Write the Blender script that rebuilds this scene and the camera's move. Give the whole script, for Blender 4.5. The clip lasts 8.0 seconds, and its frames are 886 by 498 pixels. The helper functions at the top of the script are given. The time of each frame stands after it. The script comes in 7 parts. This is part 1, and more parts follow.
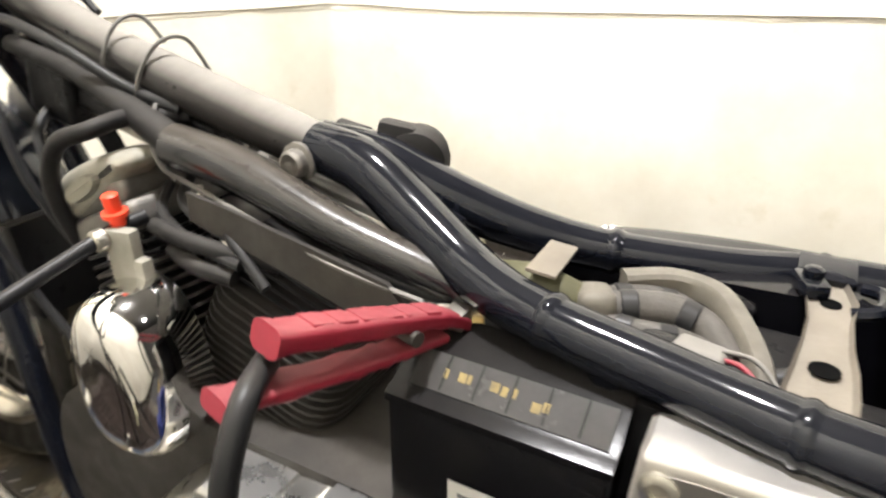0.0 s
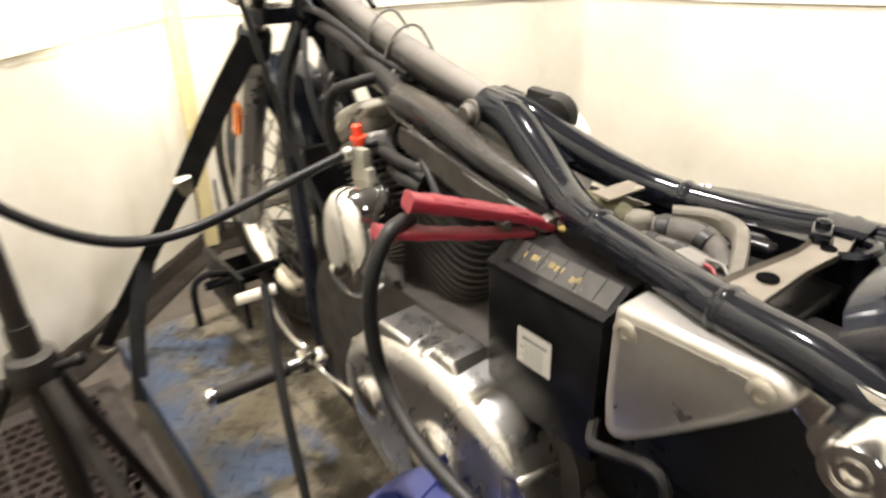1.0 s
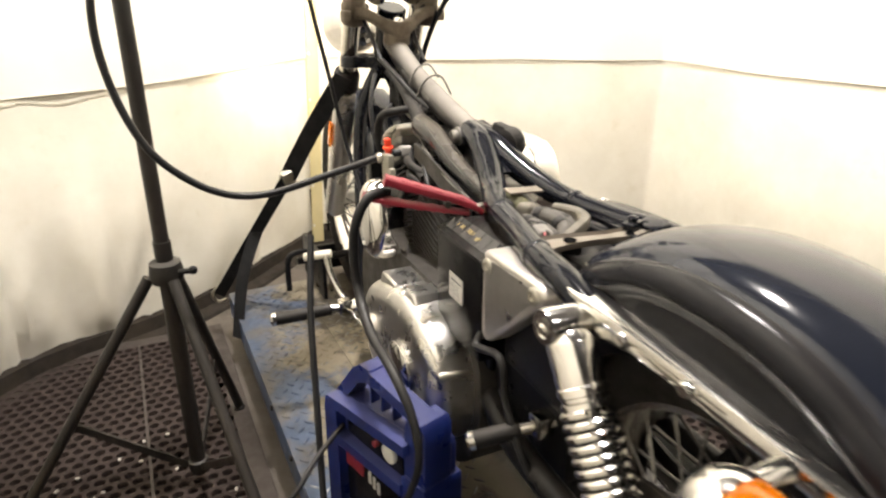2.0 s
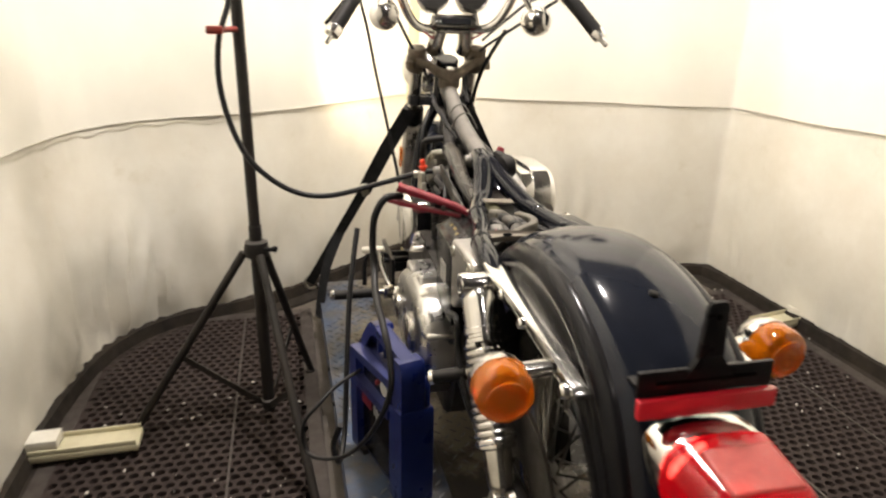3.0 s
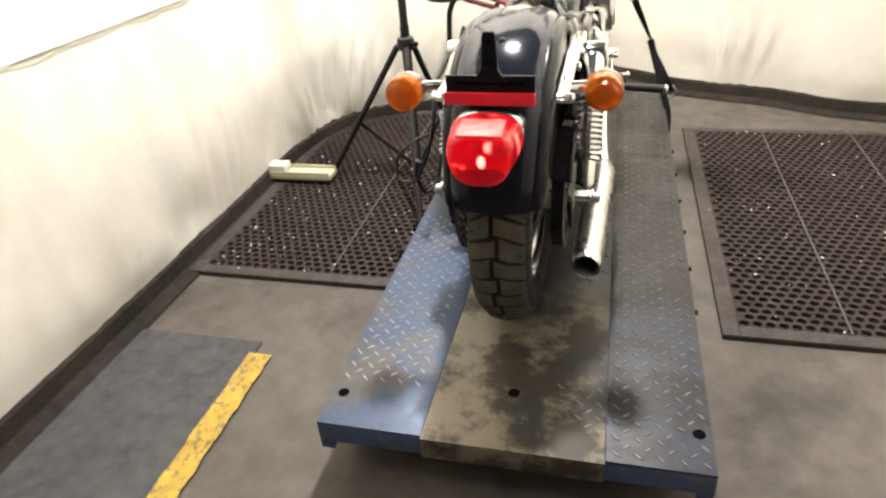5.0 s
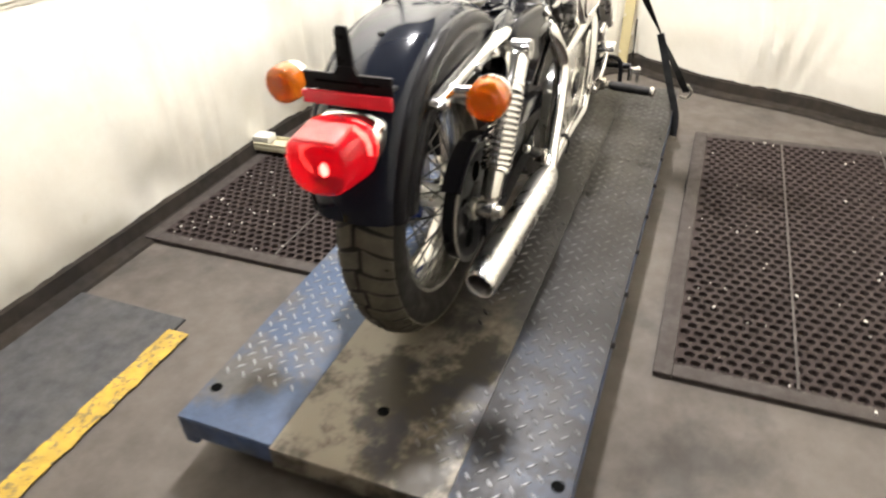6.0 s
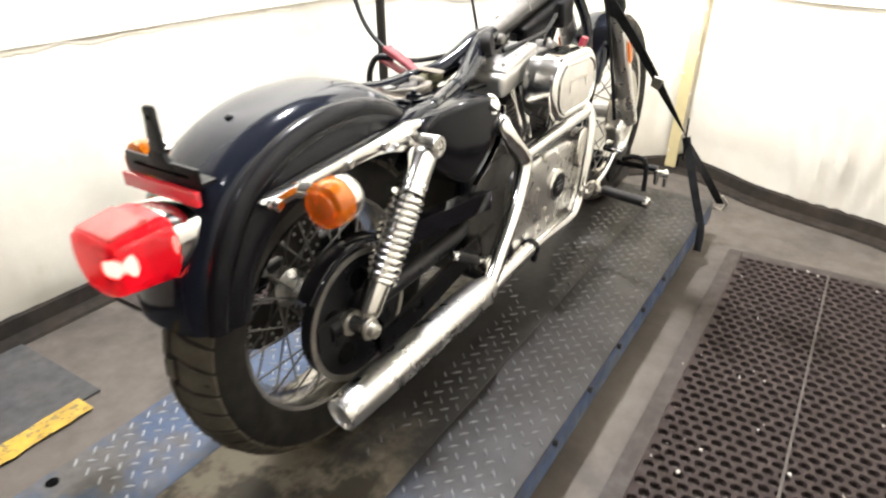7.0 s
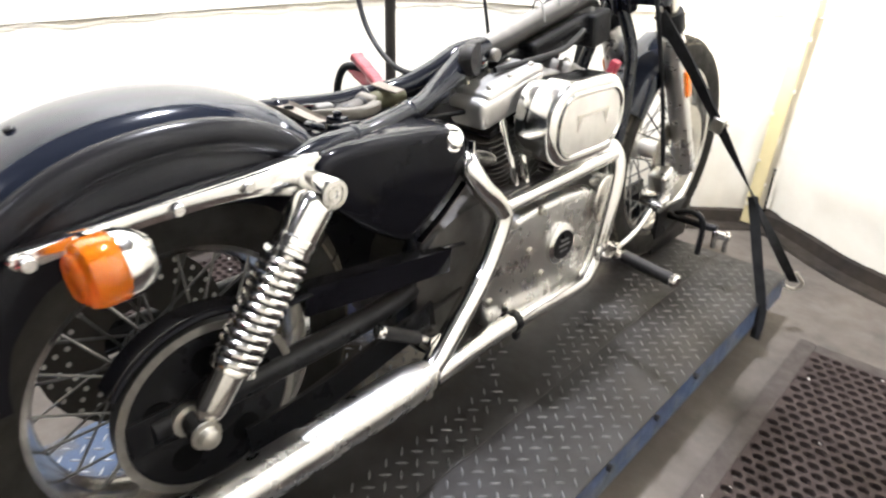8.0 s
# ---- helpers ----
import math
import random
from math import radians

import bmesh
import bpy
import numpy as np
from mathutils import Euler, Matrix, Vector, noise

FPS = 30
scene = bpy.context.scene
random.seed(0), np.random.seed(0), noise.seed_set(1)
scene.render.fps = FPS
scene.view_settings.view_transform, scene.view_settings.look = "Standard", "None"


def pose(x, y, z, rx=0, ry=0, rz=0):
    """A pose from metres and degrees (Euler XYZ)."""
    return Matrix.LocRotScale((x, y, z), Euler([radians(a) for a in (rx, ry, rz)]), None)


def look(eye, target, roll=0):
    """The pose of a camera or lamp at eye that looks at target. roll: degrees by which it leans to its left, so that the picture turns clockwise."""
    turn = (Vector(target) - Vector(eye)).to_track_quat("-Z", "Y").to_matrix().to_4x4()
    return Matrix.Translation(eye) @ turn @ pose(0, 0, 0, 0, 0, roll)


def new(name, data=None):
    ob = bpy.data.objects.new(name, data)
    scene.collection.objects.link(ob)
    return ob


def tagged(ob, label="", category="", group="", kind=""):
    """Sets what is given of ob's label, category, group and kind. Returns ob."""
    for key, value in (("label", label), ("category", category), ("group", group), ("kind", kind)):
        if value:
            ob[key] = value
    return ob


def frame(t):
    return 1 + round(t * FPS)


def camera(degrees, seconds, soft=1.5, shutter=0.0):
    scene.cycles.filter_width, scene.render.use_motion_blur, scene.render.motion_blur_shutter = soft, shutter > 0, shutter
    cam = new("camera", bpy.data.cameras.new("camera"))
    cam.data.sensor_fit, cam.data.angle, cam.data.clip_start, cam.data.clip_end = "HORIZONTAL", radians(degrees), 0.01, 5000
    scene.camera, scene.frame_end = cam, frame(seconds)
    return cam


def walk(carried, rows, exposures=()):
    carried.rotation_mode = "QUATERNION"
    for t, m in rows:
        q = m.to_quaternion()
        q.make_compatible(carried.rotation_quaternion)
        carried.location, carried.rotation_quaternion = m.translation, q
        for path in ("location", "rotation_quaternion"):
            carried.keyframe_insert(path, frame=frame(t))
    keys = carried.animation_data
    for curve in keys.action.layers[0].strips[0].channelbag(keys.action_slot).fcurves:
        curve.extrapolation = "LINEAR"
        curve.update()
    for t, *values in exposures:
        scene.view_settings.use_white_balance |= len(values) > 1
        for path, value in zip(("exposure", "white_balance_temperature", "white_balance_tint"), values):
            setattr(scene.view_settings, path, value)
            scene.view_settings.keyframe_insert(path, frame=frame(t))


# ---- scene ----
cam = camera(68.5, 8.0, soft=2.2, shutter=0.5)
PATH = [
    (0, (-0.413, 0.373, 1.011), (1.19, 1.192, 0.14), 0.7),
    (0.5, (-0.45, 0.261, 1.022), (0.975, 1.358, 0.147), 0.7),
    (1, (-0.52, 0.123, 1.049), (0.58, 1.53, 0.149), -1.8),
    (1.5, (-0.574, -0.092, 1.075), (0.348, 1.459, 0.212), -1.1),
    (1.7, (-0.566, -0.186, 1.086), (0.319, 1.41, 0.267), -0.1),
    (2.8, (-0.434, -0.649, 1.153), (0.084, 1.149, 0.448), 0.7),
    (3, (-0.417, -0.735, 1.162), (0.028, 1.092, 0.48), 1.2),
    (3.5, (-0.321, -0.981, 1.171), (-0.043, 0.893, 0.529), 2.2),
    (4, (-0.179, -1.139, 1.17), (-0.09, 0.675, 0.333), 0.4),
    (4.5, (0.03, -1.299, 1.171), (-0.17, 0.446, 0.215), -2.1),
    (4.7, (0.106, -1.336, 1.163), (-0.234, 0.363, 0.165), -4.0),
    (5.8, (0.472, -1.165, 1.167), (-0.137, 0.372, 0.04), -3.0),
    (6, (0.541, -1.094, 1.156), (-0.113, 0.43, 0.039), -2.9),
    (6.5, (0.722, -0.902, 1.147), (-0.102, 0.603, 0.119), -1.6),
    (7, (0.807, -0.718, 1.117), (-0.156, 0.77, 0.19), -0.8),
    (7.5, (0.824, -0.472, 1.096), (-0.227, 0.955, 0.171), 1.1),
    (8, (0.821, -0.274, 1.056), (-0.369, 1.061, 0.16), 1.8),
]
EXPOSURES = [
    (0.0, 0.27, 6150, 12), (0.5, 0.20, 6350, 12), (1.0, 0.20, 6500, 13), (1.7, 0.26, 6550, 13), (3.0, -0.38, 6650, 14), (3.8, -0.47, 6600, 14), (4.6, 0.27, 6350, 13), (6.0, 0.60, 6100, 13),
    (7.0, 0.69, 5900, 13), (8.0, 0.72, 5650, 14),
]
walk(cam, [(t, look(eye, target, roll)) for t, eye, target, roll in PATH], EXPOSURES)

# ---------------------------------------------------------------- light
world = bpy.data.worlds.new("world")
scene.world = world
world.use_nodes = True
world.node_tree.nodes["Background"].inputs[0].default_value = (0.02, 0.02, 0.02, 1)
world.node_tree.nodes["Background"].inputs[1].default_value = 0.2


for at, watts in (((-0.07, 0.80, 2.85), 390), ((0.25, -1.35, 2.62), 20)):
    lamp = bpy.data.lights.new("overhead_lamp", "POINT")
    lamp.energy, lamp.shadow_soft_size, lamp.color = watts, 0.09, (1.0, 0.965, 0.91)
    new("overhead_lamp", lamp).matrix_basis = Matrix.Translation(at)
# unseen fill spots added to brighten the curtain walls
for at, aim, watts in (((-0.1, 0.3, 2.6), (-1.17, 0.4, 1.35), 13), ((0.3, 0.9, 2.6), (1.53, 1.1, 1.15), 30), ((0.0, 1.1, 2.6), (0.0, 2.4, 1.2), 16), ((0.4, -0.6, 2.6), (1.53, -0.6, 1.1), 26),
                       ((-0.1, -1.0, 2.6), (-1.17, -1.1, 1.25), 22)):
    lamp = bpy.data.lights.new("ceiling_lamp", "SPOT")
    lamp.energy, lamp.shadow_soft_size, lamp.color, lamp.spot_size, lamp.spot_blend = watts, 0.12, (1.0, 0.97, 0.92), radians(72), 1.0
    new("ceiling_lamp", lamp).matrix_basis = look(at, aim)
work = bpy.data.lights.new("work_lamp", "SPOT")
work.energy, work.spot_size, work.spot_blend, work.shadow_soft_size, work.color = 70, radians(31), 0.35, 0.05, (1.0, 0.96, 0.88)
new("work_lamp", work).matrix_basis = look((-0.35, 1.05, 2.15), (1.6, 1.0, 1.02))
beam = bpy.data.lights.new("headlight_beam", "SPOT")
beam.energy, beam.spot_size, beam.spot_blend, beam.shadow_soft_size = 45, radians(80), 0.9, 0.05
beam.color = (1.0, 0.86, 0.62)
new("headlight_beam", beam).matrix_basis = look((0.01, 1.56, 0.98), (0.0, 2.5, 0.95))

# ---------------------------------------------------------------- materials


def material(name, colour, rough=0.5, metal=0.0, var=0.15, scale=25.0, dirt=None, dirt_amount=0.5, dirt_scale=7.0,
             bump=0.1, bump_scale=260.0, coat=0.0, dust=0.0, dust_colour=(0.32, 0.29, 0.25), second=None, second_scale=9.0,
             second_at=0.55, transmission=0.0, emit=None, emit_strength=0.0, ior=1.45, per_piece=0.0, spec=0.5):
    """A surface with grain, patches of a second colour, dirt, and dust that settles on what faces up."""
    m = bpy.data.materials.new(name)
    m.use_nodes = True
    nt = m.node_tree
    bsdf = nt.nodes["Principled BSDF"]
    link = nt.links.new
    coord = nt.nodes.new("ShaderNodeTexCoord")

    def grain(size, detail=5.0, rough_=0.6):
        n = nt.nodes.new("ShaderNodeTexNoise")
        n.inputs["Scale"].default_value, n.inputs["Detail"].default_value, n.inputs["Roughness"].default_value = size, detail, rough_
        link(coord.outputs["Object"], n.inputs["Vector"])
        return n.outputs["Fac"]

    def ramp(source, low, high, a=0.0, b=1.0):
        r = nt.nodes.new("ShaderNodeMapRange")
        r.inputs["From Min"].default_value, r.inputs["From Max"].default_value = low, high
        r.inputs["To Min"].default_value, r.inputs["To Max"].default_value = a, b
        link(source, r.inputs["Value"])
        return r.outputs[0]

    def mix(fac, a, b, mode="MIX"):
        x = nt.nodes.new("ShaderNodeMix")
        x.data_type, x.blend_type = "RGBA", mode
        for socket, value in ((x.inputs[0], fac), (x.inputs[6], a), (x.inputs[7], b)):
            if isinstance(value, (int, float)):
                socket.default_value = value
            elif isinstance(value, tuple):
                socket.default_value = (*value, 1)
            else:
                link(value, socket)
        return x.outputs[2]

    def times(a, b, op="MULTIPLY"):
        x = nt.nodes.new("ShaderNodeMath")
        x.operation, x.use_clamp = op, True
        for socket, value in ((x.inputs[0], a), (x.inputs[1], b)):
            if isinstance(value, (int, float)):
                socket.default_value = value
            else:
                link(value, socket)
        return x.outputs[0]

    base = colour
    if second:
        base = mix(ramp(grain(second_scale, 7.0, 0.65), second_at - 0.06, second_at + 0.06), base, second)
    fine = grain(scale)
    base = mix(ramp(fine, 0.25, 0.75), base, tuple(c * (1 - var * 2) for c in (1, 1, 1)), "MULTIPLY") if var else base
    roughness = ramp(fine, 0.3, 0.7, max(0.02, rough * 0.8), min(1, rough * 1.25))
    if dirt:
        where = times(ramp(grain(dirt_scale, 8.0, 0.7), 0.30, 0.78), dirt_amount)
        base = mix(where, base, dirt)
        roughness = times(roughness, times(where, 0.45), "ADD")
    if dust:
        geo = nt.nodes.new("ShaderNodeNewGeometry")
        split = nt.nodes.new("ShaderNodeSeparateXYZ")
        link(geo.outputs["Normal"], split.inputs[0])
        # real dust; the steep ramp also paints in lit tops and shaded undersides
        lies = times(times(ramp(split.outputs[2], 0.35, 0.98), ramp(grain(9.0, 6.0, 0.7), 0.2, 0.7, 0.45, 1.0)), dust)
        base = mix(lies, base, dust_colour)
        roughness = times(roughness, times(lies, 0.7), "ADD")
    if per_piece:
        info = nt.nodes.new("ShaderNodeObjectInfo")
        base = mix(ramp(info.outputs["Random"], 0, 1, 0, per_piece), base, (0.03, 0.03, 0.03))
    if isinstance(base, tuple):
        bsdf.inputs["Base Color"].default_value = (*base, 1)
    else:
        link(base, bsdf.inputs["Base Color"])
    link(roughness, bsdf.inputs["Roughness"])
    bsdf.inputs["Metallic"].default_value = metal
    bsdf.inputs["Specular IOR Level"].default_value = spec
    bsdf.inputs["Coat Weight"].default_value = coat
    bsdf.inputs["Coat Roughness"].default_value = 0.06
    bsdf.inputs["Transmission Weight"].default_value = transmission
    bsdf.inputs["IOR"].default_value = ior
    if emit:
        bsdf.inputs["Emission Color"].default_value = (*emit, 1)
        bsdf.inputs["Emission Strength"].default_value = emit_strength
    if bump:
        b = nt.nodes.new("ShaderNodeBump")
        b.inputs["Strength"].default_value, b.inputs["Distance"].default_value = bump, 0.002
        link(grain(bump_scale, 4.0), b.inputs["Height"])
        link(b.outputs[0], bsdf.inputs["Normal"])
    return m


GLOSS_BLACK = material("gloss_black_paint", (0.005, 0.005, 0.007), 0.09, spec=0.14, var=0.1, coat=0.0, dust=0.02, bump=0.02)
FENDER_BLACK = material("deep_blue_black_paint", (0.007, 0.009, 0.016), 0.09, var=0.1, coat=0.0, dust=0.05, bump=0.012, spec=0.32,
                        dust_colour=(0.10, 0.098, 0.095))
TUBE_BLACK = material("shiny_black_tube", (0.006, 0.007, 0.011), 0.065, spec=0.30, var=0.15, dust=0.04, dust_colour=(0.20, 0.18, 0.15), bump=0.05, bump_scale=30)
TUBE_DUSTY = material("dusty_black_tube", (0.012, 0.011, 0.011), 0.3, spec=0.3, var=0.2, coat=0.2, dust=0.72, bump=0.05, dirt=(0.12, 0.10, 0.08), dirt_amount=0.12,
                      dust_colour=(0.33, 0.305, 0.27))
SATIN_BLACK = material("satin_black_metal", (0.008, 0.008, 0.009), 0.30, spec=0.15, var=0.2, dust=0.04, bump=0.1)
CHROME = material("chrome", (0.78, 0.77, 0.75), 0.07, 1.0, var=0.04, dirt=(0.34, 0.30, 0.25), dirt_amount=0.3, dirt_scale=14, bump=0.02)
CLEAN_CHROME = material("clean_chrome", (0.80, 0.79, 0.77), 0.05, 1.0, var=0.03, dirt=(0.6, 0.56, 0.5), dirt_amount=0.06, dirt_scale=9, bump=0.01)
WORN_CHROME = material("worn_chrome", (0.70, 0.68, 0.64), 0.13, 1.0, var=0.08, dirt=(0.22, 0.18, 0.13), dirt_amount=0.3, dirt_scale=18, bump=0.05)
ALLOY = material("polished_alloy", (0.64, 0.63, 0.61), 0.26, 1.0, var=0.06, dirt=(0.36, 0.33, 0.28), dirt_amount=0.15, dirt_scale=11, bump=0.06)
SATIN_ALLOY = material("satin_cast_alloy", (0.52, 0.51, 0.49), 0.36, 0.9, var=0.08, dirt=(0.26, 0.24, 0.20), dirt_amount=0.35, dirt_scale=13, bump=0.08)
MUFFLER_STEEL = material("hazy_chrome", (0.62, 0.61, 0.59), 0.25, 1.0, var=0.06, dirt=(0.45, 0.42, 0.36), dirt_amount=0.15, bump=0.02)
SATIN_CHROME = material("satin_chrome", (0.76, 0.75, 0.73), 0.12, 1.0, var=0.03, dirt=(0.55, 0.51, 0.44), dirt_amount=0.10, bump=0.01)
DARK_CHROME = material("dull_dark_chrome", (0.32, 0.31, 0.30), 0.16, 1.0, var=0.08, bump=0.03)
COVER_STEEL = material("scuffed_satin_steel", (0.54, 0.525, 0.50), 0.34, 0.85, var=0.08, dirt=(0.45, 0.40, 0.33), dirt_amount=0.4, dirt_scale=16, bump=0.06)
COVER_DARK = material("dull_grey_chrome", (0.53, 0.52, 0.51), 0.27, 1.0, var=0.10, dirt=(0.34, 0.31, 0.28), dirt_amount=0.25, dirt_scale=9, bump=0.03)
BRUSHED = material("brushed_pale_insert", (0.72, 0.70, 0.66), 0.42, 0.7, var=0.08, dirt=(0.4, 0.36, 0.3), dirt_amount=0.3, bump=0.05)
SPOKE = material("dull_spoke_steel", (0.17, 0.165, 0.155), 0.35, 0.9, var=0.2, bump=0.05)
CAST = material("cast_alloy", (0.27, 0.26, 0.24), 0.45, 0.85, var=0.18, dirt=(0.12, 0.10, 0.08), dirt_amount=0.65, dirt_scale=13, bump=0.25)
BRACKET = material("dusty_bare_steel", (0.22, 0.20, 0.17), 0.5, 0.5, var=0.2, dirt=(0.16, 0.12, 0.09), dirt_amount=0.7, bump=0.2, dust=0.6, dust_colour=(0.30, 0.27, 0.22))
GREASY = material("greasy_dark_steel", (0.036, 0.033, 0.029), 0.5, 0.2, var=0.25, dirt=(0.060, 0.050, 0.040), dirt_amount=0.5, bump=0.15)
FIN = material("dark_cooling_fin", (0.055, 0.053, 0.052), 0.30, 0.6, var=0.2, dirt=(0.14, 0.125, 0.10), dirt_amount=0.4, bump=0.1)
MIXED = material("half_dusty_tube", (0.012, 0.012, 0.013), 0.18, spec=0.4, var=0.2, coat=0.2, dust=0.22, dust_colour=(0.24, 0.20, 0.15), bump=0.03)
WRAP = material("grubby_grey_tape", (0.11, 0.10, 0.088), 0.6, var=0.25, dirt=(0.05, 0.044, 0.036), dirt_amount=0.7, dirt_scale=30, bump=0.4)
STRIP = material("yellowed_vinyl_strip", (0.58, 0.50, 0.27), 0.4, var=0.06, dirt=(0.5, 0.42, 0.25), dirt_amount=0.4, bump=0.1)
SIDE_BAND = material("satin_black_side_band", (0.008, 0.008, 0.010), 0.20, spec=0.18, var=0.15, dust=0.04, bump=0.06)
RUSTY = material("dirty_brown_casting", (0.19, 0.155, 0.115), 0.6, 0.2, var=0.25, dirt=(0.06, 0.045, 0.03), dirt_amount=0.7, dirt_scale=25, bump=0.3)
RUBBER = material("black_rubber", (0.014, 0.013, 0.013), 0.55, spec=0.22, var=0.2, dust=0.10, bump=0.2)
TYRE = material("dusty_tyre_rubber", (0.013, 0.012, 0.011), 0.68, spec=0.2, var=0.25, dirt=(0.031, 0.027, 0.020), dirt_amount=0.5, dirt_scale=9, bump=0.3)
TREAD = material("worn_tread_rubber", (0.080, 0.068, 0.046), 0.8, var=0.25, dirt=(0.05, 0.043, 0.032), dirt_amount=0.6, dirt_scale=16, bump=0.3)
PLASTIC = material("black_plastic", (0.005, 0.005, 0.006), 0.20, spec=0.18, var=0.1, dust=0.04, bump=0.06)
CABLE = material("black_cable_sheath", (0.012, 0.012, 0.013), 0.40, spec=0.25, var=0.15, dust=0.07, bump=0.05)
RED = material("red_moulded_plastic", (0.215, 0.008, 0.022), 0.38, var=0.12, dirt=(0.20, 0.03, 0.04), dirt_amount=0.4, dust=0.12, bump=0.08)
BLUE = material("blue_moulded_plastic", (0.007, 0.017, 0.125), 0.26, var=0.1, dirt=(0.02, 0.03, 0.07), dirt_amount=0.3, dust=0.1, bump=0.08)
AMBER = material("amber_lens", (1.0, 0.27, 0.004), 0.02, spec=0.6, var=0.06, scale=60, transmission=0.70, bump=0.06, bump_scale=330)
RED_LENS = material("lit_red_lens", (0.62, 0.003, 0.012), 0.09, spec=0.28, var=0.0, transmission=0.72, bump=0.12, bump_scale=160,
                    emit=(1.0, 0.004, 0.02), emit_strength=0.10)
CLEAR_LENS = material("lit_pale_lens", (0.72, 0.16, 0.14), 0.14, spec=0.35, var=0.15, scale=90, transmission=0.55, bump=0.6, bump_scale=300, emit=(1.0, 0.10, 0.08), emit_strength=0.05)
BULB = material("glowing_bulb", (1, 0.8, 0.6), 0.4, var=0, bump=0, emit=(1.0, 0.72, 0.25), emit_strength=24)
REFLECTOR = material("red_reflector", (0.62, 0.02, 0.035), 0.14, var=0.08, bump=0.15, bump_scale=500, coat=0.6)
LABEL = material("white_paper_label", (0.52, 0.52, 0.50), 0.6, var=0.08, dirt=(0.45, 0.42, 0.38), dirt_amount=0.4, bump=0.03)
PRINT = material("grey_print", (0.13, 0.13, 0.14), 0.6, var=0.1, bump=0)
GOLD_PRINT = material("worn_gold_print", (0.34, 0.24, 0.06), 0.5, var=0.2, dirt=(0.05, 0.05, 0.05), dirt_amount=0.9, dirt_scale=60, bump=0)
DIAL = material("dark_dial", (0.008, 0.008, 0.009), 0.75, spec=0.05, var=0.05, bump=0)
MIRROR = material("mirror_glass", (0.88, 0.88, 0.85), 0.02, 1.0, var=0, bump=0)
BRASS = material("dull_brass", (0.45, 0.33, 0.14), 0.35, 1.0, var=0.15, bump=0.1)
ORANGE_CAP = material("orange_red_plastic", (0.80, 0.06, 0.02), 0.4, var=0.05, bump=0.03)
WEBBING = material("black_strap_webbing", (0.018, 0.018, 0.019), 0.8, spec=0.2, var=0.2, bump=0.5, bump_scale=700, dust=0.08)
ZINC = material("zinc_plated_steel", (0.58, 0.56, 0.50), 0.34, 1.0, var=0.15, dirt=(0.2, 0.16, 0.1), dirt_amount=0.4, bump=0.1)
CREAM = material("cream_plastic", (0.62, 0.58, 0.40), 0.5, var=0.1, dirt=(0.35, 0.29, 0.18), dirt_amount=0.5, bump=0.1)
WHITE_PLASTIC = material("white_plastic", (0.72, 0.70, 0.62), 0.5, var=0.08, dirt=(0.45, 0.38, 0.26), dirt_amount=0.5, bump=0.08)
CURTAIN = material("cream_vinyl_curtain", (0.80, 0.77, 0.68), 0.48, var=0.04, scale=4.0, dirt=(0.60, 0.54, 0.42), dirt_amount=0.2, dirt_scale=2.2,
                   bump=0.12, bump_scale=40)
# real grime, plus a base toned down for weaker light low on the wall
GRUBBY_SHADED = material("grubby_shaded_vinyl_curtain", (0.735, 0.71, 0.625), 0.5, var=0.05, scale=5.0, second=(0.66, 0.625, 0.52), second_scale=7, second_at=0.675, dirt=(0.46, 0.38, 0.25), dirt_amount=0.42, dirt_scale=2.6,
                  bump=0.45, bump_scale=20)
SEAM = material("dusty_seam", (0.62, 0.58, 0.50), 0.7, var=0.1, bump=0.1)
CEILING = material("dark_ceiling", (0.055, 0.052, 0.048), 0.7, var=0.05, bump=0.1)
DARK_WALL = material("dark_unseen_wall", (0.07, 0.065, 0.06), 0.8, var=0.2, dirt=(0.03, 0.028, 0.025), dirt_amount=0.6, dirt_scale=2, bump=0.2)
BAND = material("black_rubber_skirting", (0.016, 0.013, 0.011), 0.75, spec=0.25, var=0.25, dirt=(0.06, 0.047, 0.033), dirt_amount=0.6, bump=0.3)
CONCRETE = material("stained_concrete", (0.118, 0.099, 0.081), 0.6, var=0.07, scale=14, dirt=(0.038, 0.033, 0.028), dirt_amount=0.75, dirt_scale=2.6,
                    second=(0.062, 0.054, 0.045), second_scale=2.2, second_at=0.6, bump=0.1, bump_scale=60)
GREY_MAT = material("grey_rubber_sheet", (0.040, 0.041, 0.044), 0.75, var=0.15, dirt=(0.14, 0.13, 0.11), dirt_amount=0.4, bump=0.2)
YELLOW = material("worn_yellow_tape", (0.60, 0.38, 0.03), 0.55, var=0.2, dirt=(0.20, 0.15, 0.06), dirt_amount=0.6, dirt_scale=14, second=(0.16, 0.125, 0.06), second_scale=60, second_at=0.57,
                  bump=0.9, bump_scale=130)
MAT = material("brown_black_drain_mat", (0.037, 0.025, 0.022), 0.7, spec=0.25, var=0.25, scale=40, dirt=(0.046, 0.035, 0.030), dirt_amount=0.6, dirt_scale=5, bump=0.3)
MAT_RIM = material("dusty_mat_rim", (0.050, 0.040, 0.034), 0.7, var=0.15, scale=30, dirt=(0.045, 0.035, 0.029), dirt_amount=0.6, dirt_scale=5, bump=0.2)
RIB = material("dusty_mat_joint", (0.062, 0.050, 0.043), 0.7, bump=0.1)
CHIP = material("pale_chips", (0.62, 0.58, 0.52), 0.6, var=0.1, bump=0)

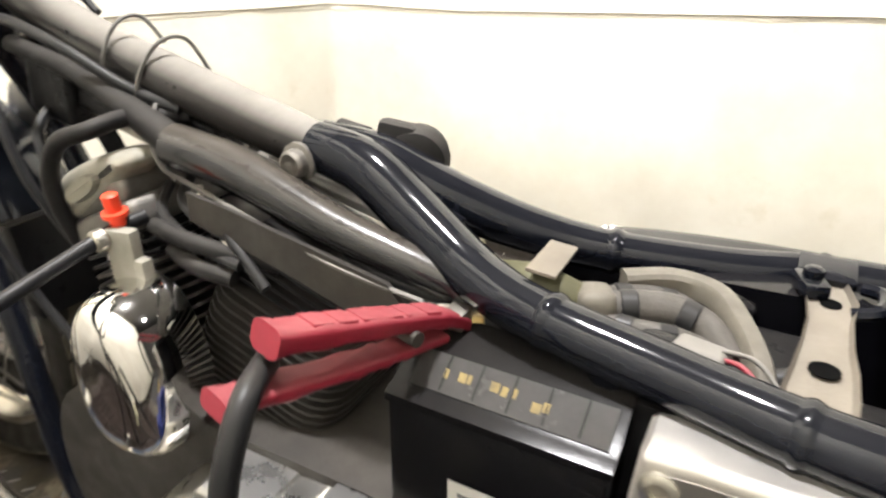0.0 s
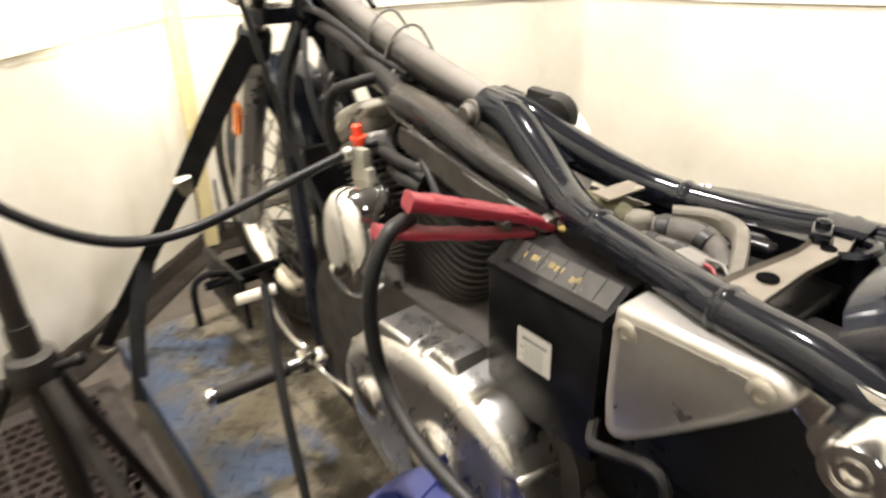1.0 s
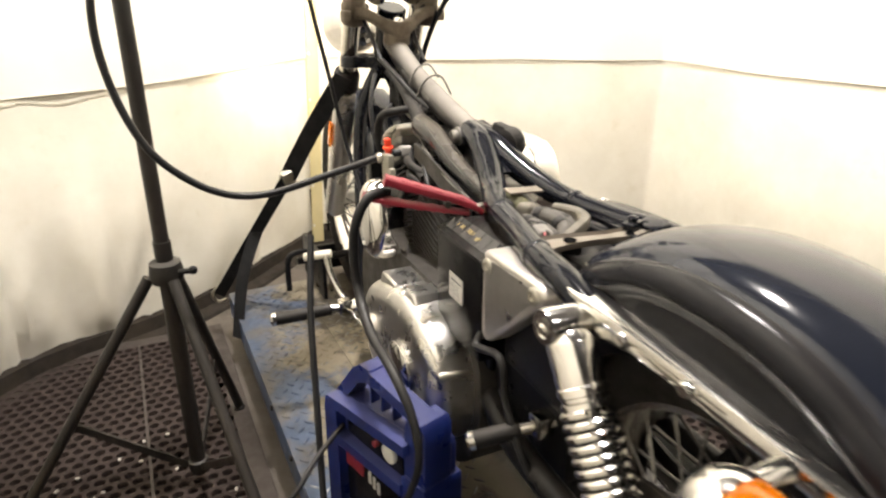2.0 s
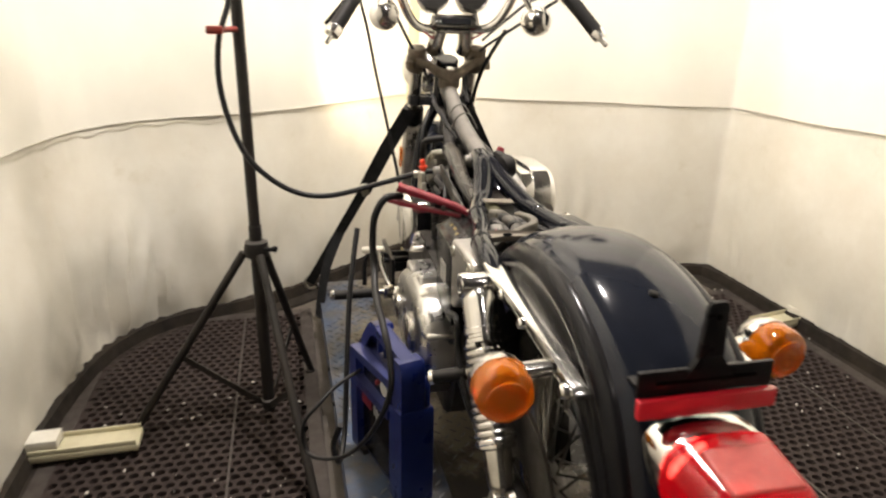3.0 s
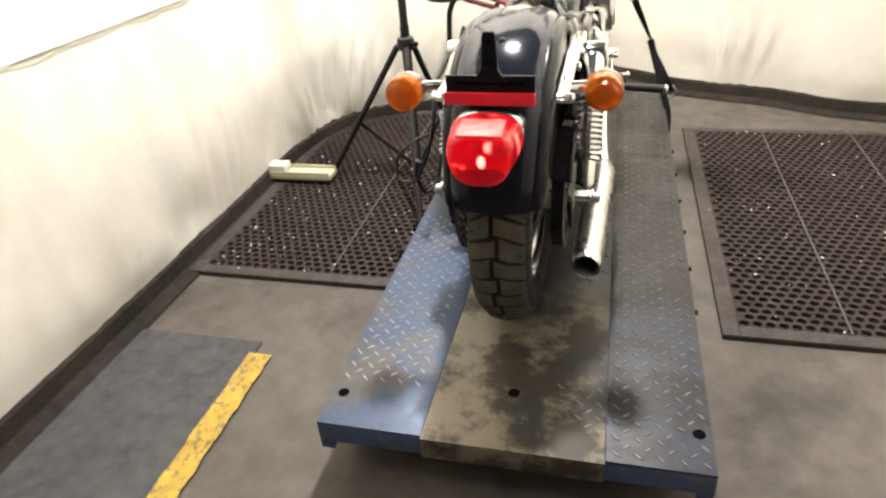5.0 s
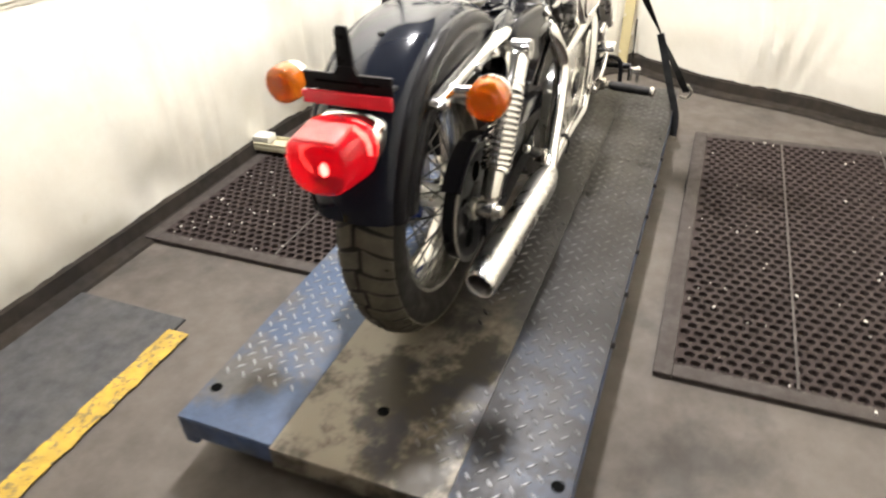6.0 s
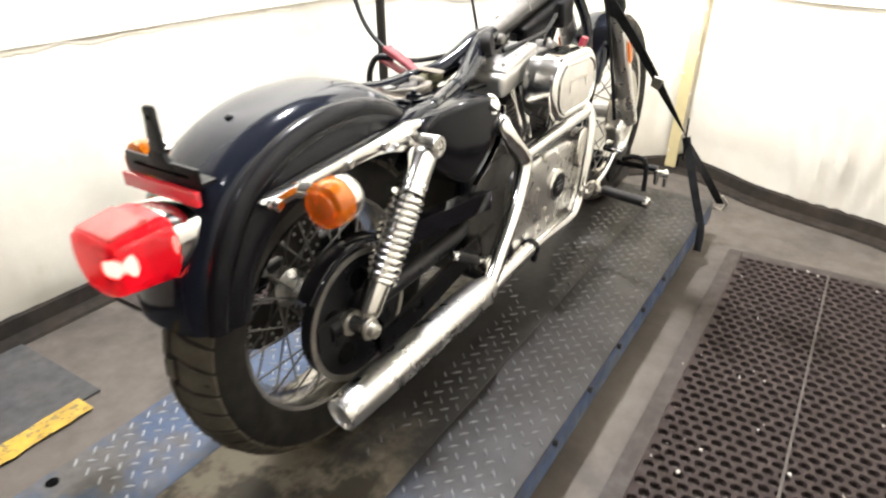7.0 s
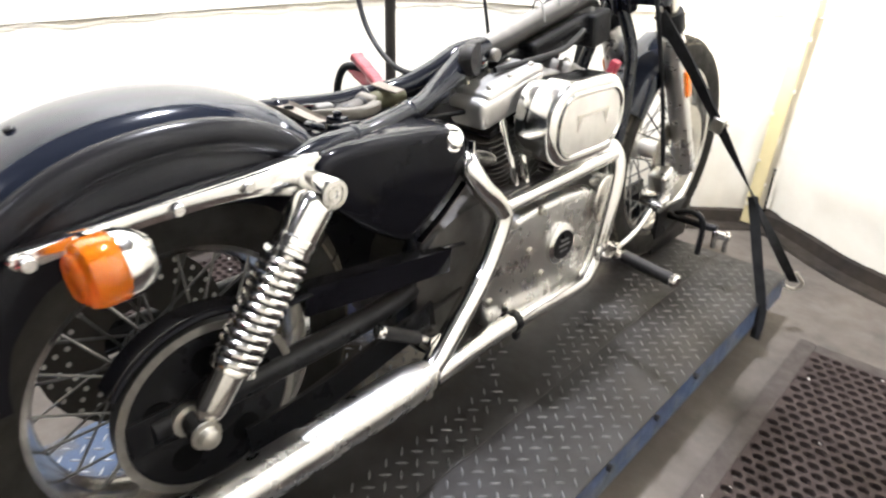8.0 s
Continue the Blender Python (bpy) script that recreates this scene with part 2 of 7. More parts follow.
def stain_deck(m, centre):
    """Paint walked off the middle plate, brown patches beside it, and a dark right side further up the lift that paints
    oil and the bike's shadow as one colour, all with ragged edges.
    """
    nt = m.node_tree
    link = nt.links.new
    paint = nt.nodes["Principled BSDF"].inputs["Base Color"]
    blue = paint.links[0].from_socket
    place = nt.nodes.new("ShaderNodeNewGeometry")
    split = nt.nodes.new("ShaderNodeSeparateXYZ")
    link(place.outputs["Position"], split.inputs[0])

    def spread(source, low, high, a=0.0, b=1.0):
        r = nt.nodes.new("ShaderNodeMapRange")
        r.interpolation_type = "SMOOTHSTEP"
        for k, value in zip(("From Min", "From Max", "To Min", "To Max"), (low, high, a, b)):
            r.inputs[k].default_value = value
        link(source, r.inputs["Value"])
        return r.outputs[0]

    def cloud(scale):
        n = nt.nodes.new("ShaderNodeTexNoise")
        n.inputs["Scale"].default_value, n.inputs["Detail"].default_value, n.inputs["Roughness"].default_value = scale, 8.0, 0.68
        link(place.outputs["Position"], n.inputs["Vector"])
        return n.outputs["Fac"]

    def both(a, b, op="MULTIPLY"):
        x = nt.nodes.new("ShaderNodeMath")
        x.operation = op
        link(a, x.inputs[0])
        link(b, x.inputs[1])
        return x.outputs[0]

    def blend(fac, a, b):
        x = nt.nodes.new("ShaderNodeMix")
        x.data_type = "RGBA"
        link(fac, x.inputs[0])
        for socket, value in ((x.inputs[6], a), (x.inputs[7], b)):
            if isinstance(value, tuple):
                socket.default_value = (*value, 1)
            else:
                link(value, socket)
        return x.outputs[2]

    ragged = spread(cloud(7.0), 0.25, 0.75, -0.16, 0.16)
    x, y = both(split.outputs[0], ragged, "ADD"), both(split.outputs[1], ragged, "ADD")
    worn = blend(spread(cloud(4.6), 0.44, 0.56), (0.165, 0.142, 0.105), (0.034, 0.028, 0.018))
    # dark tone for oil, with the bike's shadow painted into it
    oiled_shaded = blend(spread(cloud(6.0), 0.35, 0.65), (0.028, 0.026, 0.025), (0.014, 0.012, 0.010))
    base = worn if centre else blend(both(spread(x, -0.26, -0.14), spread(y, 0.36, 0.56)), blue, worn)
    base = blend(both(spread(cloud(3.4), 0.54, 0.62), spread(split.outputs[0], -0.30, 0.05)), base, (0.026, 0.024, 0.024))
    base = blend(spread(split.outputs[0], 0.247, 0.257, 0.0, 0.68), base, oiled_shaded)
    link(blend(both(spread(split.outputs[0], 0.0, 0.10), spread(y, -0.22, 0.12)), base, oiled_shaded), paint)
    return m


DECK_SIDE, DECK_CENTRE = (stain_deck(material(name, (0.055, 0.088, 0.160), 0.34, 0.1, spec=0.32, var=0.2, scale=50, second=(0.115, 0.108, 0.100), second_scale=5, second_at=0.56,
                                              dirt=(0.07, 0.065, 0.06), dirt_amount=0.55, dirt_scale=5, bump=0.2), centre) for name, centre in (("worn_blue_plate", False), ("walked_bare_plate", True)))
TREAD_BAR = material("bare_tread_bar", (0.44, 0.45, 0.47), 0.36, 0.55, var=0.25, dirt=(0.12, 0.11, 0.10), dirt_amount=0.55, dirt_scale=6, bump=0.1)
TREAD_WORN = material("grimy_tread_bar", (0.21, 0.21, 0.215), 0.32, 0.8, var=0.25, dirt=(0.08, 0.07, 0.06), dirt_amount=0.7, dirt_scale=6, bump=0.1)
LIFT_BLUE = material("blue_lift_paint", (0.045, 0.085, 0.20), 0.4, var=0.2, second=(0.10, 0.12, 0.16), second_scale=12, dirt=(0.05, 0.045, 0.04),
                     dirt_amount=0.6, bump=0.15)
LIFT_DARK = material("grimy_lift_frame", (0.028, 0.027, 0.028), 0.65, var=0.2, bump=0.2)
TRIPOD = material("black_stand_paint", (0.016, 0.015, 0.014), 0.38, spec=0.3, var=0.2, dust=0.10, dirt=(0.07, 0.05, 0.036), dirt_amount=0.25, bump=0.08)
# flat pieces in this colour paint the shade inside holes, slots and gaps
HOLE = material("flat_hole_black", (0.004, 0.004, 0.004), 0.9, spec=0.0, var=0, bump=0)
GREY_PLASTIC = material("grey_connector_plastic", (0.12, 0.115, 0.105), 0.5, var=0.12, dust=0.3, bump=0.1)
OLIVE = material("grubby_olive_rubber", (0.085, 0.080, 0.030), 0.6, var=0.25, dirt=(0.05, 0.045, 0.03), dirt_amount=0.6, dirt_scale=30, bump=0.2)
HANGER = material("dusty_beige_rubber", (0.15, 0.135, 0.108), 0.6, var=0.2, dirt=(0.07, 0.06, 0.05), dirt_amount=0.6, dirt_scale=30, bump=0.2)
CHALK = material("chalky_alloy", (0.33, 0.32, 0.275), 0.5, 0.3, var=0.15, dirt=(0.20, 0.17, 0.12), dirt_amount=0.6, dirt_scale=22, bump=0.2)
BADGE = material("grey_badge", (0.20, 0.20, 0.20), 0.4, 0.6, var=0.1, bump=0.05)

# ---------------------------------------------------------------- mesh tools


def V(*a):
    return Vector(a)


def absorb(bm, piece):
    me = bpy.data.meshes.new("tmp")
    piece.to_mesh(me)
    piece.free()
    bm.from_mesh(me)
    bpy.data.meshes.remove(me)


def curve_points(pts, sub):
    """Points of a smooth line through the given ones."""
    pts = [Vector(p) for p in pts]
    if len(pts) < 3 or sub < 2:
        return pts
    out = []
    for i in range(len(pts) - 1):
        a, b, c, d = pts[max(i - 1, 0)], pts[i], pts[i + 1], pts[min(i + 2, len(pts) - 1)]
        for k in range(sub):
            t = k / sub
            out.append(0.5 * ((2 * b) + (c - a) * t + (2 * a - 5 * b + 4 * c - d) * t * t + (3 * b - a - 3 * c + d) * t ** 3))
    out.append(pts[-1])
    return out


def section_sweep(bm, line, rings):
    """Joins rings of equal length into a skin, with caps."""
    made = [[bm.verts.new(p) for p in ring] for ring in rings]
    n = len(made[0])
    for a, b in zip(made, made[1:]):
        for i in range(n):
            bm.faces.new((a[i], a[(i + 1) % n], b[(i + 1) % n], b[i]))
    bm.faces.new(list(reversed(made[0])))
    bm.faces.new(made[-1])


def frames_along(line):
    normal = None
    for i, p in enumerate(line):
        way = (line[min(i + 1, len(line) - 1)] - line[max(i - 1, 0)]).normalized()
        if normal is None:
            normal = way.orthogonal().normalized()
            if abs(way.z) < 0.9:
                normal = (Vector((0, 0, 1)) - way * way.z).normalized()
        normal = (normal - way * normal.dot(way)).normalized()
        yield p, way, normal, way.cross(normal)


def tube(bm, pts, r, n=10, sub=6):
    line = curve_points(pts, sub)
    rings = []
    for i, (p, way, a, b) in enumerate(frames_along(line)):
        if isinstance(r, (list, tuple)):
            s = i / (len(line) - 1) * (len(r) - 1)
            k = min(int(s), len(r) - 2)
            rad = r[k] + (r[k + 1] - r[k]) * (s - k)
        else:
            rad = r
        rings.append([p + a * (rad * math.cos(2 * math.pi * j / n)) + b * (rad * math.sin(2 * math.pi * j / n)) for j in range(n)])
    section_sweep(bm, line, rings)
    return bm


def ribbon(bm, pts, width, thick, across, sub=8, twist=0.0):
    """A flat band along a line; across is the way of its width."""
    line = curve_points(pts, sub)
    rings = []
    for i, p in enumerate(line):
        way = (line[min(i + 1, len(line) - 1)] - line[max(i - 1, 0)]).normalized()
        a = Vector(across)
        a = Matrix.Rotation(twist * i / len(line), 3, way) @ (a - way * a.dot(way)).normalized()
        b = way.cross(a)
        rings.append([p + a * width / 2 * s + b * thick / 2 * q for s, q in ((1, 1), (-1, 1), (-1, -1), (1, -1))])
    section_sweep(bm, line, rings)
    return bm


def lathe(bm, prof, o, d, n=24):
    """Turns (radius, height) pairs round the axis d from o."""
    o, d = Vector(o), Vector(d).normalized()
    a = d.orthogonal().normalized()
    b = d.cross(a)
    rings = []
    for r, h in prof:
        r = max(r, 1e-4)
        rings.append([o + d * h + a * (r * math.cos(2 * math.pi * j / n)) + b * (r * math.sin(2 * math.pi * j / n)) for j in range(n)])
    section_sweep(bm, None, rings)
    return bm


def rod(bm, a, b, r, n=12, edge=0.0):
    a, b = Vector(a), Vector(b)
    h = (b - a).length
    e = min(edge, h / 3, r / 2)
    return lathe(bm, [(r - e, 0), (r, e), (r, h - e), (r - e, h)] if e else [(r, 0), (r, h)], a, b - a, n)


def rbox(bm, c, s, b=0.004, rot=(0, 0, 0), seg=2):
    piece = bmesh.new()
    bmesh.ops.create_cube(piece, size=1.0)
    for v in piece.verts:
        v.co = Vector((v.co.x * s[0], v.co.y * s[1], v.co.z * s[2]))
    if b:
        bmesh.ops.bevel(piece, geom=piece.edges[:], offset=min(b, min(s) * 0.45), segments=seg, affect="EDGES", profile=0.6)
    m = Matrix.Translation(c) @ Euler([radians(q) for q in rot]).to_matrix().to_4x4()
    bmesh.ops.transform(piece, matrix=m, verts=piece.verts)
    absorb(bm, piece)
    return bm


def prism(bm, poly, axis, a, b, bevel=0.0, seg=2, taper=1.0):
    """A plate with the given outline between a and b on an axis: x takes (y, z), y takes (x, z), z takes (x, y)."""
    piece = bmesh.new()
    cx, cy = sum(p[0] for p in poly) / len(poly), sum(p[1] for p in poly) / len(poly)

    def put(p, h, k=1.0):
        u, w = cx + (p[0] - cx) * k, cy + (p[1] - cy) * k
        return (h, u, w) if axis == "x" else (u, h, w) if axis == "y" else (u, w, h)

    lo = [piece.verts.new(put(p, a)) for p in poly]
    hi = [piece.verts.new(put(p, b, taper)) for p in poly]
    n = len(poly)
    for i in range(n):
        piece.faces.new((lo[i], lo[(i + 1) % n], hi[(i + 1) % n], hi[i]))
    piece.faces.new(list(reversed(lo)))
    top = piece.faces.new(hi)
    bmesh.ops.recalc_face_normals(piece, faces=piece.faces)
    if bevel:
        bmesh.ops.bevel(piece, geom=list(top.edges), offset=bevel, segments=seg, affect="EDGES", profile=0.6)
    absorb(bm, piece)
    return bm


def ball(bm, c, r, s=(1, 1, 1), u=16, v=10, rot=(0, 0, 0)):
    piece = bmesh.new()
    bmesh.ops.create_uvsphere(piece, u_segments=u, v_segments=v, radius=r)
    m = Matrix.Translation(c) @ Euler([radians(q) for q in rot]).to_matrix().to_4x4() @ Matrix.Diagonal((*s, 1))
    bmesh.ops.transform(piece, matrix=m, verts=piece.verts)
    absorb(bm, piece)
    return bm


def soften(poly, times_=2):
    """Rounds the corners of an outline."""
    for _ in range(times_):
        out = []
        for p, q in zip(poly, poly[1:] + poly[:1]):
            out += [(p[0] * 0.75 + q[0] * 0.25, p[1] * 0.75 + q[1] * 0.25), (p[0] * 0.25 + q[0] * 0.75, p[1] * 0.25 + q[1] * 0.75)]
        poly = out
    return poly


def rounded(cx, cy, w, h, r, n=5):
    pts = []
    for sx, sy, a0 in ((1, 1, 0), (-1, 1, 90), (-1, -1, 180), (1, -1, 270)):
        for k in range(n + 1):
            a = radians(a0 + 90 * k / n)
            pts.append((cx + sx * (w / 2 - r) + r * math.cos(a), cy + sy * (h / 2 - r) + r * math.sin(a)))
    return pts


def mesh_of(name, bm, mat, angle=38):
    me = bpy.data.meshes.new(name)
    bmesh.ops.recalc_face_normals(bm, faces=bm.faces)
    bm.to_mesh(me)
    bm.free()
    me.materials.append(mat)
    me.shade_smooth()
    me.set_sharp_from_angle(angle=radians(angle))
    return me


def thing(name, base, label, category, group="", kind=""):
    """An empty at the base of a thing, to hold its parts."""
    ob = new(name)
    ob.empty_display_size = 0.05
    ob.matrix_basis = Matrix.Translation(base)
    return tagged(ob, label, category, group, kind)


def part(name, bm, mat, parent, label="", angle=38):
    """One mesh under a thing or under a part; its points are in world metres."""
    ob = new(name, mesh_of(name, bm, mat, angle))
    ob.parent = parent
    if parent.type == "EMPTY":
        ob.matrix_parent_inverse = parent.matrix_basis.inverted()
    return tagged(ob, label)


def solid(name, bm, mat, label, category, group="", kind="", angle=38):
    return tagged(new(name, mesh_of(name, bm, mat, angle)), label, category, group, kind)


def B():
    return bmesh.new()


# ---------------------------------------------------------------- the booth
DECK = 0.16
plan = [(1.54, -2.45), (1.53, -1.0), (1.52, 0.6), (1.50, 1.40), (1.49, 1.72), (1.43, 1.79), (1.20, 1.86), (0.98, 1.985), (0.58, 2.125), (0.30, 2.31), (0.17, 2.37), (-0.01, 2.24),
        (-0.40, 1.90), (-0.66, 1.77), (-0.88, 1.68), (-1.05, 1.49), (-1.13, 1.10), (-1.14, 0.4), (-1.16, -1.0), (-1.16, -1.9)]


def seam_rise(p):
    """The seam climbs a little along the right-hand wall."""
    return 0.045 * min(1, max(0, (1.3 - p.y) / 1.1)) if p.x > 1 else 0.0


def plan_line(step=0.018):
    line = curve_points([(x, y, 0) for x, y in plan], 40)
    out, gone = [line[0]], 0.0
    for a, b in zip(line, line[1:]):
        gone += (b - a).length
        if gone >= step:
            out.append(b)
            gone = 0.0
    return out


def curtain(name, z0, z1, inset, folds, label, mat=CURTAIN):
    """A hanging sheet with folds, along the plan of the booth."""
    bm = B()
    line = plan_line()
    rows = max(3, int((z1 - z0) / (0.03 if z0 < 0.5 else 0.08)))
    grid = []
    runs = [0.0]
    for a, b in zip(line, line[1:]):
        runs.append(runs[-1] + (b - a).length)
    pinch_a, pinch_b, pinch_c = (runs[min(range(len(line)), key=lambda k: (line[k] - Vector(q)).length)] for q in ((-1.04, 1.50, 0), (0.85, 2.15, 0), (-0.62, 1.80, 0)))
    for i, p in enumerate(line):
        run = runs[i]
        way = (line[min(i + 1, len(line) - 1)] - line[max(i - 1, 0)]).normalized()
        inward = Vector((0, 0, 1)).cross(way)
        column = []
        for k in range(rows + 1):
            z = z0 + (z1 - z0) * k / rows
            z += seam_rise(p) * (k / rows if z0 < 0.5 else 1 - k / rows)
            s = p.x * 1.0 + p.y * 1.7
            crease = noise.noise((s * 5.5, z * 1.1, 3.0)) * 0.6 + noise.noise((s * 15, z * 2.2, 9.0)) * 0.36 + noise.noise((s * 2, z * 3.5, 1.0)) * 0.6
            low = max(0.0, 1 - (z - z0) / 0.75)
            corner = math.exp(-((p.x + 0.95) ** 2 + (p.y - 1.55) ** 2) / 0.25)
            left = 0.9 if p.x < 0.1 else 0.45
            hem = min(1.0, (z - z0) / 0.08 + 0.25)
            depth = inset + folds * hem * left * (0.2 + 0.5 * low + 0.9 * corner * min(1, 1.6 * low)) * crease
            depth += folds * 0.8 * left * low * math.sin(math.pi * min(1, (z - z0) / 0.7))
            pucker = math.exp(-((z - z0 - 0.08) / 0.08) ** 2) * noise.noise((s * 22, z * 3.0, 17.0)) * 0.014
            if z0 < 0.5:
                depth += pucker
                for mid, reach, deep in ((pinch_a, 0.24, 0.019), (pinch_b, 0.18, 0.016), (pinch_c, 0.14, 0.012)):
                    away = run - mid
                    depth += deep * math.exp(-(away / reach) ** 2 - ((z - 0.28) / 0.20) ** 2) * math.cos(2 * math.pi * away / (0.055 + 0.13 * z) + 5 * noise.noise((mid, z * 2.5, 2.0)))
            at = p + inward * depth + Vector((0, 0, z))
            column.append((bm.verts.new(at), bm.verts.new(at - inward * 0.006)))
        grid.append(column)
    for a, b in zip(grid, grid[1:]):
        for k in range(rows):
            bm.faces.new((a[k][0], b[k][0], b[k + 1][0], a[k + 1][0]))
            bm.faces.new((a[k][1], a[k + 1][1], b[k + 1][1], b[k][1]))
        for k in (0, rows):
            bm.faces.new((a[k][0], a[k][1], b[k][1], b[k][0]))
    return solid(name, bm, mat, label, "curtain wall", kind="structure", angle=60)


def build_booth():
    curtain("wall_lower", 0.062, 0.812, 0.0, 0.042, "cream vinyl curtain wall, creased, grubby and toned down for shade", GRUBBY_SHADED)
    curtain("wall_upper", 0.799, 2.9, 0.006, 0.012, "cream vinyl curtain wall, smooth and brightly lit")
    bm = B()
    line = plan_line(0.12)
    pts = [p + Vector((0, 0, 0.800 + seam_rise(p))) for p in line]
    ribs = []
    for i, p in enumerate(pts):
        way = (pts[min(i + 1, len(pts) - 1)] - pts[max(i - 1, 0)]).normalized()
        ribs.append(p + Vector((0, 0, 1)).cross(way) * 0.0105)
    tube(bm, ribs, 0.0017, 6, 1)
    solid("trim", bm, SEAM, "grey stitched seam along the curtain wall", "seam", kind="structure")
    bm = B()
    rings = []
    for i, p in enumerate(line):
        way = (line[min(i + 1, len(line) - 1)] - line[max(i - 1, 0)]).normalized()
        inward = Vector((0, 0, 1)).cross(way)
        rings.append([p + inward * d + Vector((0, 0, z)) for d, z in ((-0.05, 0.0), (0.075, 0.0), (0.070, 0.010), (0.020, 0.016), (0.014, 0.060), (-0.05, 0.09))])
    section_sweep(bm, None, rings)
    solid("baseboard", bm, BAND, "black dusty rubber skirting along the foot of the curtain wall", "skirting", kind="structure")
    # unseen dark wall, added to cut bounce and darken reflections
    bm = B()
    rbox(bm, (0.23, -3.36, 1.45), (5.1, 0.1, 2.9), 0)
    for x in (-2.27, 2.73):
        rbox(bm, (x, -2.6, 1.45), (0.1, 1.42, 2.9), 0)
    solid("wall_back", bm, DARK_WALL, "unseen dark wall added behind the booth to cut bounce light", "wall", kind="structure")
    # never in view; dark tone guessed from black reflections, and lowers the ambient light
    bm = B()
    rbox(bm, (0.23, -0.4, 2.96), (5.2, 6.2, 0.1), 0)
    solid("ceiling", bm, CEILING, "unseen ceiling above the booth, kept dark against bounce", "ceiling", kind="structure")
    bm = B()
    rbox(bm, (0.23, -0.4, -0.05), (5.2, 6.4, 0.1), 0)
    solid("floor", bm, CONCRETE, "grey brown stained concrete workshop floor", "floor", kind="structure")


build_booth()


# ---------------------------------------------------------------- floor coverings
def drain_mat(name, x0, x1, y0, y1, ribs, label):
    """A rubber mat full of oval holes in staggered rows, with a plain rim."""
    top, rim = 0.016, 0.045
    bm = B()
    nx, ny = round((x1 - x0 - 2 * rim) / 0.033), round((y1 - y0 - 2 * rim) / 0.0285)
    px, py = (x1 - x0 - 2 * rim) / (nx + 0.5), (y1 - y0 - 2 * rim) / ny
    n = 8

    def flat(a, b, c, d):
        bm.faces.new([bm.verts.new((u, w, top)) for u, w in ((a, c), (b, c), (b, d), (a, d))])

    random.seed(21)
    for j in range(ny):
        cy = y0 + rim + (j + 0.5) * py
        shift = px * 0.5 * (j % 2)
        if j % 2:
            flat(x0 + rim, x0 + rim + shift, cy - py / 2, cy + py / 2)
        else:
            flat(x1 - rim - px * 0.5, x1 - rim, cy - py / 2, cy + py / 2)
        for i in range(nx):
            cx = x0 + rim + (i + 0.5) * px + shift
            rx, ry = px * random.uniform(0.385, 0.42), py * random.uniform(0.385, 0.42)
            sq, ho, lo = [], [], []
            for k in range(n):
                a = 2 * math.pi * (k + 0.5) / n
                c, s = math.cos(a), math.sin(a)
                u, w = (math.copysign(0.5, c), math.copysign(0.25, s)) if abs(c) > abs(s) else (math.copysign(0.25, c), math.copysign(0.5, s))
                sq.append(bm.verts.new((cx + u * px, cy + w * py, top)))
                ho.append(bm.verts.new((cx + c * rx, cy + s * ry, top)))
                lo.append(bm.verts.new((cx + c * rx * 0.9, cy + s * ry * 0.9, 0.003)))
            for k in range(n):
                m = (k + 1) % n
                bm.faces.new((sq[k], sq[m], ho[m], ho[k]))
                bm.faces.new((ho[k], ho[m], lo[m], lo[k]))
            for a, b, k in ((1, 1, 0), (-1, 1, 2), (-1, -1, 4), (1, -1, 6)):
                corner = bm.verts.new((cx + a * px / 2, cy + b * py / 2, top))
                bm.faces.new((sq[k], corner, sq[(k + 1) % n]))
    bmesh.ops.remove_doubles(bm, verts=bm.verts[:], dist=0.0004)
    ob = solid(name, bm, MAT, label, "floor mat", "drain mats on the floor")
    edge = B()
    for a, b, c, d in ((x0, x0 + rim, y0, y1), (x1 - rim, x1, y0, y1), (x0 + rim, x1 - rim, y0, y0 + rim), (x0 + rim, x1 - rim, y1 - rim, y1)):
        rbox(edge, ((a + b) / 2, (c + d) / 2, 0.0085), (b - a, d - c, 0.017), 0.005)
    part("rim", edge, MAT_RIM, ob, "paler dusty rim")
    for x in ribs:
        edge = B()
        rbox(edge, (x, (y0 + y1) / 2, 0.0165), (0.007, y1 - y0 - 2 * rim, 0.004), 0.001)
        part("rib", edge, RIB, ob, "pale joint between mat sections")
    return ob


drain_mat("drain_mat", 0.548, 1.47, 0.130, 1.592, (0.868, 1.21), "brown black perforated rubber drain mat flecked with pale chips")
drain_mat("drain_mat", -1.11, -0.365, 0.22, 1.74, (-0.62,), "brown black perforated rubber drain mat under the tripod stand")

bm = B()
rbox(bm, (-0.92, -1.55, 0.004), (0.46, 2.95, 0.008), 0.003)
solid("rubber_sheet", bm, GREY_MAT, "plain grey rubber sheet lying on the concrete", "floor mat")
bm = B()
random.seed(4)
line = [(-0.702 + 0.003 * random.uniform(-1, 1), -0.127 - 0.022 * k) for k in range(56)]
line += [(-0.634 + 0.003 * random.uniform(-1, 1), y) for _, y in reversed(line)]
prism(bm, line, "z", 0.0082, 0.0092)
solid("floor_tape", bm, YELLOW, "worn yellow marking tape along the grey rubber sheet", "tape", kind="structure")

bm = B()
random.seed(7)
for k in range(150):
    if k % 2:
        x, y = random.uniform(0.56, 1.5), random.uniform(0.15, 1.6)
    else:
        x, y = random.uniform(-1.05, -0.4), random.uniform(0.25, 1.2)
    s = random.uniform(0.002, 0.006)
    rbox(bm, (x, y, 0.0165 + s * 0.3), (s * 1.5, s, s * 0.7), 0, (random.uniform(-9, 9), random.uniform(-9, 9), random.uniform(0, 180)))
solid("floor_chips", bm, CHIP, "small pale paint chips scattered over the mats", "debris", kind="stuff")


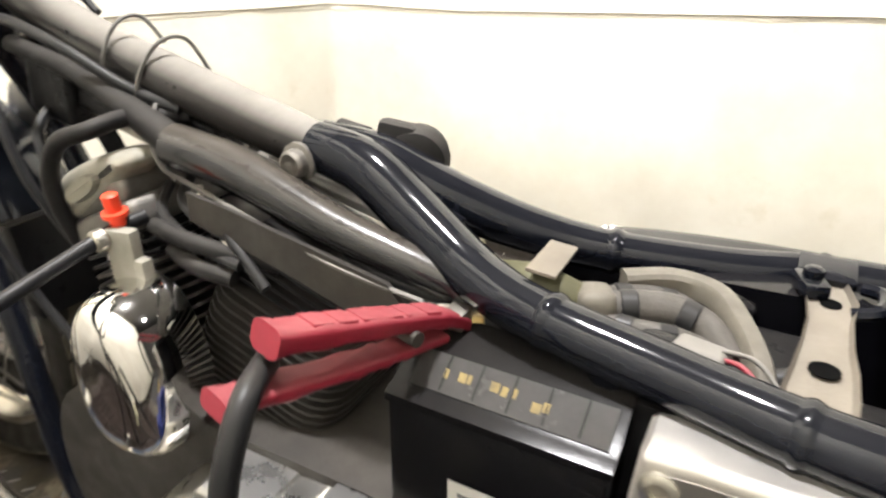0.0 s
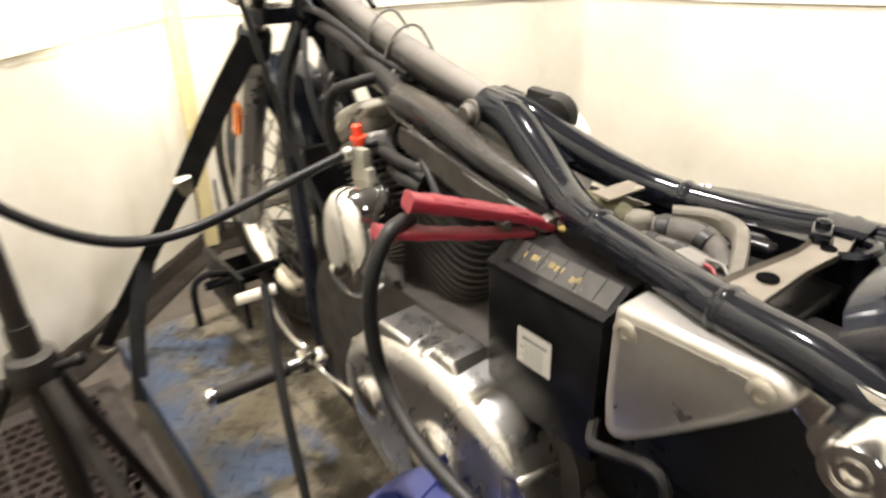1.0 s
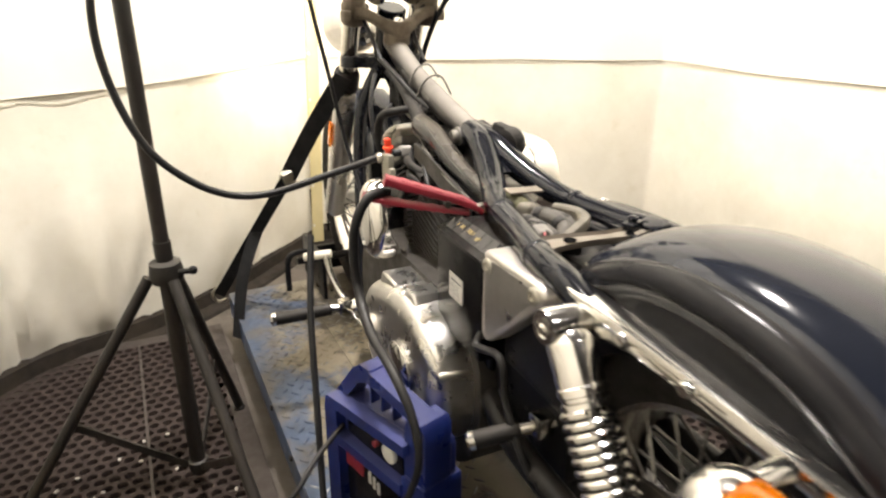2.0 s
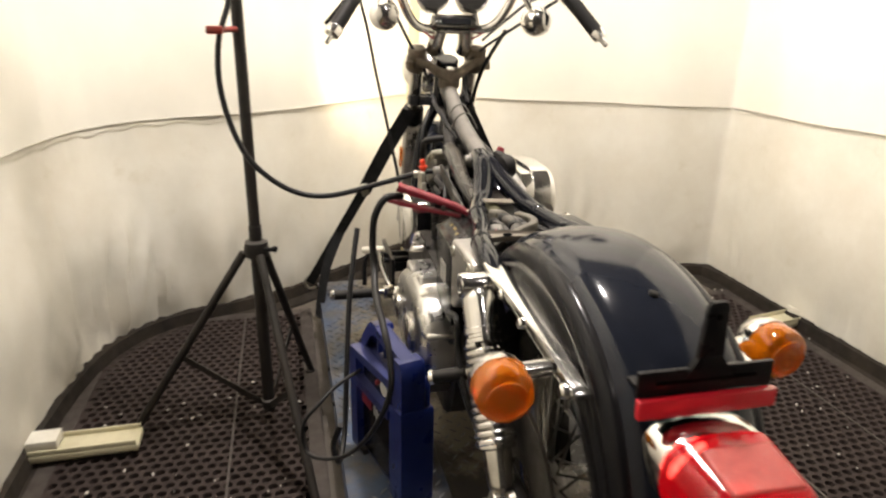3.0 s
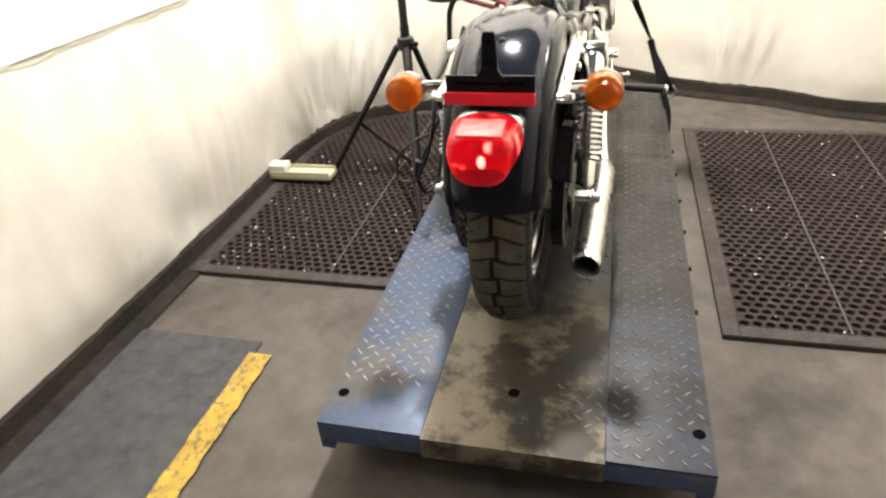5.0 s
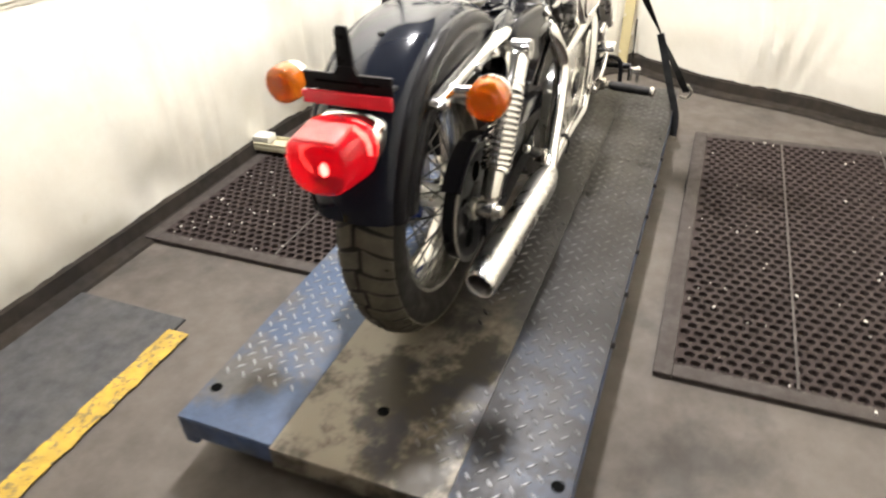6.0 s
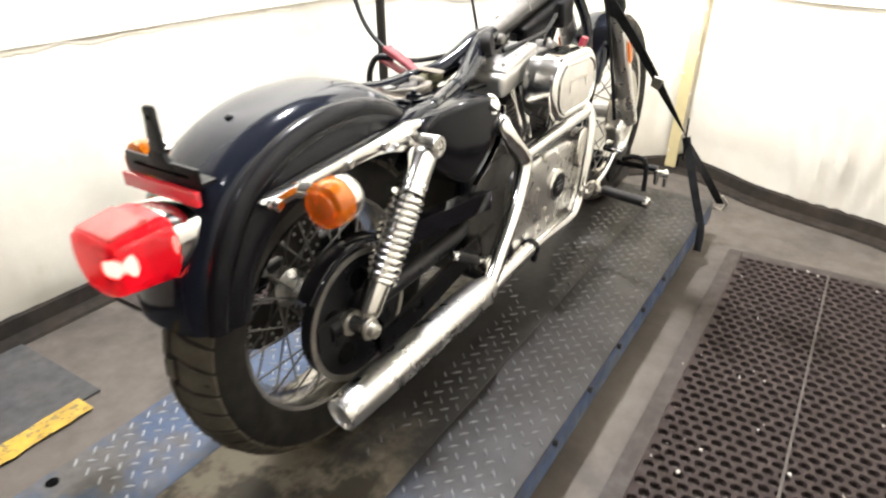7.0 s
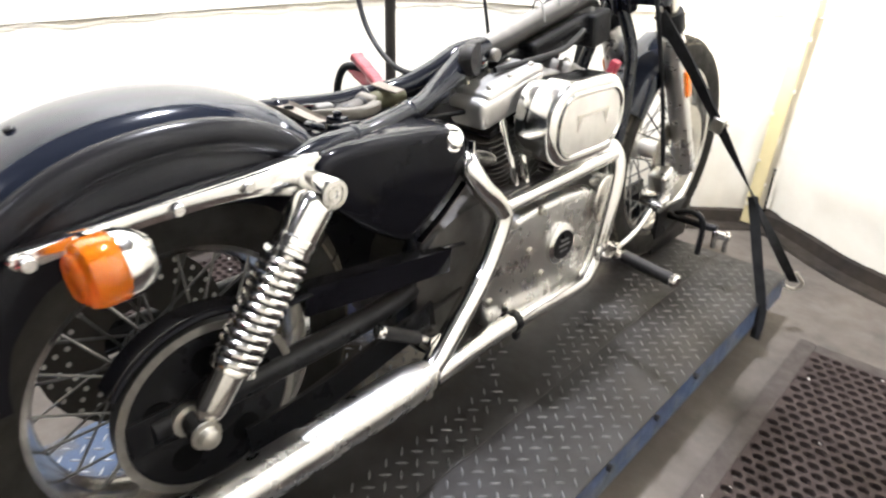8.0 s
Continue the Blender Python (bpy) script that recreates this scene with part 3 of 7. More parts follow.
# ---------------------------------------------------------------- the lift
near_bars = []


def build_lift():
    lift = thing("motorcycle_lift", (0.055, 0.6, 0), "low steel motorcycle lift with worn blue tread plates", "lift")
    x0, xa, xb, x1, y0, y1 = -0.335, -0.11, 0.252, 0.452, -0.465, 1.66
    t = 0.006
    hole = {"left_plate": (-0.307, -0.374), "centre_plate": (0.059, -0.316), "right_plate": (0.427, -0.369)}
    for name, a, b, mat in (("left_plate", x0, xa, DECK_SIDE), ("centre_plate", xa + 0.0006, xb - 0.0006, DECK_CENTRE), ("right_plate", xb, x1, DECK_SIDE)):
        bm = B()
        if name == "centre_plate":
            rbox(bm, ((a + b) / 2, (y0 + y1) / 2 - 0.004, DECK - t / 2), (b - a, y1 - y0 + 0.008, t), 0.0015)
        else:
            rbox(bm, ((a + b) / 2, (y0 + y1) / 2, DECK - t / 2), (b - a, y1 - y0, t), 0.0015)
        plate = part(name, bm, mat, lift)
        bm = B()
        lathe(bm, [(0.0125, 0), (0.0125, 0.0012)], (hole[name][0], hole[name][1], DECK), (0, 0, 1), 16)
        part("hole", bm, HOLE, plate)
        pitch, rowstep = 0.041, 0.0205
        random.seed(11)
        rest, painted, outline = B(), B(), ((0.0128, 0), (0.0050, 0.0024), (-0.0050, 0.0024), (-0.0128, 0), (-0.0050, -0.0024), (0.0050, -0.0024))
        for j in range(int((y1 - y0 - 0.02) / rowstep)):
            for i in range(int((b - a - 0.02) / pitch) + 1):
                cx, cy = a + 0.018 + (i + 0.5 * (j % 2)) * pitch, y0 + 0.02 + j * rowstep
                worn = noise.noise((cx * 7, cy * 3.2, 4.0))
                if name == "left_plate" and (cy < y0 + 0.13 or cx > b - 0.03 and cy < 0.1):
                    continue
                over = name == "left_plate" and cy > 0.72 + 0.2 * noise.noise((cx * 9, 3.0, 1.0))
                bare = name == "centre_plate" and (cx > 0.15 and -0.40 < cy < 0.66 and worn < 0.20 or cx < 0.0 and cy > 0.45 and worn < 0.25)
                if name == "centre_plate" and not bare and (cy < 0.62 + 0.12 * noise.noise((cx * 6, 0.0, 0.0)) or worn > 0.05) or worn > 0.30:
                    continue
                if cx > b - 0.012 or (cx - hole[name][0]) ** 2 + (cy - hole[name][1]) ** 2 < 0.0006:
                    continue
                turn = radians(45 if j % 2 else -45)
                if name != "centre_plate" and cy < 0.30 and (name == "left_plate" or cy < 0.12):
                    near_bars.append((plate, cx, cy, turn))
                    continue
                c, s = math.cos(turn), math.sin(turn)
                goes = painted if over else rest
                lo = [goes.verts.new((cx + u * c - w * s, cy + u * s + w * c, DECK)) for u, w in outline]
                hi = [goes.verts.new((cx + 0.6 * (u * c - w * s), cy + 0.6 * (u * s + w * c), DECK + 0.002)) for u, w in outline]
                for k in range(6):
                    goes.faces.new((lo[k], lo[(k + 1) % 6], hi[(k + 1) % 6], hi[k]))
                goes.faces.new(hi)
        if name == "left_plate":
            tagged(part("painted_tread", painted, DECK_SIDE, plate), kind="stuff")
        tagged(part("tread", rest, TREAD_BAR if name == "left_plate" else TREAD_WORN, plate), kind="stuff")
    for name, a, b in (("side_rail", x0, x0 + 0.03), ("side_rail", x1 - 0.03, x1)):
        bm = B()
        rbox(bm, ((a + b) / 2, (y0 + y1) / 2, DECK - t - 0.036), (b - a, y1 - y0, 0.070), 0.004)
        rail = part(name, bm, LIFT_BLUE, lift)
        for k in range(6):
            bm = B()
            x = b + 0.001 if a > 0 else a - 0.001
            y = 0.041 + k * 0.195
            rod(bm, (x - 0.004, y, DECK - 0.012), (x + 0.008, y, DECK - 0.012), 0.007, 6)
            part("bolt", bm, SATIN_BLACK, rail)
    for a, b, mat in ((x0, xa, LIFT_BLUE), (xa, xb, DECK_CENTRE), (xb, x1, LIFT_BLUE)):
        bm = B()
        rbox(bm, ((a + b) / 2, y0 + (0.003 if mat is LIFT_BLUE else -0.004), DECK - t - 0.024), (b - a - 0.002, 0.008, 0.046), 0.002)
        part("end_plate", bm, mat, lift)
    bm = B()
    rbox(bm, (0.058, 0.62, 0.055), (0.60, 1.85, 0.105), 0.004)
    part("base", bm, LIFT_DARK, lift)
    for y in (-0.3, 1.5):
        bm = B()
        rbox(bm, (0.058, y, 0.08), (0.72, 0.08, 0.06), 0.004)
        part("cross_member", bm, LIFT_DARK, lift)
    # the wheel clamp at the head of the lift
    bm = B()
    for s in (-1, 1):
        rbox(bm, (0.02 + s * 0.085, 1.60, DECK + 0.075), (0.012, 0.24, 0.14), 0.003)
    rbox(bm, (0.02, 1.71, DECK + 0.05), (0.16, 0.012, 0.09), 0.003)
    clamp = part("wheel_clamp", bm, SATIN_BLACK, lift)
    bm = B()
    rod(bm, (-0.13, 1.56, DECK + 0.115), (0.26, 1.56, DECK + 0.115), 0.012, 12)
    part("clamp_screw", bm, SATIN_BLACK, clamp)
    bm = B()
    rbox(bm, (0.275, 1.56, DECK + 0.10), (0.05, 0.022, 0.020), 0.006, (0, 0, 15), 3)
    rod(bm, (0.262, 1.55, DECK + 0.115), (0.262, 1.55, DECK + 0.06), 0.009, 10, 0.002)
    rod(bm, (0.290, 1.565, DECK + 0.115), (0.290, 1.565, DECK + 0.05), 0.007, 10, 0.002)
    part("clamp_end", bm, CHROME, clamp, "chrome clamp end")
    for s in (-1, 1):
        bm = B()
        tube(bm, [(0.03 + s * 0.10, 1.56, DECK + 0.13), (0.03 + s * 0.15, 1.55, DECK + 0.15), (0.03 + s * 0.19, 1.545, DECK + 0.13), (0.03 + s * 0.195, 1.54, DECK + 0.03)], 0.009, 8)
        part("crank", bm, SATIN_BLACK, clamp)
    return lift


build_lift()


# ---------------------------------------------------------------- the motorcycle
bike = thing("motorcycle", (0, 0.75, DECK), "black cruiser motorcycle without tank and seat, strapped to the lift", "motorcycle")
AX = V(0.010, 0.038, 0.464)          # rear axle
FX = V(0.030, 1.490, 0.484)         # front axle


def tyre_profile(r, w, n=14):
    """Half-round outline of a tyre: (radius, sideways)."""
    pts = []
    for k in range(n + 1):
        a = math.pi * k / n
        pts.append((r - w * 0.52 + w * 0.52 * math.sin(a) ** 0.75, -w / 2 * math.cos(a)))
    return pts


def build_wheel(name, axle, r, w, rim_r, spokes, label, tread):
    bm = B()
    lathe(bm, [(0.018, -0.085), (0.040, -0.08), (0.040, -0.06), (0.026, -0.05), (0.026, 0.05), (0.040, 0.06), (0.040, 0.08), (0.018, 0.085)], axle, (1, 0, 0), 20)
    wheel = part(name, bm, ALLOY, bike, label)
    bm = B()
    prof = tyre_profile(r, w)
    inner = rim_r - 0.004
    rings = []
    n = 72
    for k in range(n):
        a = 2 * math.pi * k / n
        out = V(0, math.cos(a), math.sin(a))
        rings.append([axle + out * q + V(s, 0, 0) for q, s in [(inner, -w * 0.36)] + prof + [(inner, w * 0.36)]])
    vs = [[bm.verts.new(p) for p in ring] for ring in rings]
    for k in range(n):
        a, b = vs[k], vs[(k + 1) % n]
        for i in range(len(a)):
            j = (i + 1) % len(a)
            bm.faces.new((a[i], b[i], b[j], a[j]))
    part("tyre", bm, TYRE, wheel, "dusty black tyre with a worn tread")
    # tread blocks either side of a zigzag groove
    bm = B()
    count = 40
    for k in range(count):
        a0 = 2 * math.pi * k / count
        da = 2 * math.pi / count
        mid = 0.045 if k % 2 else -0.045
        for side in (-1, 1):
            lo, hi = [], []
            inner, outer = mid + side * 0.036, side * 0.44
            cut = 0.09 if (k % 2 == 0) == (side > 0) else 0.0
            for u, t in ((inner, cut + 0.04), (side * 0.25, cut * 0.8 + 0.30), (outer, 0.62), (outer, 1.46), (side * 0.25, 1.16 - cut * 0.8), (inner, 0.94 - cut)):
                a = a0 + da * t
                out = V(0, math.cos(a), math.sin(a))
                wide = abs(u) * 2
                q = r - w * 0.52 + w * 0.52 * max(0.0, 1 - wide ** 2) ** 0.375
                lo.append(bm.verts.new(axle + out * (q - 0.004) + V(u * w, 0, 0)))
                hi.append(bm.verts.new(axle + out * (q + tread) + V(u * w * 1.01, 0, 0)))
            for i in range(6):
                bm.faces.new((lo[i], lo[(i + 1) % 6], hi[(i + 1) % 6], hi[i]))
            bm.faces.new((hi[0], hi[1], hi[4], hi[5]))
            bm.faces.new((hi[1], hi[2], hi[3], hi[4]))
    tagged(part("tread", bm, TREAD, wheel, "brown dusty tread blocks"), kind="stuff")
    bm = B()
    half = w * 0.36
    loop = [(rim_r + 0.004, -half), (rim_r + 0.006, -half - 0.004), (rim_r - 0.006, -half - 0.002), (rim_r - 0.016, -half * 0.6), (rim_r - 0.024, 0), (rim_r - 0.016, half * 0.6),
            (rim_r - 0.006, half + 0.002), (rim_r + 0.006, half + 0.004), (rim_r + 0.004, half)]
    vs = []
    for k in range(64):
        a = 2 * math.pi * k / 64
        out = V(0, math.cos(a), math.sin(a))
        vs.append([bm.verts.new(axle + out * q + V(s, 0, 0)) for q, s in loop])
    for k in range(64):
        a, b = vs[k], vs[(k + 1) % 64]
        for i in range(len(loop)):
            j = (i + 1) % len(loop)
            bm.faces.new((a[i], b[i], b[j], a[j]))
    part("rim", bm, WORN_CHROME, wheel, "chrome spoked rim")
    for k in range(spokes):
        bm = B()
        side = 1 if k % 2 else -1
        a = 2 * math.pi * k / spokes
        b = a + (0.55 if (k // 2) % 2 else -0.55)
        rod(bm, axle + V(side * 0.068, 0.036 * math.cos(b), 0.036 * math.sin(b)), axle + V(side * 0.012, (rim_r - 0.018) * math.cos(a), (rim_r - 0.018) * math.sin(a)), 0.0022, 6)
        part("spoke", bm, SPOKE, wheel)
    return wheel


rear = build_wheel("rear_wheel", AX, 0.304, 0.13, 0.206, 40, "chrome wire-spoked rear wheel", 0.0035)
front = build_wheel("front_wheel", FX, 0.322, 0.09, 0.240, 40, "chrome wire-spoked front wheel", 0.002)


def ring_plate(bm, c, r0, r1, x0, x1, n=48):
    vs = []
    for k in range(n):
        a = 2 * math.pi * k / n
        out = V(0, math.cos(a), math.sin(a))
        vs.append([bm.verts.new(Vector((0, c[1], c[2])) + out * q + V(x, 0, 0)) for q, x in ((r0, x0), (r1, x0), (r1, x1), (r0, x1))])
    for k in range(n):
        a, b = vs[k], vs[(k + 1) % n]
        for i in range(4):
            bm.faces.new((a[i], b[i], b[(i + 1) % 4], a[(i + 1) % 4]))


# driven pulley, belt and brake discs
bm = B()
ring_plate(bm, AX, 0.030, 0.124, 0.100, 0.126)
pulley = part("pulley", bm, SATIN_BLACK, rear, "black belt pulley")
for k in range(5):
    a = 2 * math.pi * k / 5 + 0.3
    bm = B()
    lathe(bm, [(0.021, 0.125), (0.021, 0.1272)], V(0, AX.y + 0.075 * math.cos(a), AX.z + 0.075 * math.sin(a)), (1, 0, 0), 20)
    part("lightening_hole", bm, HOLE, pulley)
bm = B()
lathe(bm, [(0.05, 0.095), (0.05, 0.128), (0.03, 0.134)], V(0, AX.y, AX.z), (1, 0, 0), 24)
part("hub_flange", bm, SATIN_BLACK, pulley)
bm = B()
ring_plate(bm, AX, 0.1165, 0.128, 0.126, 0.1285)
part("pulley_flange", bm, CAST, rear, "pale pulley flange")
bm = B()
ring_plate(bm, AX, 0.050, 0.145, -0.108, -0.102)
disc = part("brake_disc", bm, GREASY, rear, "dark drilled brake disc")
# pale dots imitate bright background showing through the drilling
bm = B()
for k in range(24):
    for j in range(3):
        a = 2 * math.pi * (k + 0.33 * j) / 24
        lathe(bm, [(0.0042, 0), (0.0042, 0.0012)], V(-0.102, AX.y + (0.102 + 0.016 * j) * math.cos(a), AX.z + (0.102 + 0.016 * j) * math.sin(a)), (1, 0, 0), 8)
tagged(part("drilled_hole", bm, BRUSHED, disc, "pale dots painting the lit background seen through drilled holes"), kind="stuff")
bm = B()
ring_plate(bm, FX, 0.095, 0.145, FX.x + 0.055, FX.x + 0.061)
part("brake_disc", bm, ZINC, front)
bm = B()
p = [(0.111, 0.13, 0.585), (0.111, 0.35, 0.560), (0.111, 0.55, 0.535)]
ribbon(bm, p, 0.022, 0.005, (1, 0, 0), 3)
ribbon(bm, [(0.111, 0.04, 0.352), (0.111, 0.30, 0.40), (0.111, 0.55, 0.44)], 0.022, 0.005, (1, 0, 0), 3)
part("drive_belt", bm, RUBBER, bike)
bm = B()
arc = [V(0.118, AX.y + 0.148 * math.cos(radians(a)), AX.z + 0.148 * math.sin(radians(a))) for a in (145, 128, 110, 90, 68, 52)]
ribbon(bm, arc + [V(0.118, 0.20, 0.578), V(0.118, 0.34, 0.562), V(0.118, 0.49, 0.545)], 0.036, 0.005, (1, 0, 0), 5)
tube(bm, [V(0.137, q.y, q.z) for q in arc] + [V(0.137, 0.20, 0.578)], 0.0055, 8, 5)
ribbon(bm, [V(0.138, 0.19, 0.568), V(0.139, 0.34, 0.548), V(0.139, 0.49, 0.530)], 0.044, 0.005, (0, 0.1, 1), 4)
part("belt_guard", bm, GLOSS_BLACK, bike, "gloss black upper belt guard")
bm = B()
ribbon(bm, [(0.130, 0.08, 0.375), (0.130, 0.22, 0.385), (0.130, 0.38, 0.415), (0.130, 0.46, 0.43)], 0.052, 0.007, (0, -0.2, 1), 5)
part("belt_guard", bm, SATIN_BLACK, bike, "black lower belt guard")

# swingarm
for s in (-1, 1):
    bm = B()
    tube(bm, [(s * 0.088, 0.46, 0.475), (s * 0.115, 0.34, 0.474), (s * 0.122, 0.12, 0.472), (s * 0.122, -0.045, 0.470)], 0.020, 12)
    rbox(bm, (s * 0.122, -0.02, 0.471), (0.018, 0.11, 0.055), 0.006)
    arm = part("swingarm", bm, SATIN_BLACK, bike)
    bm = B()
    lathe(bm, [(0.010, 0), (0.024, 0.003), (0.024, 0.014), (0.014, 0.018), (0.014, 0.030), (0.008, 0.034)], (s * 0.128, 0, 0.472), (s, 0, 0), 12)
    part("axle_nut", bm, ZINC, arm)


# shock absorbers
def build_shock(s):
    top, bot = V(0.006 + s * 0.152, 0.204 + 0.010 * s, 0.745 - 0.004 * s), V(0.010 + s * 0.156, 0.0, 0.474)
    way = (bot - top)
    length = way.length
    d = way.normalized()
    bm = B()
    lathe(bm, [(0.020, 0.010), (0.0265, 0.018), (0.0275, 0.024), (0.0275, 0.070), (0.0295, 0.072), (0.0295, 0.080), (0.0270, 0.082), (0.0270, 0.086), (0.0295, 0.088), (0.0295, 0.094), (0.026, 0.096)], top, d, 24)
    shock = part("shock_absorber", bm, SATIN_CHROME, bike, "chrome coil-over shock absorber")
    bm = B()
    rod(bm, top + d * 0.09, bot - d * 0.08, 0.013, 14)
    part("damper_rod", bm, WORN_CHROME, shock)
    bm = B()
    coil = []
    turns, start, end = 12.5, 0.098, length - 0.086
    a = d.orthogonal().normalized()
    b = d.cross(a)
    for k in range(int(turns * 18) + 1):
        t = k / (turns * 18)
        ang = 2 * math.pi * turns * t
        h = start + (end - start) * t
        coil.append(top + d * h + (a * math.cos(ang) + b * math.sin(ang)) * 0.0278)
    tube(bm, coil, 0.0053, 8, 1)
    part("spring", bm, CHROME, shock)
    bm = B()
    lathe(bm, [(0.028, length - 0.090), (0.0295, length - 0.087), (0.0295, length - 0.082), (0.022, length - 0.079), (0.0215, length - 0.030), (0.019, length - 0.022), (0.012, length - 0.012)], top, d, 20)
    part("lower_body", bm, WORN_CHROME, shock)
    bm = B()
    lathe(bm, [(0.016, -0.022), (0.019, -0.018), (0.019, 0.016), (0.016, 0.020)], top + V(-s * 0.0, 0, 0), (s, 0, 0), 20)
    part("eye", bm, CHROME, shock)
    bm = B()
    lathe(bm, [(0.017, -0.03), (0.017, 0.016), (0.012, 0.02)], bot, (s, 0, 0), 18)
    part("eye", bm, CHROME, shock)
    bm = B()
    lathe(bm, [(0.017, 0.010), (0.0205, 0.013), (0.0215, 0.062), (0.0200, 0.0655), (0.0135, 0.0655), (0.0130, 0.0635), (0.0105, 0.0635), (0.0100, 0.0655), (0.006, 0.0655), (0.005, 0.062), (0.0, 0.062)], V(top.x - s * 0.036, top.y, top.z), (s, 0, 0), 24)
    part("cap_nut", bm, SATIN_CHROME, shock, "chrome cap nut")
    bm = B()
    lathe(bm, [(0.020, 0.014), (0.020, 0.018), (0.013, 0.019), (0.013, 0.030), (0.006, 0.034)], bot, (s, 0, 0), 12)
    part("bolt", bm, ZINC, shock)
    return shock


for s in (-1, 1):
    build_shock(s)


# rear fender
def fender_line():
    """Middle line of the fender, from its front by the frame rails over the wheel to the tail lip."""
    return [V(0.003, y, z) for y, z in ((0.262, 0.800), (0.225, 0.826), (0.170, 0.850), (0.100, 0.864), (0.020, 0.864), (-0.055, 0.850), (-0.120, 0.822), (-0.175, 0.782), (-0.215, 0.732),
                                        (-0.245, 0.670), (-0.262, 0.610), (-0.266, 0.565))]


def build_fender():
    line = curve_points(fender_line(), 5)
    side = [(0.072, 0.012), (0.079, 0.0185), (0.083, 0.0225), (0.088, 0.0225), (0.095, 0.026), (0.101, 0.034), (0.104, 0.045), (0.102, 0.057), (0.098, 0.064), (0.0975, 0.072), (0.101, 0.082), (0.104, 0.100), (0.104, 0.130), (0.101, 0.165)]
    cross = [(-u, w) for u, w in reversed(side)] + [(-0.056, 0.0065), (-0.034, 0.0025), (0, 0), (0.034, 0.0025), (0.056, 0.0065)] + side
    bm = B()
    grid = []
    c = V(0.003, 0.04, AX.z)
    for i, p in enumerate(line):
        way = (line[min(i + 1, len(line) - 1)] - line[max(i - 1, 0)]).normalized()
        inward = V(1, 0, 0).cross(way)
        if inward.dot(c - p) < 0:
            inward = -inward
        f = i / (len(line) - 1)
        narrow = 1.0 - 0.08 * max(0, f - 0.75) * 4
        skirt = 0.68 if f < 0.5 else max(0.40, 0.68 - 0.9 * (f - 0.5))
        grid.append([bm.verts.new(p + V(u * narrow, 0, 0) + inward * (w if w < 0.05 else 0.05 + (w - 0.05) * skirt)) for u, w in cross])
    points = [[v.co.copy() for v in row] for row in grid]
    bm.free()
    made = []
    for first, last, mat in ((11, 21, FENDER_BLACK), (0, 11, SIDE_BAND), (21, 32, SIDE_BAND)):
        bm = B()
        rows = [[bm.verts.new(q) for q in row[first:last + 1]] for row in points]
        for a, b in zip(rows, rows[1:]):
            for k in range(last - first):
                bm.faces.new((a[k], b[k], b[k + 1], a[k + 1]))
        bmesh.ops.recalc_face_normals(bm, faces=bm.faces)
        bmesh.ops.solidify(bm, geom=bm.faces[:], thickness=0.003)
        if not made:
            made.append(part("rear_fender", bm, mat, bike, "deep black bobbed rear fender, dusty on top", 50))
        else:
            part("side_band", bm, mat, made[0], "satin black side band", 50)
    fender = made[0]
    bm = B()
    lathe(bm, [(0.0065, 0), (0.0065, 0.003), (0.004, 0.005)], (0.002, -0.080, 0.840), (0, -0.32, 1), 14)
    part("bolt", bm, SATIN_BLACK, fender)
    return fender


build_fender()

# fender struts with their bolts
for s in (-1, 1):
    bm = B()
    poly = [(0.262, 0.748), (0.255, 0.768), (0.225, 0.779), (0.150, 0.778), (0.0, 0.769), (-0.110, 0.757), (-0.136, 0.754), (-0.143, 0.745), (-0.134, 0.735), (-0.09, 0.739),
            (0.03, 0.747), (0.13, 0.746), (0.19, 0.726), (0.225, 0.715), (0.25, 0.725)]
    prism(bm, soften(poly, 1), "x", 0.006 + s * 0.106, 0.006 + s * 0.128, 0.006)
    flange = B()
    prism(flange, soften([(0.006 + s * u, y) for u, y in ((0.102, 0.232), (0.134, 0.232), (0.139, 0.20), (0.133, 0.12), (0.128, -0.02), (0.124, -0.080), (0.112, -0.084), (0.106, -0.02), (0.102, 0.10))], 1), "z", 0.0, 0.009, 0.003)
    for v in flange.verts:
        v.co.z += 0.771 - 0.060 * (0.22 - v.co.y)
    absorb(bm, flange)
    strut = part("fender_strut", bm, SATIN_CHROME, bike, "chrome forged fender strut")
    for y, z, r in ((-0.126, 0.745, 0.010), (0.03, 0.758, 0.009), (0.12, 0.762, 0.009)):
        bm = B()
        lathe(bm, [(r, 0.124), (r, 0.134), (r * 0.7, 0.138)], (0.006, y, z), (s, 0, 0), 14)
        part("bolt", bm, CHROME, strut)
    bm = B()
    rod(bm, (s * 0.09, 0.215, 0.742), (s * 0.15, 0.215, 0.742), 0.016, 14)
    part("shock_stud", bm, CHROME, strut)


# turn signals
def build_signal(c, back, stalk_from):
    """A bullet lamp; back is the way its lens looks."""
    back = Vector(back).normalized()
    bm = B()
    lathe(bm, [(0.012, -0.040), (0.024, -0.035), (0.033, -0.022), (0.037, -0.010), (0.037, 0.000)], c, back, 28)
    lamp = part("turn_signal", bm, CHROME, bike, "chrome bullet turn signal with an amber lens")
    bm = B()
    lathe(bm, [(0.034, -0.002), (0.0365, 0.003), (0.0365, 0.022), (0.034, 0.031), (0.024, 0.038), (0.010, 0.040), (0.0, 0.040)], c, back, 28)
    for k in range(3):
        lathe(bm, [(0.026 - k * 0.008, 0.035 + k * 0.002), (0.024 - k * 0.008, 0.0395 + k * 0.001), (0.022 - k * 0.008, 0.037 + k * 0.002)], c, back, 24)
    part("lens", bm, AMBER, lamp, "amber ribbed lens")
    bm = B()
    rod(bm, c - back * 0.02, Vector(stalk_from), 0.0125, 14)
    part("stalk", bm, CHROME, lamp)
    return lamp


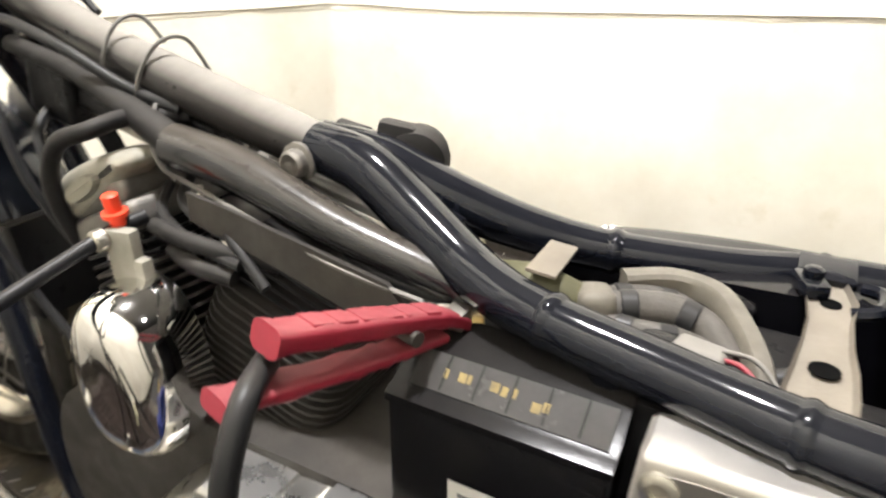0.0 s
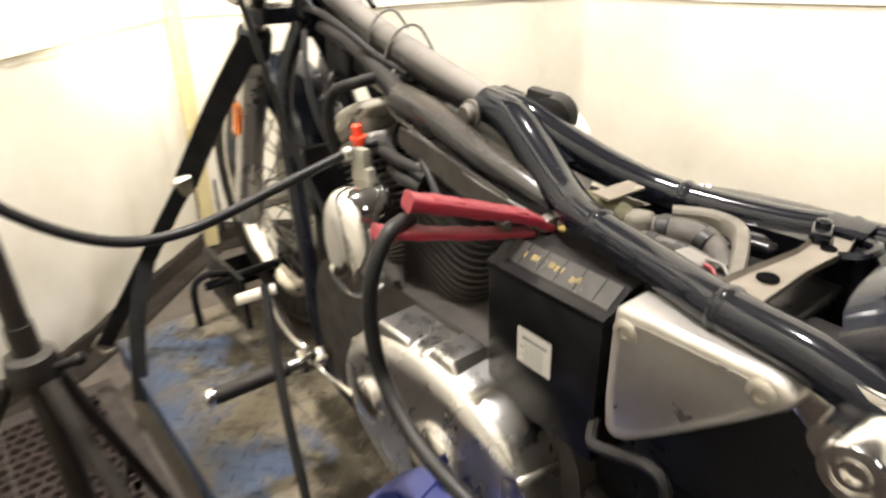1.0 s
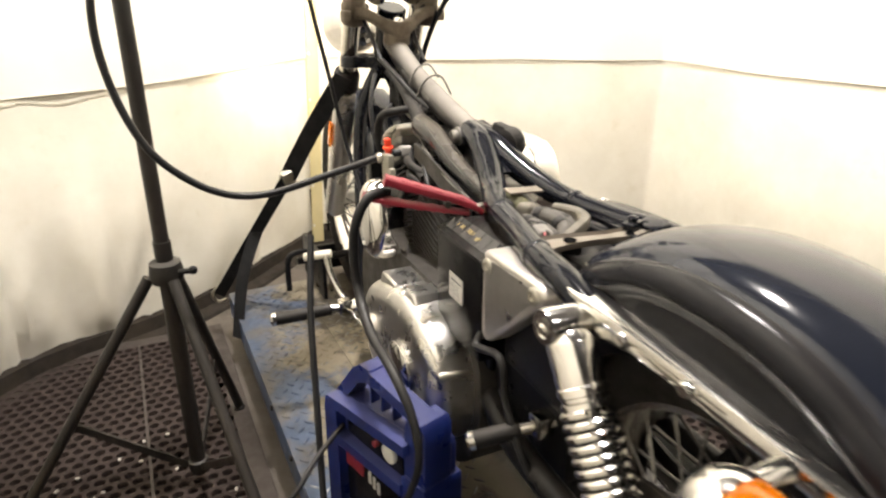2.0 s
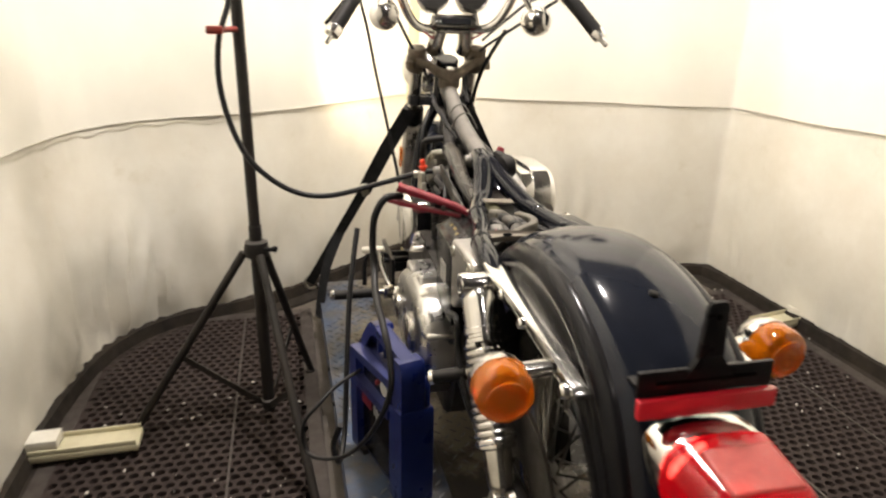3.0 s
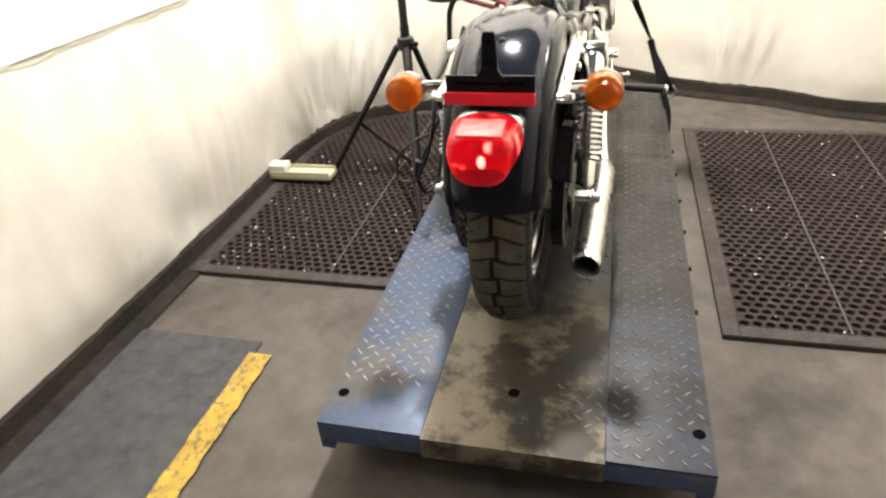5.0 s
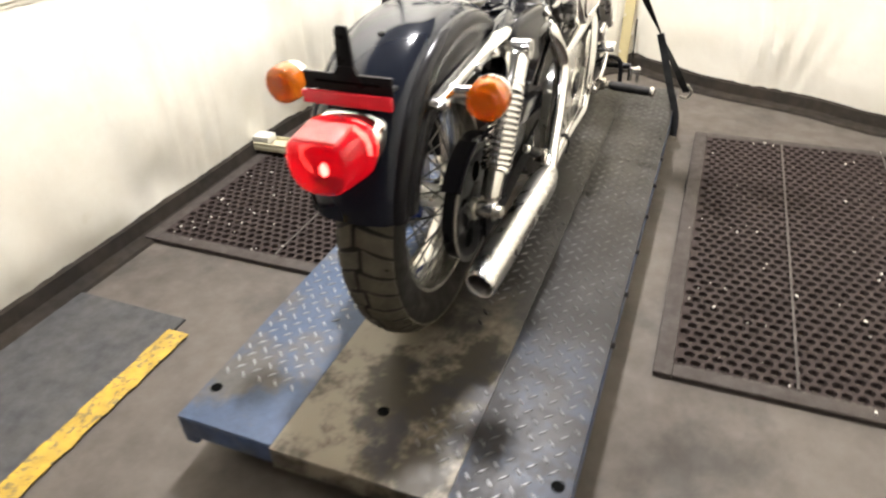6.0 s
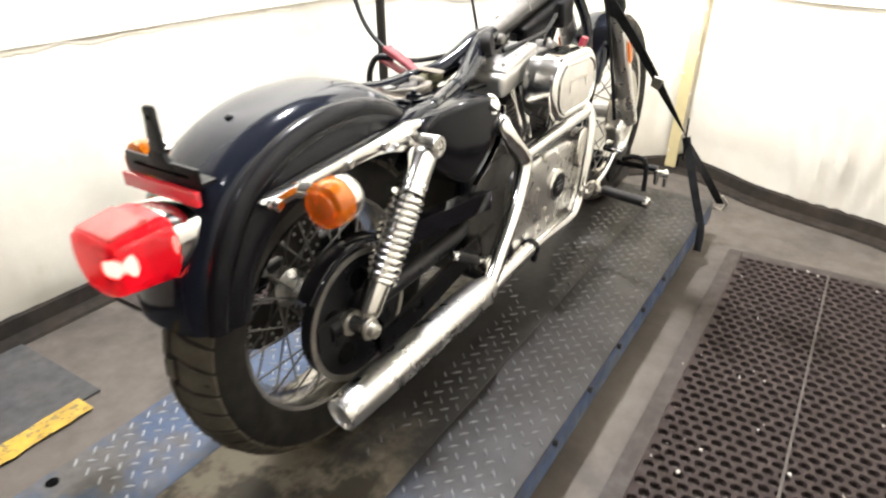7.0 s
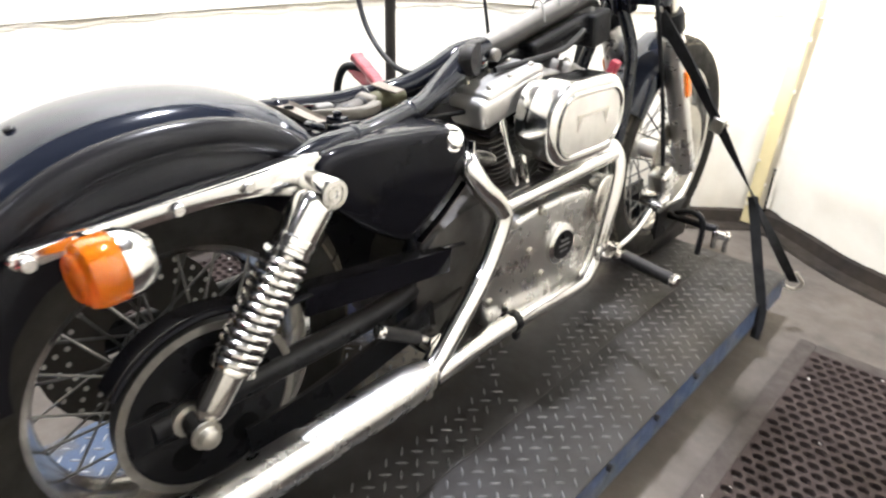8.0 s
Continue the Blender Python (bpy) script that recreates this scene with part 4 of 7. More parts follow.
for s in (-1, 1):
    build_signal(V(s * 0.195, -0.080 + 0.014 * s, 0.744), (s * 0.05, -1, 0), (s * 0.125, -0.075, 0.748))

# tail light, plate bracket and reflector
bm = B()
prism(bm, soften([(-0.058, 0.752), (0.058, 0.752), (0.070, 0.708), (0.050, 0.652), (-0.050, 0.652), (-0.070, 0.708)], 2), "y", -0.205, -0.246, 0.006)
tail = part("tail_light", bm, CHROME, bike, "lit red tail light in a chrome shell")
bm = B()
outline = soften([(-0.060, 0.768), (0.060, 0.768), (0.073, 0.725), (0.066, 0.680), (0.040, 0.640), (-0.040, 0.640), (-0.066, 0.680), (-0.073, 0.725)], 2)
outline = [(u * 0.92, 0.645 + (w - 0.640) * 0.86) for u, w in outline]
prism(bm, outline, "y", -0.245, -0.334, 0.018, 4, 0.86)
part("lens", bm, RED_LENS, tail, "glowing red lens")
bm = B()
rbox(bm, (0.0, -0.296, 0.7475), (0.080, 0.060, 0.010), 0.0045, (9, 0, 0), 4)
part("plate_lens", bm, CLEAR_LENS, tail, "pale lit window for the number plate")
bm = B()
lathe(bm, [(0.0, -0.011), (0.004, -0.010), (0.0065, -0.005), (0.0072, 0.0), (0.0065, 0.005), (0.004, 0.010), (0, 0.011)], (0, -0.290, 0.690), (0, 0, 1), 18)
part("bulb", bm, BULB, tail)
bm = B()
rbox(bm, (0.0, -0.214, 0.772), (0.166, 0.010, 0.023), 0.003)
part("reflector", bm, REFLECTOR, bike, "flat red reflector bar")
bm = B()
rbox(bm, (0.0, -0.205, 0.797), (0.162, 0.006, 0.030), 0.002)
rbox(bm, (0.0, -0.190, 0.786), (0.150, 0.034, 0.006), 0.002)
prism(bm, [(-0.016, 0.81), (0.016, 0.81), (0.012, 0.882), (0.008, 0.888), (-0.008, 0.888), (-0.012, 0.882)], "y", -0.203, -0.209, 0.001)
prism(bm, [(-0.03, 0.80), (0.03, 0.80), (0.014, 0.825), (-0.014, 0.825)], "y", -0.202, -0.210, 0.001)
bracket = part("plate_bracket", bm, SATIN_BLACK, bike, "black number plate bracket without a plate")
bm = B()
lathe(bm, [(0.0035, 0.0), (0.0035, 0.0015)], (0, -0.2095, 0.872), (0, -1, 0), 10)
part("slot", bm, HOLE, bracket)
bm = B()
rbox(bm, (0.0, -0.2085, 0.798), (0.120, 0.002, 0.004), 0)
part("slot", bm, HOLE, bracket)

# ---------------------------------------------------------------- chassis tubes
bm = B()
tube(bm, [(0.014, 1.165, 0.972), (0.008, 1.08, 0.938), (0.001, 0.98, 0.907), (-0.002, 0.87, 0.880), (-0.002, 0.76, 0.853), (-0.002, 0.66, 0.832)], (0.0235, 0.0235, 0.0235, 0.0235, 0.0235, 0.018), 18)
chassis = part("frame", bm, TUBE_DUSTY, bike, "dusty black tubular steel frame")
bm = B()
rod(bm, (0.012, 1.150, 1.04), (0.012, 1.210, 0.885), 0.033, 20, 0.004)
part("head_tube", bm, TUBE_BLACK, chassis)
for s in (-1, 1):
    bm = B()
    if s < 0:
        rail = [(-0.004, 0.715, 0.846), (-0.010, 0.660, 0.837), (-0.022, 0.608, 0.811), (-0.041, 0.554, 0.789), (-0.060, 0.509, 0.781), (-0.071, 0.465, 0.777), (-0.081, 0.404, 0.773), (-0.103, 0.325, 0.774), (-0.113, 0.25, 0.773),
                (-0.116, 0.19, 0.760)]
    else:
        rail = [(0.002, 0.715, 0.846), (0.010, 0.660, 0.837), (0.021, 0.608, 0.815), (0.036, 0.552, 0.795), (0.050, 0.505, 0.783), (0.060, 0.455, 0.778), (0.080, 0.380, 0.775), (0.098, 0.32, 0.776), (0.106, 0.25, 0.774),
                (0.110, 0.19, 0.760)]
    tube(bm, rail, (0.022, 0.024, 0.0235, 0.0215, 0.0200, 0.0195, 0.0195, 0.0195, 0.0195, 0.0185) if s < 0 else (0.022, 0.024, 0.0230, 0.0205, 0.0185, 0.0175, 0.0175, 0.0175, 0.0175, 0.0170), 18)
    part("seat_rail", bm, TUBE_BLACK, chassis, "dented shiny black seat rail" if s < 0 else "")
    for k, f in ((4, 0.75), (7, 0.05)):
        q, to = Vector(rail[k]).lerp(Vector(rail[k + 1]), f), Vector(rail[k + 1]) - Vector(rail[k])
        bm = B()
        w = 0.0010 if s < 0 else -0.0008
        lathe(bm, [(0.0180 + w, -0.007), (0.0200 + w, -0.003), (0.0206 + w, 0.0), (0.0198 + w, 0.003), (0.0180 + w, 0.007)], q, to, 18)
        part("weld", bm, TUBE_BLACK, chassis)
    bm = B()
    tube(bm, [(s * 0.07, 0.43, 0.77), (s * 0.085, 0.44, 0.66), (s * 0.09, 0.46, 0.50), (s * 0.09, 0.50, 0.36), (s * 0.095, 0.58, 0.27)], 0.015, 10)
    tube(bm, [(s * 0.012, 1.19, 0.90), (s * 0.06, 1.19, 0.78), (s * 0.085, 1.13, 0.55), (s * 0.095, 1.08, 0.33), (s * 0.095, 0.98, 0.265), (s * 0.095, 0.58, 0.262)], 0.0155, 12)
    part("down_tube", bm, TUBE_BLACK, chassis)
# web between backbone and rails
bm = B()
grid = []
for j in range(9):
    f = j / 8
    left = V(-0.008, 0.695, 0.842).lerp(V(-0.050, 0.530, 0.786), f)
    right = V(0.008, 0.695, 0.842).lerp(V(0.044, 0.530, 0.789), f)
    grid.append([bm.verts.new(left.lerp(right, i / 8) + V(0, 0.05 * f * math.sin(math.pi * i / 8), (0.008 + 0.012 * f - 0.020 * f * f) * math.sin(math.pi * i / 8) + 0.004 + 0.014 * min(1, f * 3) + 0.0035 * min(1, f * 3) * noise.noise((i * 0.5, j * 0.5, 7.0)))) for i in range(9)])
for a, b in zip(grid, grid[1:]):
    for k in range(8):
        bm.faces.new((a[k], b[k], b[k + 1], a[k + 1]))
bmesh.ops.recalc_face_normals(bm, faces=bm.faces)
bmesh.ops.solidify(bm, geom=bm.faces[:], thickness=0.008)
part("saddle_web", bm, TUBE_BLACK, chassis, "smooth black web where the rails meet", 60)
# second tube below the backbone, with a dark hose ahead of it
bm = B()
tube(bm, [(-0.046, 0.845, 0.838), (-0.047, 0.78, 0.830), (-0.050, 0.726, 0.817), (-0.054, 0.665, 0.801), (-0.052, 0.60, 0.786), (-0.046, 0.545, 0.770)], (0.0200, 0.0205, 0.0195, 0.0175, 0.0160, 0.0150), 16)
part("lower_tube", bm, MIXED, chassis, "half dusty black lower tube")
bm = B()
tube(bm, [(-0.010, 1.12, 0.900), (-0.024, 1.0, 0.884), (-0.036, 0.92, 0.864), (-0.046, 0.835, 0.836)], (0.0095, 0.0105, 0.0125, 0.0170), 14)
part("hose", bm, RUBBER, bike, "black hose pushed onto the lower tube")
bm = B()
prism(bm, [(0.80, 0.812), (0.755, 0.806), (0.60, 0.778), (0.582, 0.757), (0.63, 0.742), (0.70, 0.762), (0.80, 0.786)], "x", -0.079, -0.074, 0.001)
part("side_plate", bm, GREASY, chassis, "dusty grey gusset plate")
# bolt through the backbone
bm = B()
rod(bm, (-0.040, 0.718, 0.838), (0.036, 0.718, 0.838), 0.012, 14, 0.002)
lathe(bm, [(0.017, 0), (0.017, 0.004), (0.0125, 0.005), (0.0125, 0.012), (0.009, 0.015), (0.004, 0.015), (0.004, 0.012), (0.0, 0.012)], (-0.025, 0.718, 0.838), (-1, 0, 0), 14)
part("mount_bolt", bm, CAST, chassis)
# seat cross brace with its holes
bm = B()
rings = []
for x, y, z, wide in ((-0.104, 0.320, 0.782, 0.040), (-0.085, 0.318, 0.785, 0.038), (-0.058, 0.316, 0.786, 0.034), (-0.030, 0.315, 0.785, 0.029), (0.010, 0.313, 0.783, 0.027), (0.038, 0.312, 0.783, 0.032), (0.060, 0.316, 0.784, 0.030), (0.080, 0.320, 0.784, 0.026)):
    rings.append([V(x, y + u * wide / 2, z + w) for u, w in ((-1, 0.006), (-0.86, 0.001), (0.86, 0.001), (1, 0.006), (1, 0.002), (0.82, -0.004), (-0.82, -0.004), (-1, 0.002))])
section_sweep(bm, None, rings)
brace = part("seat_brace", bm, BRACKET, chassis, "pale dusty seat cross brace")
for x, y, z, r in ((-0.058, 0.316, 0.7886, 0.0088), (0.038, 0.312, 0.7842, 0.0070)):
    bm = B()
    lathe(bm, [(r, 0), (r, 0.001)], (x, y, z), (0, 0.0, 1), 16)
    part("hole", bm, HOLE, brace)
bm = B()
rbox(bm, (0.052, 0.326, 0.790), (0.030, 0.018, 0.012), 0.004, (0, 0, 20))
tube(bm, [(0.030, 0.300, 0.784), (0.034, 0.284, 0.788), (0.056, 0.280, 0.790), (0.066, 0.292, 0.788)], 0.005, 8)
lathe(bm, [(0.007, 0), (0.007, 0.006), (0.004, 0.008)], (0.052, 0.326, 0.796), (0, 0, 1), 8)
rbox(bm, (0.080, 0.316, 0.790), (0.030, 0.040, 0.008), 0.003, (0, -12, 0))
part("seat_catch", bm, TUBE_BLACK, chassis)
# lifted tab on the backbone
bm = B()
lathe(bm, [(0.018, -0.016), (0.026, -0.012), (0.029, 0.0), (0.026, 0.012), (0.012, 0.015)], (0.036, 0.640, 0.838), (1, 0.35, 0.12), 22)
rbox(bm, (0.027, 0.655, 0.852), (0.020, 0.034, 0.034), 0.006, (8, 0, 14))
rbox(bm, (0.014, 0.690, 0.862), (0.012, 0.030, 0.006), 0.002, (12, 0, 10))
part("rubber_mount", bm, RUBBER, bike, "cracked black rubber tank mount")
bm = B()
rbox(bm, (-0.022, 0.493, 0.801), (0.062, 0.022, 0.003), 0.001, (6, 4, 3))
part("foil_flap", bm, BRACKET, bike, "bent pale sheet metal flap")

# ---------------------------------------------------------------- battery and side cover
bm = B()
rbox(bm, (-0.095, 0.488, 0.648), (0.080, 0.152, 0.166), 0.003)
battery = part("battery", bm, PLASTIC, bike, "black sealed battery with a white label")
bm = B()
prism(bm, [(-0.1375, 0.727), (-0.1375, 0.733), (-0.130, 0.736), (-0.125, 0.737), (-0.103, 0.752), (-0.058, 0.754), (-0.053, 0.750), (-0.053, 0.727)], "y", 0.410, 0.566, 0.002)
lid = part("lid", bm, PLASTIC, battery)
bm = B()
prism(bm, [(-0.1255, 0.7360), (-0.1255, 0.7380), (-0.1035, 0.7535), (-0.1035, 0.7515)], "y", 0.416, 0.553)
part("vent_strip", bm, material("smoky_plastic", (0.028, 0.028, 0.029), 0.20, spec=0.35, var=0.25, scale=60, dust=0.10, bump=0.12, bump_scale=60), battery, "scuffed smoky plastic strip along the lid")
for k in range(5):
    bm = B()
    prism(bm, [(-0.1240, 0.7371), (-0.1240, 0.7396), (-0.1040, 0.7538), (-0.1040, 0.7515)], "y", 0.434 + k * 0.024, 0.4350 + k * 0.024)
    part("strip_rib", bm, PLASTIC, battery)
bm = B()
random.seed(5)
for k, (at, half) in enumerate(((0.530, 0.002), (0.518, 0.004), (0.513, 0.002), (0.495, 0.0045), (0.488, 0.003), (0.481, 0.002), (0.465, 0.0045), (0.459, 0.003))):
    up = random.uniform(-0.002, 0.002)
    prism(bm, [(-0.1175 + up, 0.7425 + 0.7 * up), (-0.1175 + up, 0.7440 + 0.7 * up), (-0.1125 + up, 0.7478 + 0.7 * up), (-0.1125 + up, 0.7463 + 0.7 * up)], "y", at - half * 0.7, at + half * 0.7)
part("gold_print", bm, GOLD_PRINT, battery, "rubbed gold lettering")
bm = B()
rbox(bm, (-0.1354, 0.493, 0.655), (0.0012, 0.047, 0.042), 0)
tag = part("label", bm, LABEL, battery, "white paper label with fine print")
bm = B()
rbox(bm, (-0.1363, 0.492, 0.666), (0.0006, 0.034, 0.003), 0)
for k in range(5):
    rbox(bm, (-0.1363, 0.493 + (0.003 if k % 2 else 0), 0.659 - k * 0.005), (0.0006, 0.034 if k % 2 else 0.027, 0.0009), 0)
part("print", bm, PRINT, tag)
for y in (0.545, 0.420):
    bm = B()
    rbox(bm, (-0.070, y, 0.762), (0.018, 0.016, 0.014), 0.002)
    part("terminal", bm, ZINC, battery)

bm = B()
tri = soften([(0.400, 0.752), (0.392, 0.760), (0.300, 0.762), (0.258, 0.764), (0.244, 0.754), (0.250, 0.738), (0.366, 0.628), (0.388, 0.618), (0.400, 0.632)], 1)
prism(bm, tri, "x", -0.100, -0.1405, 0.008, 4)
cover = part("side_cover", bm, COVER_STEEL, bike, "scuffed triangular satin side cover")
# overlay added so the middle mirrors darker than the rim; not a separate part
bm = B()
mid = (0.345, 0.712)
prism(bm, [(mid[0] + (u - mid[0]) * 0.80, mid[1] + (w - mid[1]) * 0.80) for u, w in tri], "x", -0.1395, -0.1412)
part("centre_panel", bm, COVER_DARK, cover, "smooth overlay added for the darker reflection in the cover's middle")
for y, z in ((0.384, 0.738), (0.267, 0.746)):
    bm = B()
    lathe(bm, [(0.012, 0), (0.012, 0.003), (0.009, 0.005), (0.0055, 0.005), (0.005, 0.002), (0.0, 0.002)], (-0.1395, y, z), (-1, 0, 0), 16)
    part("bolt", bm, ZINC, cover)
bm = B()
rbox(bm, (-0.05, 0.40, 0.60), (0.075, 0.32, 0.30), 0.012)
rbox(bm, (-0.085, 0.30, 0.66), (0.05, 0.17, 0.16), 0.012)
part("battery_tray", bm, SATIN_BLACK, bike)

# oil tank on the other side
bm = B()
tank = soften([(0.215, 0.782), (0.36, 0.782), (0.50, 0.770), (0.525, 0.745), (0.520, 0.690), (0.47, 0.645), (0.405, 0.600), (0.37, 0.602), (0.29, 0.655), (0.225, 0.715)], 2)
prism(bm, tank, "x", 0.045, 0.146, 0.020, 4)
oil = part("oil_tank", bm, GLOSS_BLACK, bike, "gloss black oil tank")
bm = B()
lathe(bm, [(0.024, -0.02), (0.024, 0.0), (0.021, 0.001), (0.021, 0.011), (0.016, 0.015)], (0.134, 0.486, 0.748), (0.75, 0.15, 0.65), 20)
part("filler_cap", bm, CHROME, oil, "chrome filler cap")
bm = B()
ribbon(bm, [(0.138, 0.535, 0.735), (0.142, 0.525, 0.68), (0.144, 0.475, 0.635), (0.144, 0.41, 0.592)], 0.012, 0.003, (1, 0, 0), 5)
part("edge_trim", bm, CHROME, oil)


# ---------------------------------------------------------------- engine
def build_cylinder(base, lean, name_label):
    """A finned barrel with its head, leaning in the plane of the bike. Returns the axis and the top."""
    d = V(0, math.sin(radians(lean)), math.cos(radians(lean)))
    side = V(1, 0, 0)
    fwd = side.cross(d) * -1
    bm = B()
    rod(bm, base, base + d * 0.17, 0.052, 24)
    barrel = part("cylinder", bm, SATIN_BLACK, bike, name_label)
    for k in range(15):
        bm = B()
        h = 0.018 + k * 0.0105
        half = 0.082 + 0.008 * math.sin(k / 14 * math.pi)
        poly = rounded(0, 0, half * 2, half * 2 * 0.93, 0.035, 4)
        lo, hi = [], []
        for u, w in poly:
            lo.append(bm.verts.new(base + d * h + side * u + fwd * w))
            hi.append(bm.verts.new(base + d * (h + 0.003) + side * u + fwd * w))
        n = len(poly)
        for i in range(n):
            bm.faces.new((lo[i], lo[(i + 1) % n], hi[(i + 1) % n], hi[i]))
        bm.faces.new(list(reversed(lo)))
        bm.faces.new(hi)
        part("fin", bm, FIN, barrel)
    bm = B()
    for i in range(4):
        h = 0.176 + i * 0.011
        c = base + d * h
        rbox(bm, c, (0.150, 0.125, 0.004), 0.0015, (-lean, 0, 0))
    rbox(bm, base + d * 0.19, (0.11, 0.10, 0.04), 0.008, (-lean, 0, 0))
    part("head", bm, SATIN_BLACK, barrel)
    return base + d * 0.215, d


MID = 0.800
rear_top, rd = build_cylinder(V(0.005, MID - 0.025, 0.555), -19, "black finned rear cylinder with bright fin edges")
front_top, fd = build_cylinder(V(0.005, MID + 0.045, 0.555), 24, "black finned front cylinder with bright fin edges")


def rocker_box(top, lean, label, mat):
    wide = 0.176
    bm = B()
    rbox(bm, top + V(0, 0, 0.004), (wide, 0.112, 0.030), 0.010, (-lean, 0, 0), 3)
    box = part("rocker_box", bm, mat, bike, label)
    bm = B()
    d = V(0, math.sin(radians(lean)), math.cos(radians(lean)))
    rbox(bm, top + d * 0.032, (wide - 0.008, 0.100, 0.034), 0.013, (-lean, 0, 0), 3)
    part("rocker_lid", bm, mat, box)
    for u in (-0.34 * wide, 0.0, 0.34 * wide):
        for w in (-0.036, 0.036):
            bm = B()
            f = V(0, math.cos(radians(lean)), -math.sin(radians(lean)))
            lathe(bm, [(0.007, 0.046), (0.007, 0.053), (0.004, 0.055)], top + V(u, 0, 0) + f * w, d, 8)
            part("bolt", bm, ZINC, box)
    return box


bm = B()
rbox(bm, (0.050, 0.706, 0.768), (0.088, 0.184, 0.056), 0.016, (13, 0, 0), 4)
rocker = part("rocker_box", bm, SATIN_ALLOY, bike, "satin alloy rear rocker box")
bm = B()
rbox(bm, (0.050, 0.712, 0.795), (0.082, 0.168, 0.022), 0.010, (13, 0, 0), 4)
part("rocker_lid", bm, SATIN_ALLOY, rocker)
for u in (0.020, 0.074):
    for w in (-0.060, 0.0, 0.060):
        bm = B()
        lathe(bm, [(0.0055, 0.0), (0.0055, 0.006), (0.003, 0.008)], (u, 0.712 + w, 0.805 + 0.225 * w), (0, -0.22, 1), 8)
        part("bolt", bm, ZINC, rocker)
rocker_box(front_top + V(0.0, -0.012, 0.0), 24, "dusty pale front rocker box", CAST)

# crankcase
bm = B()
case = soften([(0.42, 0.52), (0.52, 0.60), (0.70, 0.60), (0.95, 0.59), (1.04, 0.52), (1.05, 0.38), (0.98, 0.29), (0.60, 0.26), (0.46, 0.31)], 2)
prism(bm, case, "x", -0.115, 0.115, 0.012)
crank = part("crankcase", bm, GREASY, bike, "oily cast alloy crankcase")

# primary cover
bm = B()
prim = soften([(0.455, 0.46), (0.470, 0.540), (0.525, 0.582), (0.62, 0.594), (0.72, 0.580), (0.81, 0.540), (0.848, 0.465), (0.825, 0.385), (0.73, 0.325), (0.60, 0.310), (0.505, 0.345), (0.460, 0.41)], 2)
prism(bm, prim, "x", -0.085, -0.188, 0.040, 8, 0.98)
primary = part("primary_cover", bm, ALLOY, bike, "polished alloy primary cover with bolt heads")
bm = B()
prism(bm, [(0.645 + (u - 0.645) * 1.05, 0.465 + (w - 0.465) * 1.06) for u, w in prim], "x", -0.080, -0.112, 0.004)
part("flange", bm, ALLOY, primary)
bm = B()
prism(bm, [(0.665, 0.53), (0.668, 0.582), (0.673, 0.589), (0.735, 0.589), (0.743, 0.582), (0.760, 0.53)], "x", -0.085, -0.172, 0.006, 3)
prism(bm, soften([(0.572, 0.49), (0.572, 0.600), (0.648, 0.600), (0.648, 0.49)], 1), "x", -0.1165, -0.168, 0.008, 4)
part("raised_boss", bm, ALLOY, primary, "squared raised boss")
bm = B()
lathe(bm, [(0.050, 0), (0.053, 0.004), (0.053, 0.008), (0.046, 0.012), (0.0, 0.014)], (-0.187, 0.600, 0.455), (-1, 0, 0), 32)
part("clutch_cover", bm, CHROME, primary, "round chrome clutch cover")
bm = B()
lathe(bm, [(0.034, 0), (0.034, 0.008), (0.026, 0.012), (0, 0.013)], (-0.187, 0.755, 0.455), (-1, 0, 0), 24)
part("inspection_cover", bm, CHROME, primary)
for y, z in ((0.475, 0.510), (0.547, 0.572), (0.640, 0.580), (0.735, 0.556), (0.812, 0.510), (0.828, 0.45), (0.79, 0.375), (0.68, 0.332), (0.56, 0.335), (0.485, 0.41)):
    bm = B()
    lathe(bm, [(0.010, 0.10), (0.010, 0.168), (0.007, 0.173), (0.0035, 0.173), (0.0035, 0.168)], (0, y, z), (-1, 0, 0), 10)
    part("bolt", bm, ZINC, primary)

# gear case cover
bm = B()
gear = soften([(0.58, 0.36), (0.60, 0.52), (0.66, 0.555), (0.84, 0.560), (0.97, 0.545), (1.02, 0.50), (1.01, 0.40), (0.93, 0.325), (0.78, 0.300), (0.64, 0.305)], 2)
prism(bm, gear, "x", 0.085, 0.146, 0.014, 3)
gearcase = part("gear_case_cover", bm, ALLOY, bike, "polished gear case cover")
bm = B()
lathe(bm, [(0.046, 0), (0.046, 0.010), (0.042, 0.013), (0.0, 0.013)], (0.144, 0.828, 0.452), (1, 0, 0), 28)
points = part("points_cover", bm, CHROME, gearcase)
bm = B()
lathe(bm, [(0.033, 0.0), (0.033, 0.003), (0, 0.003)], (0.157, 0.828, 0.452), (1, 0, 0), 28)
part("badge", bm, SATIN_BLACK, points, "round black badge")
bm = B()
for k in range(3):
    rbox(bm, (0.1605, 0.828, 0.464 - k * 0.012), (0.001, 0.040 - abs(k - 1) * 0.012, 0.004), 0)
part("badge_print", bm, BADGE, points)
bm = B()
prism(bm, soften([(0.935, 0.485), (0.945, 0.56), (0.99, 0.575), (1.02, 0.55), (1.0, 0.47), (0.96, 0.455)], 2), "x", 0.13, 0.160, 0.006, 3)
part("oil_filter_boss", bm, WORN_CHROME, gearcase)
for y, z in ((0.61, 0.50), (0.66, 0.545), (0.75, 0.548), (0.98, 0.42), (0.93, 0.345), (0.80, 0.315), (0.66, 0.322), (0.60, 0.40), (0.77, 0.40), (0.72, 0.47)):
    bm = B()
    lathe(bm, [(0.009, 0.128), (0.009, 0.148), (0.006, 0.152)], (0, y, z), (1, 0, 0), 10)
    part("bolt", bm, ZINC, gearcase)
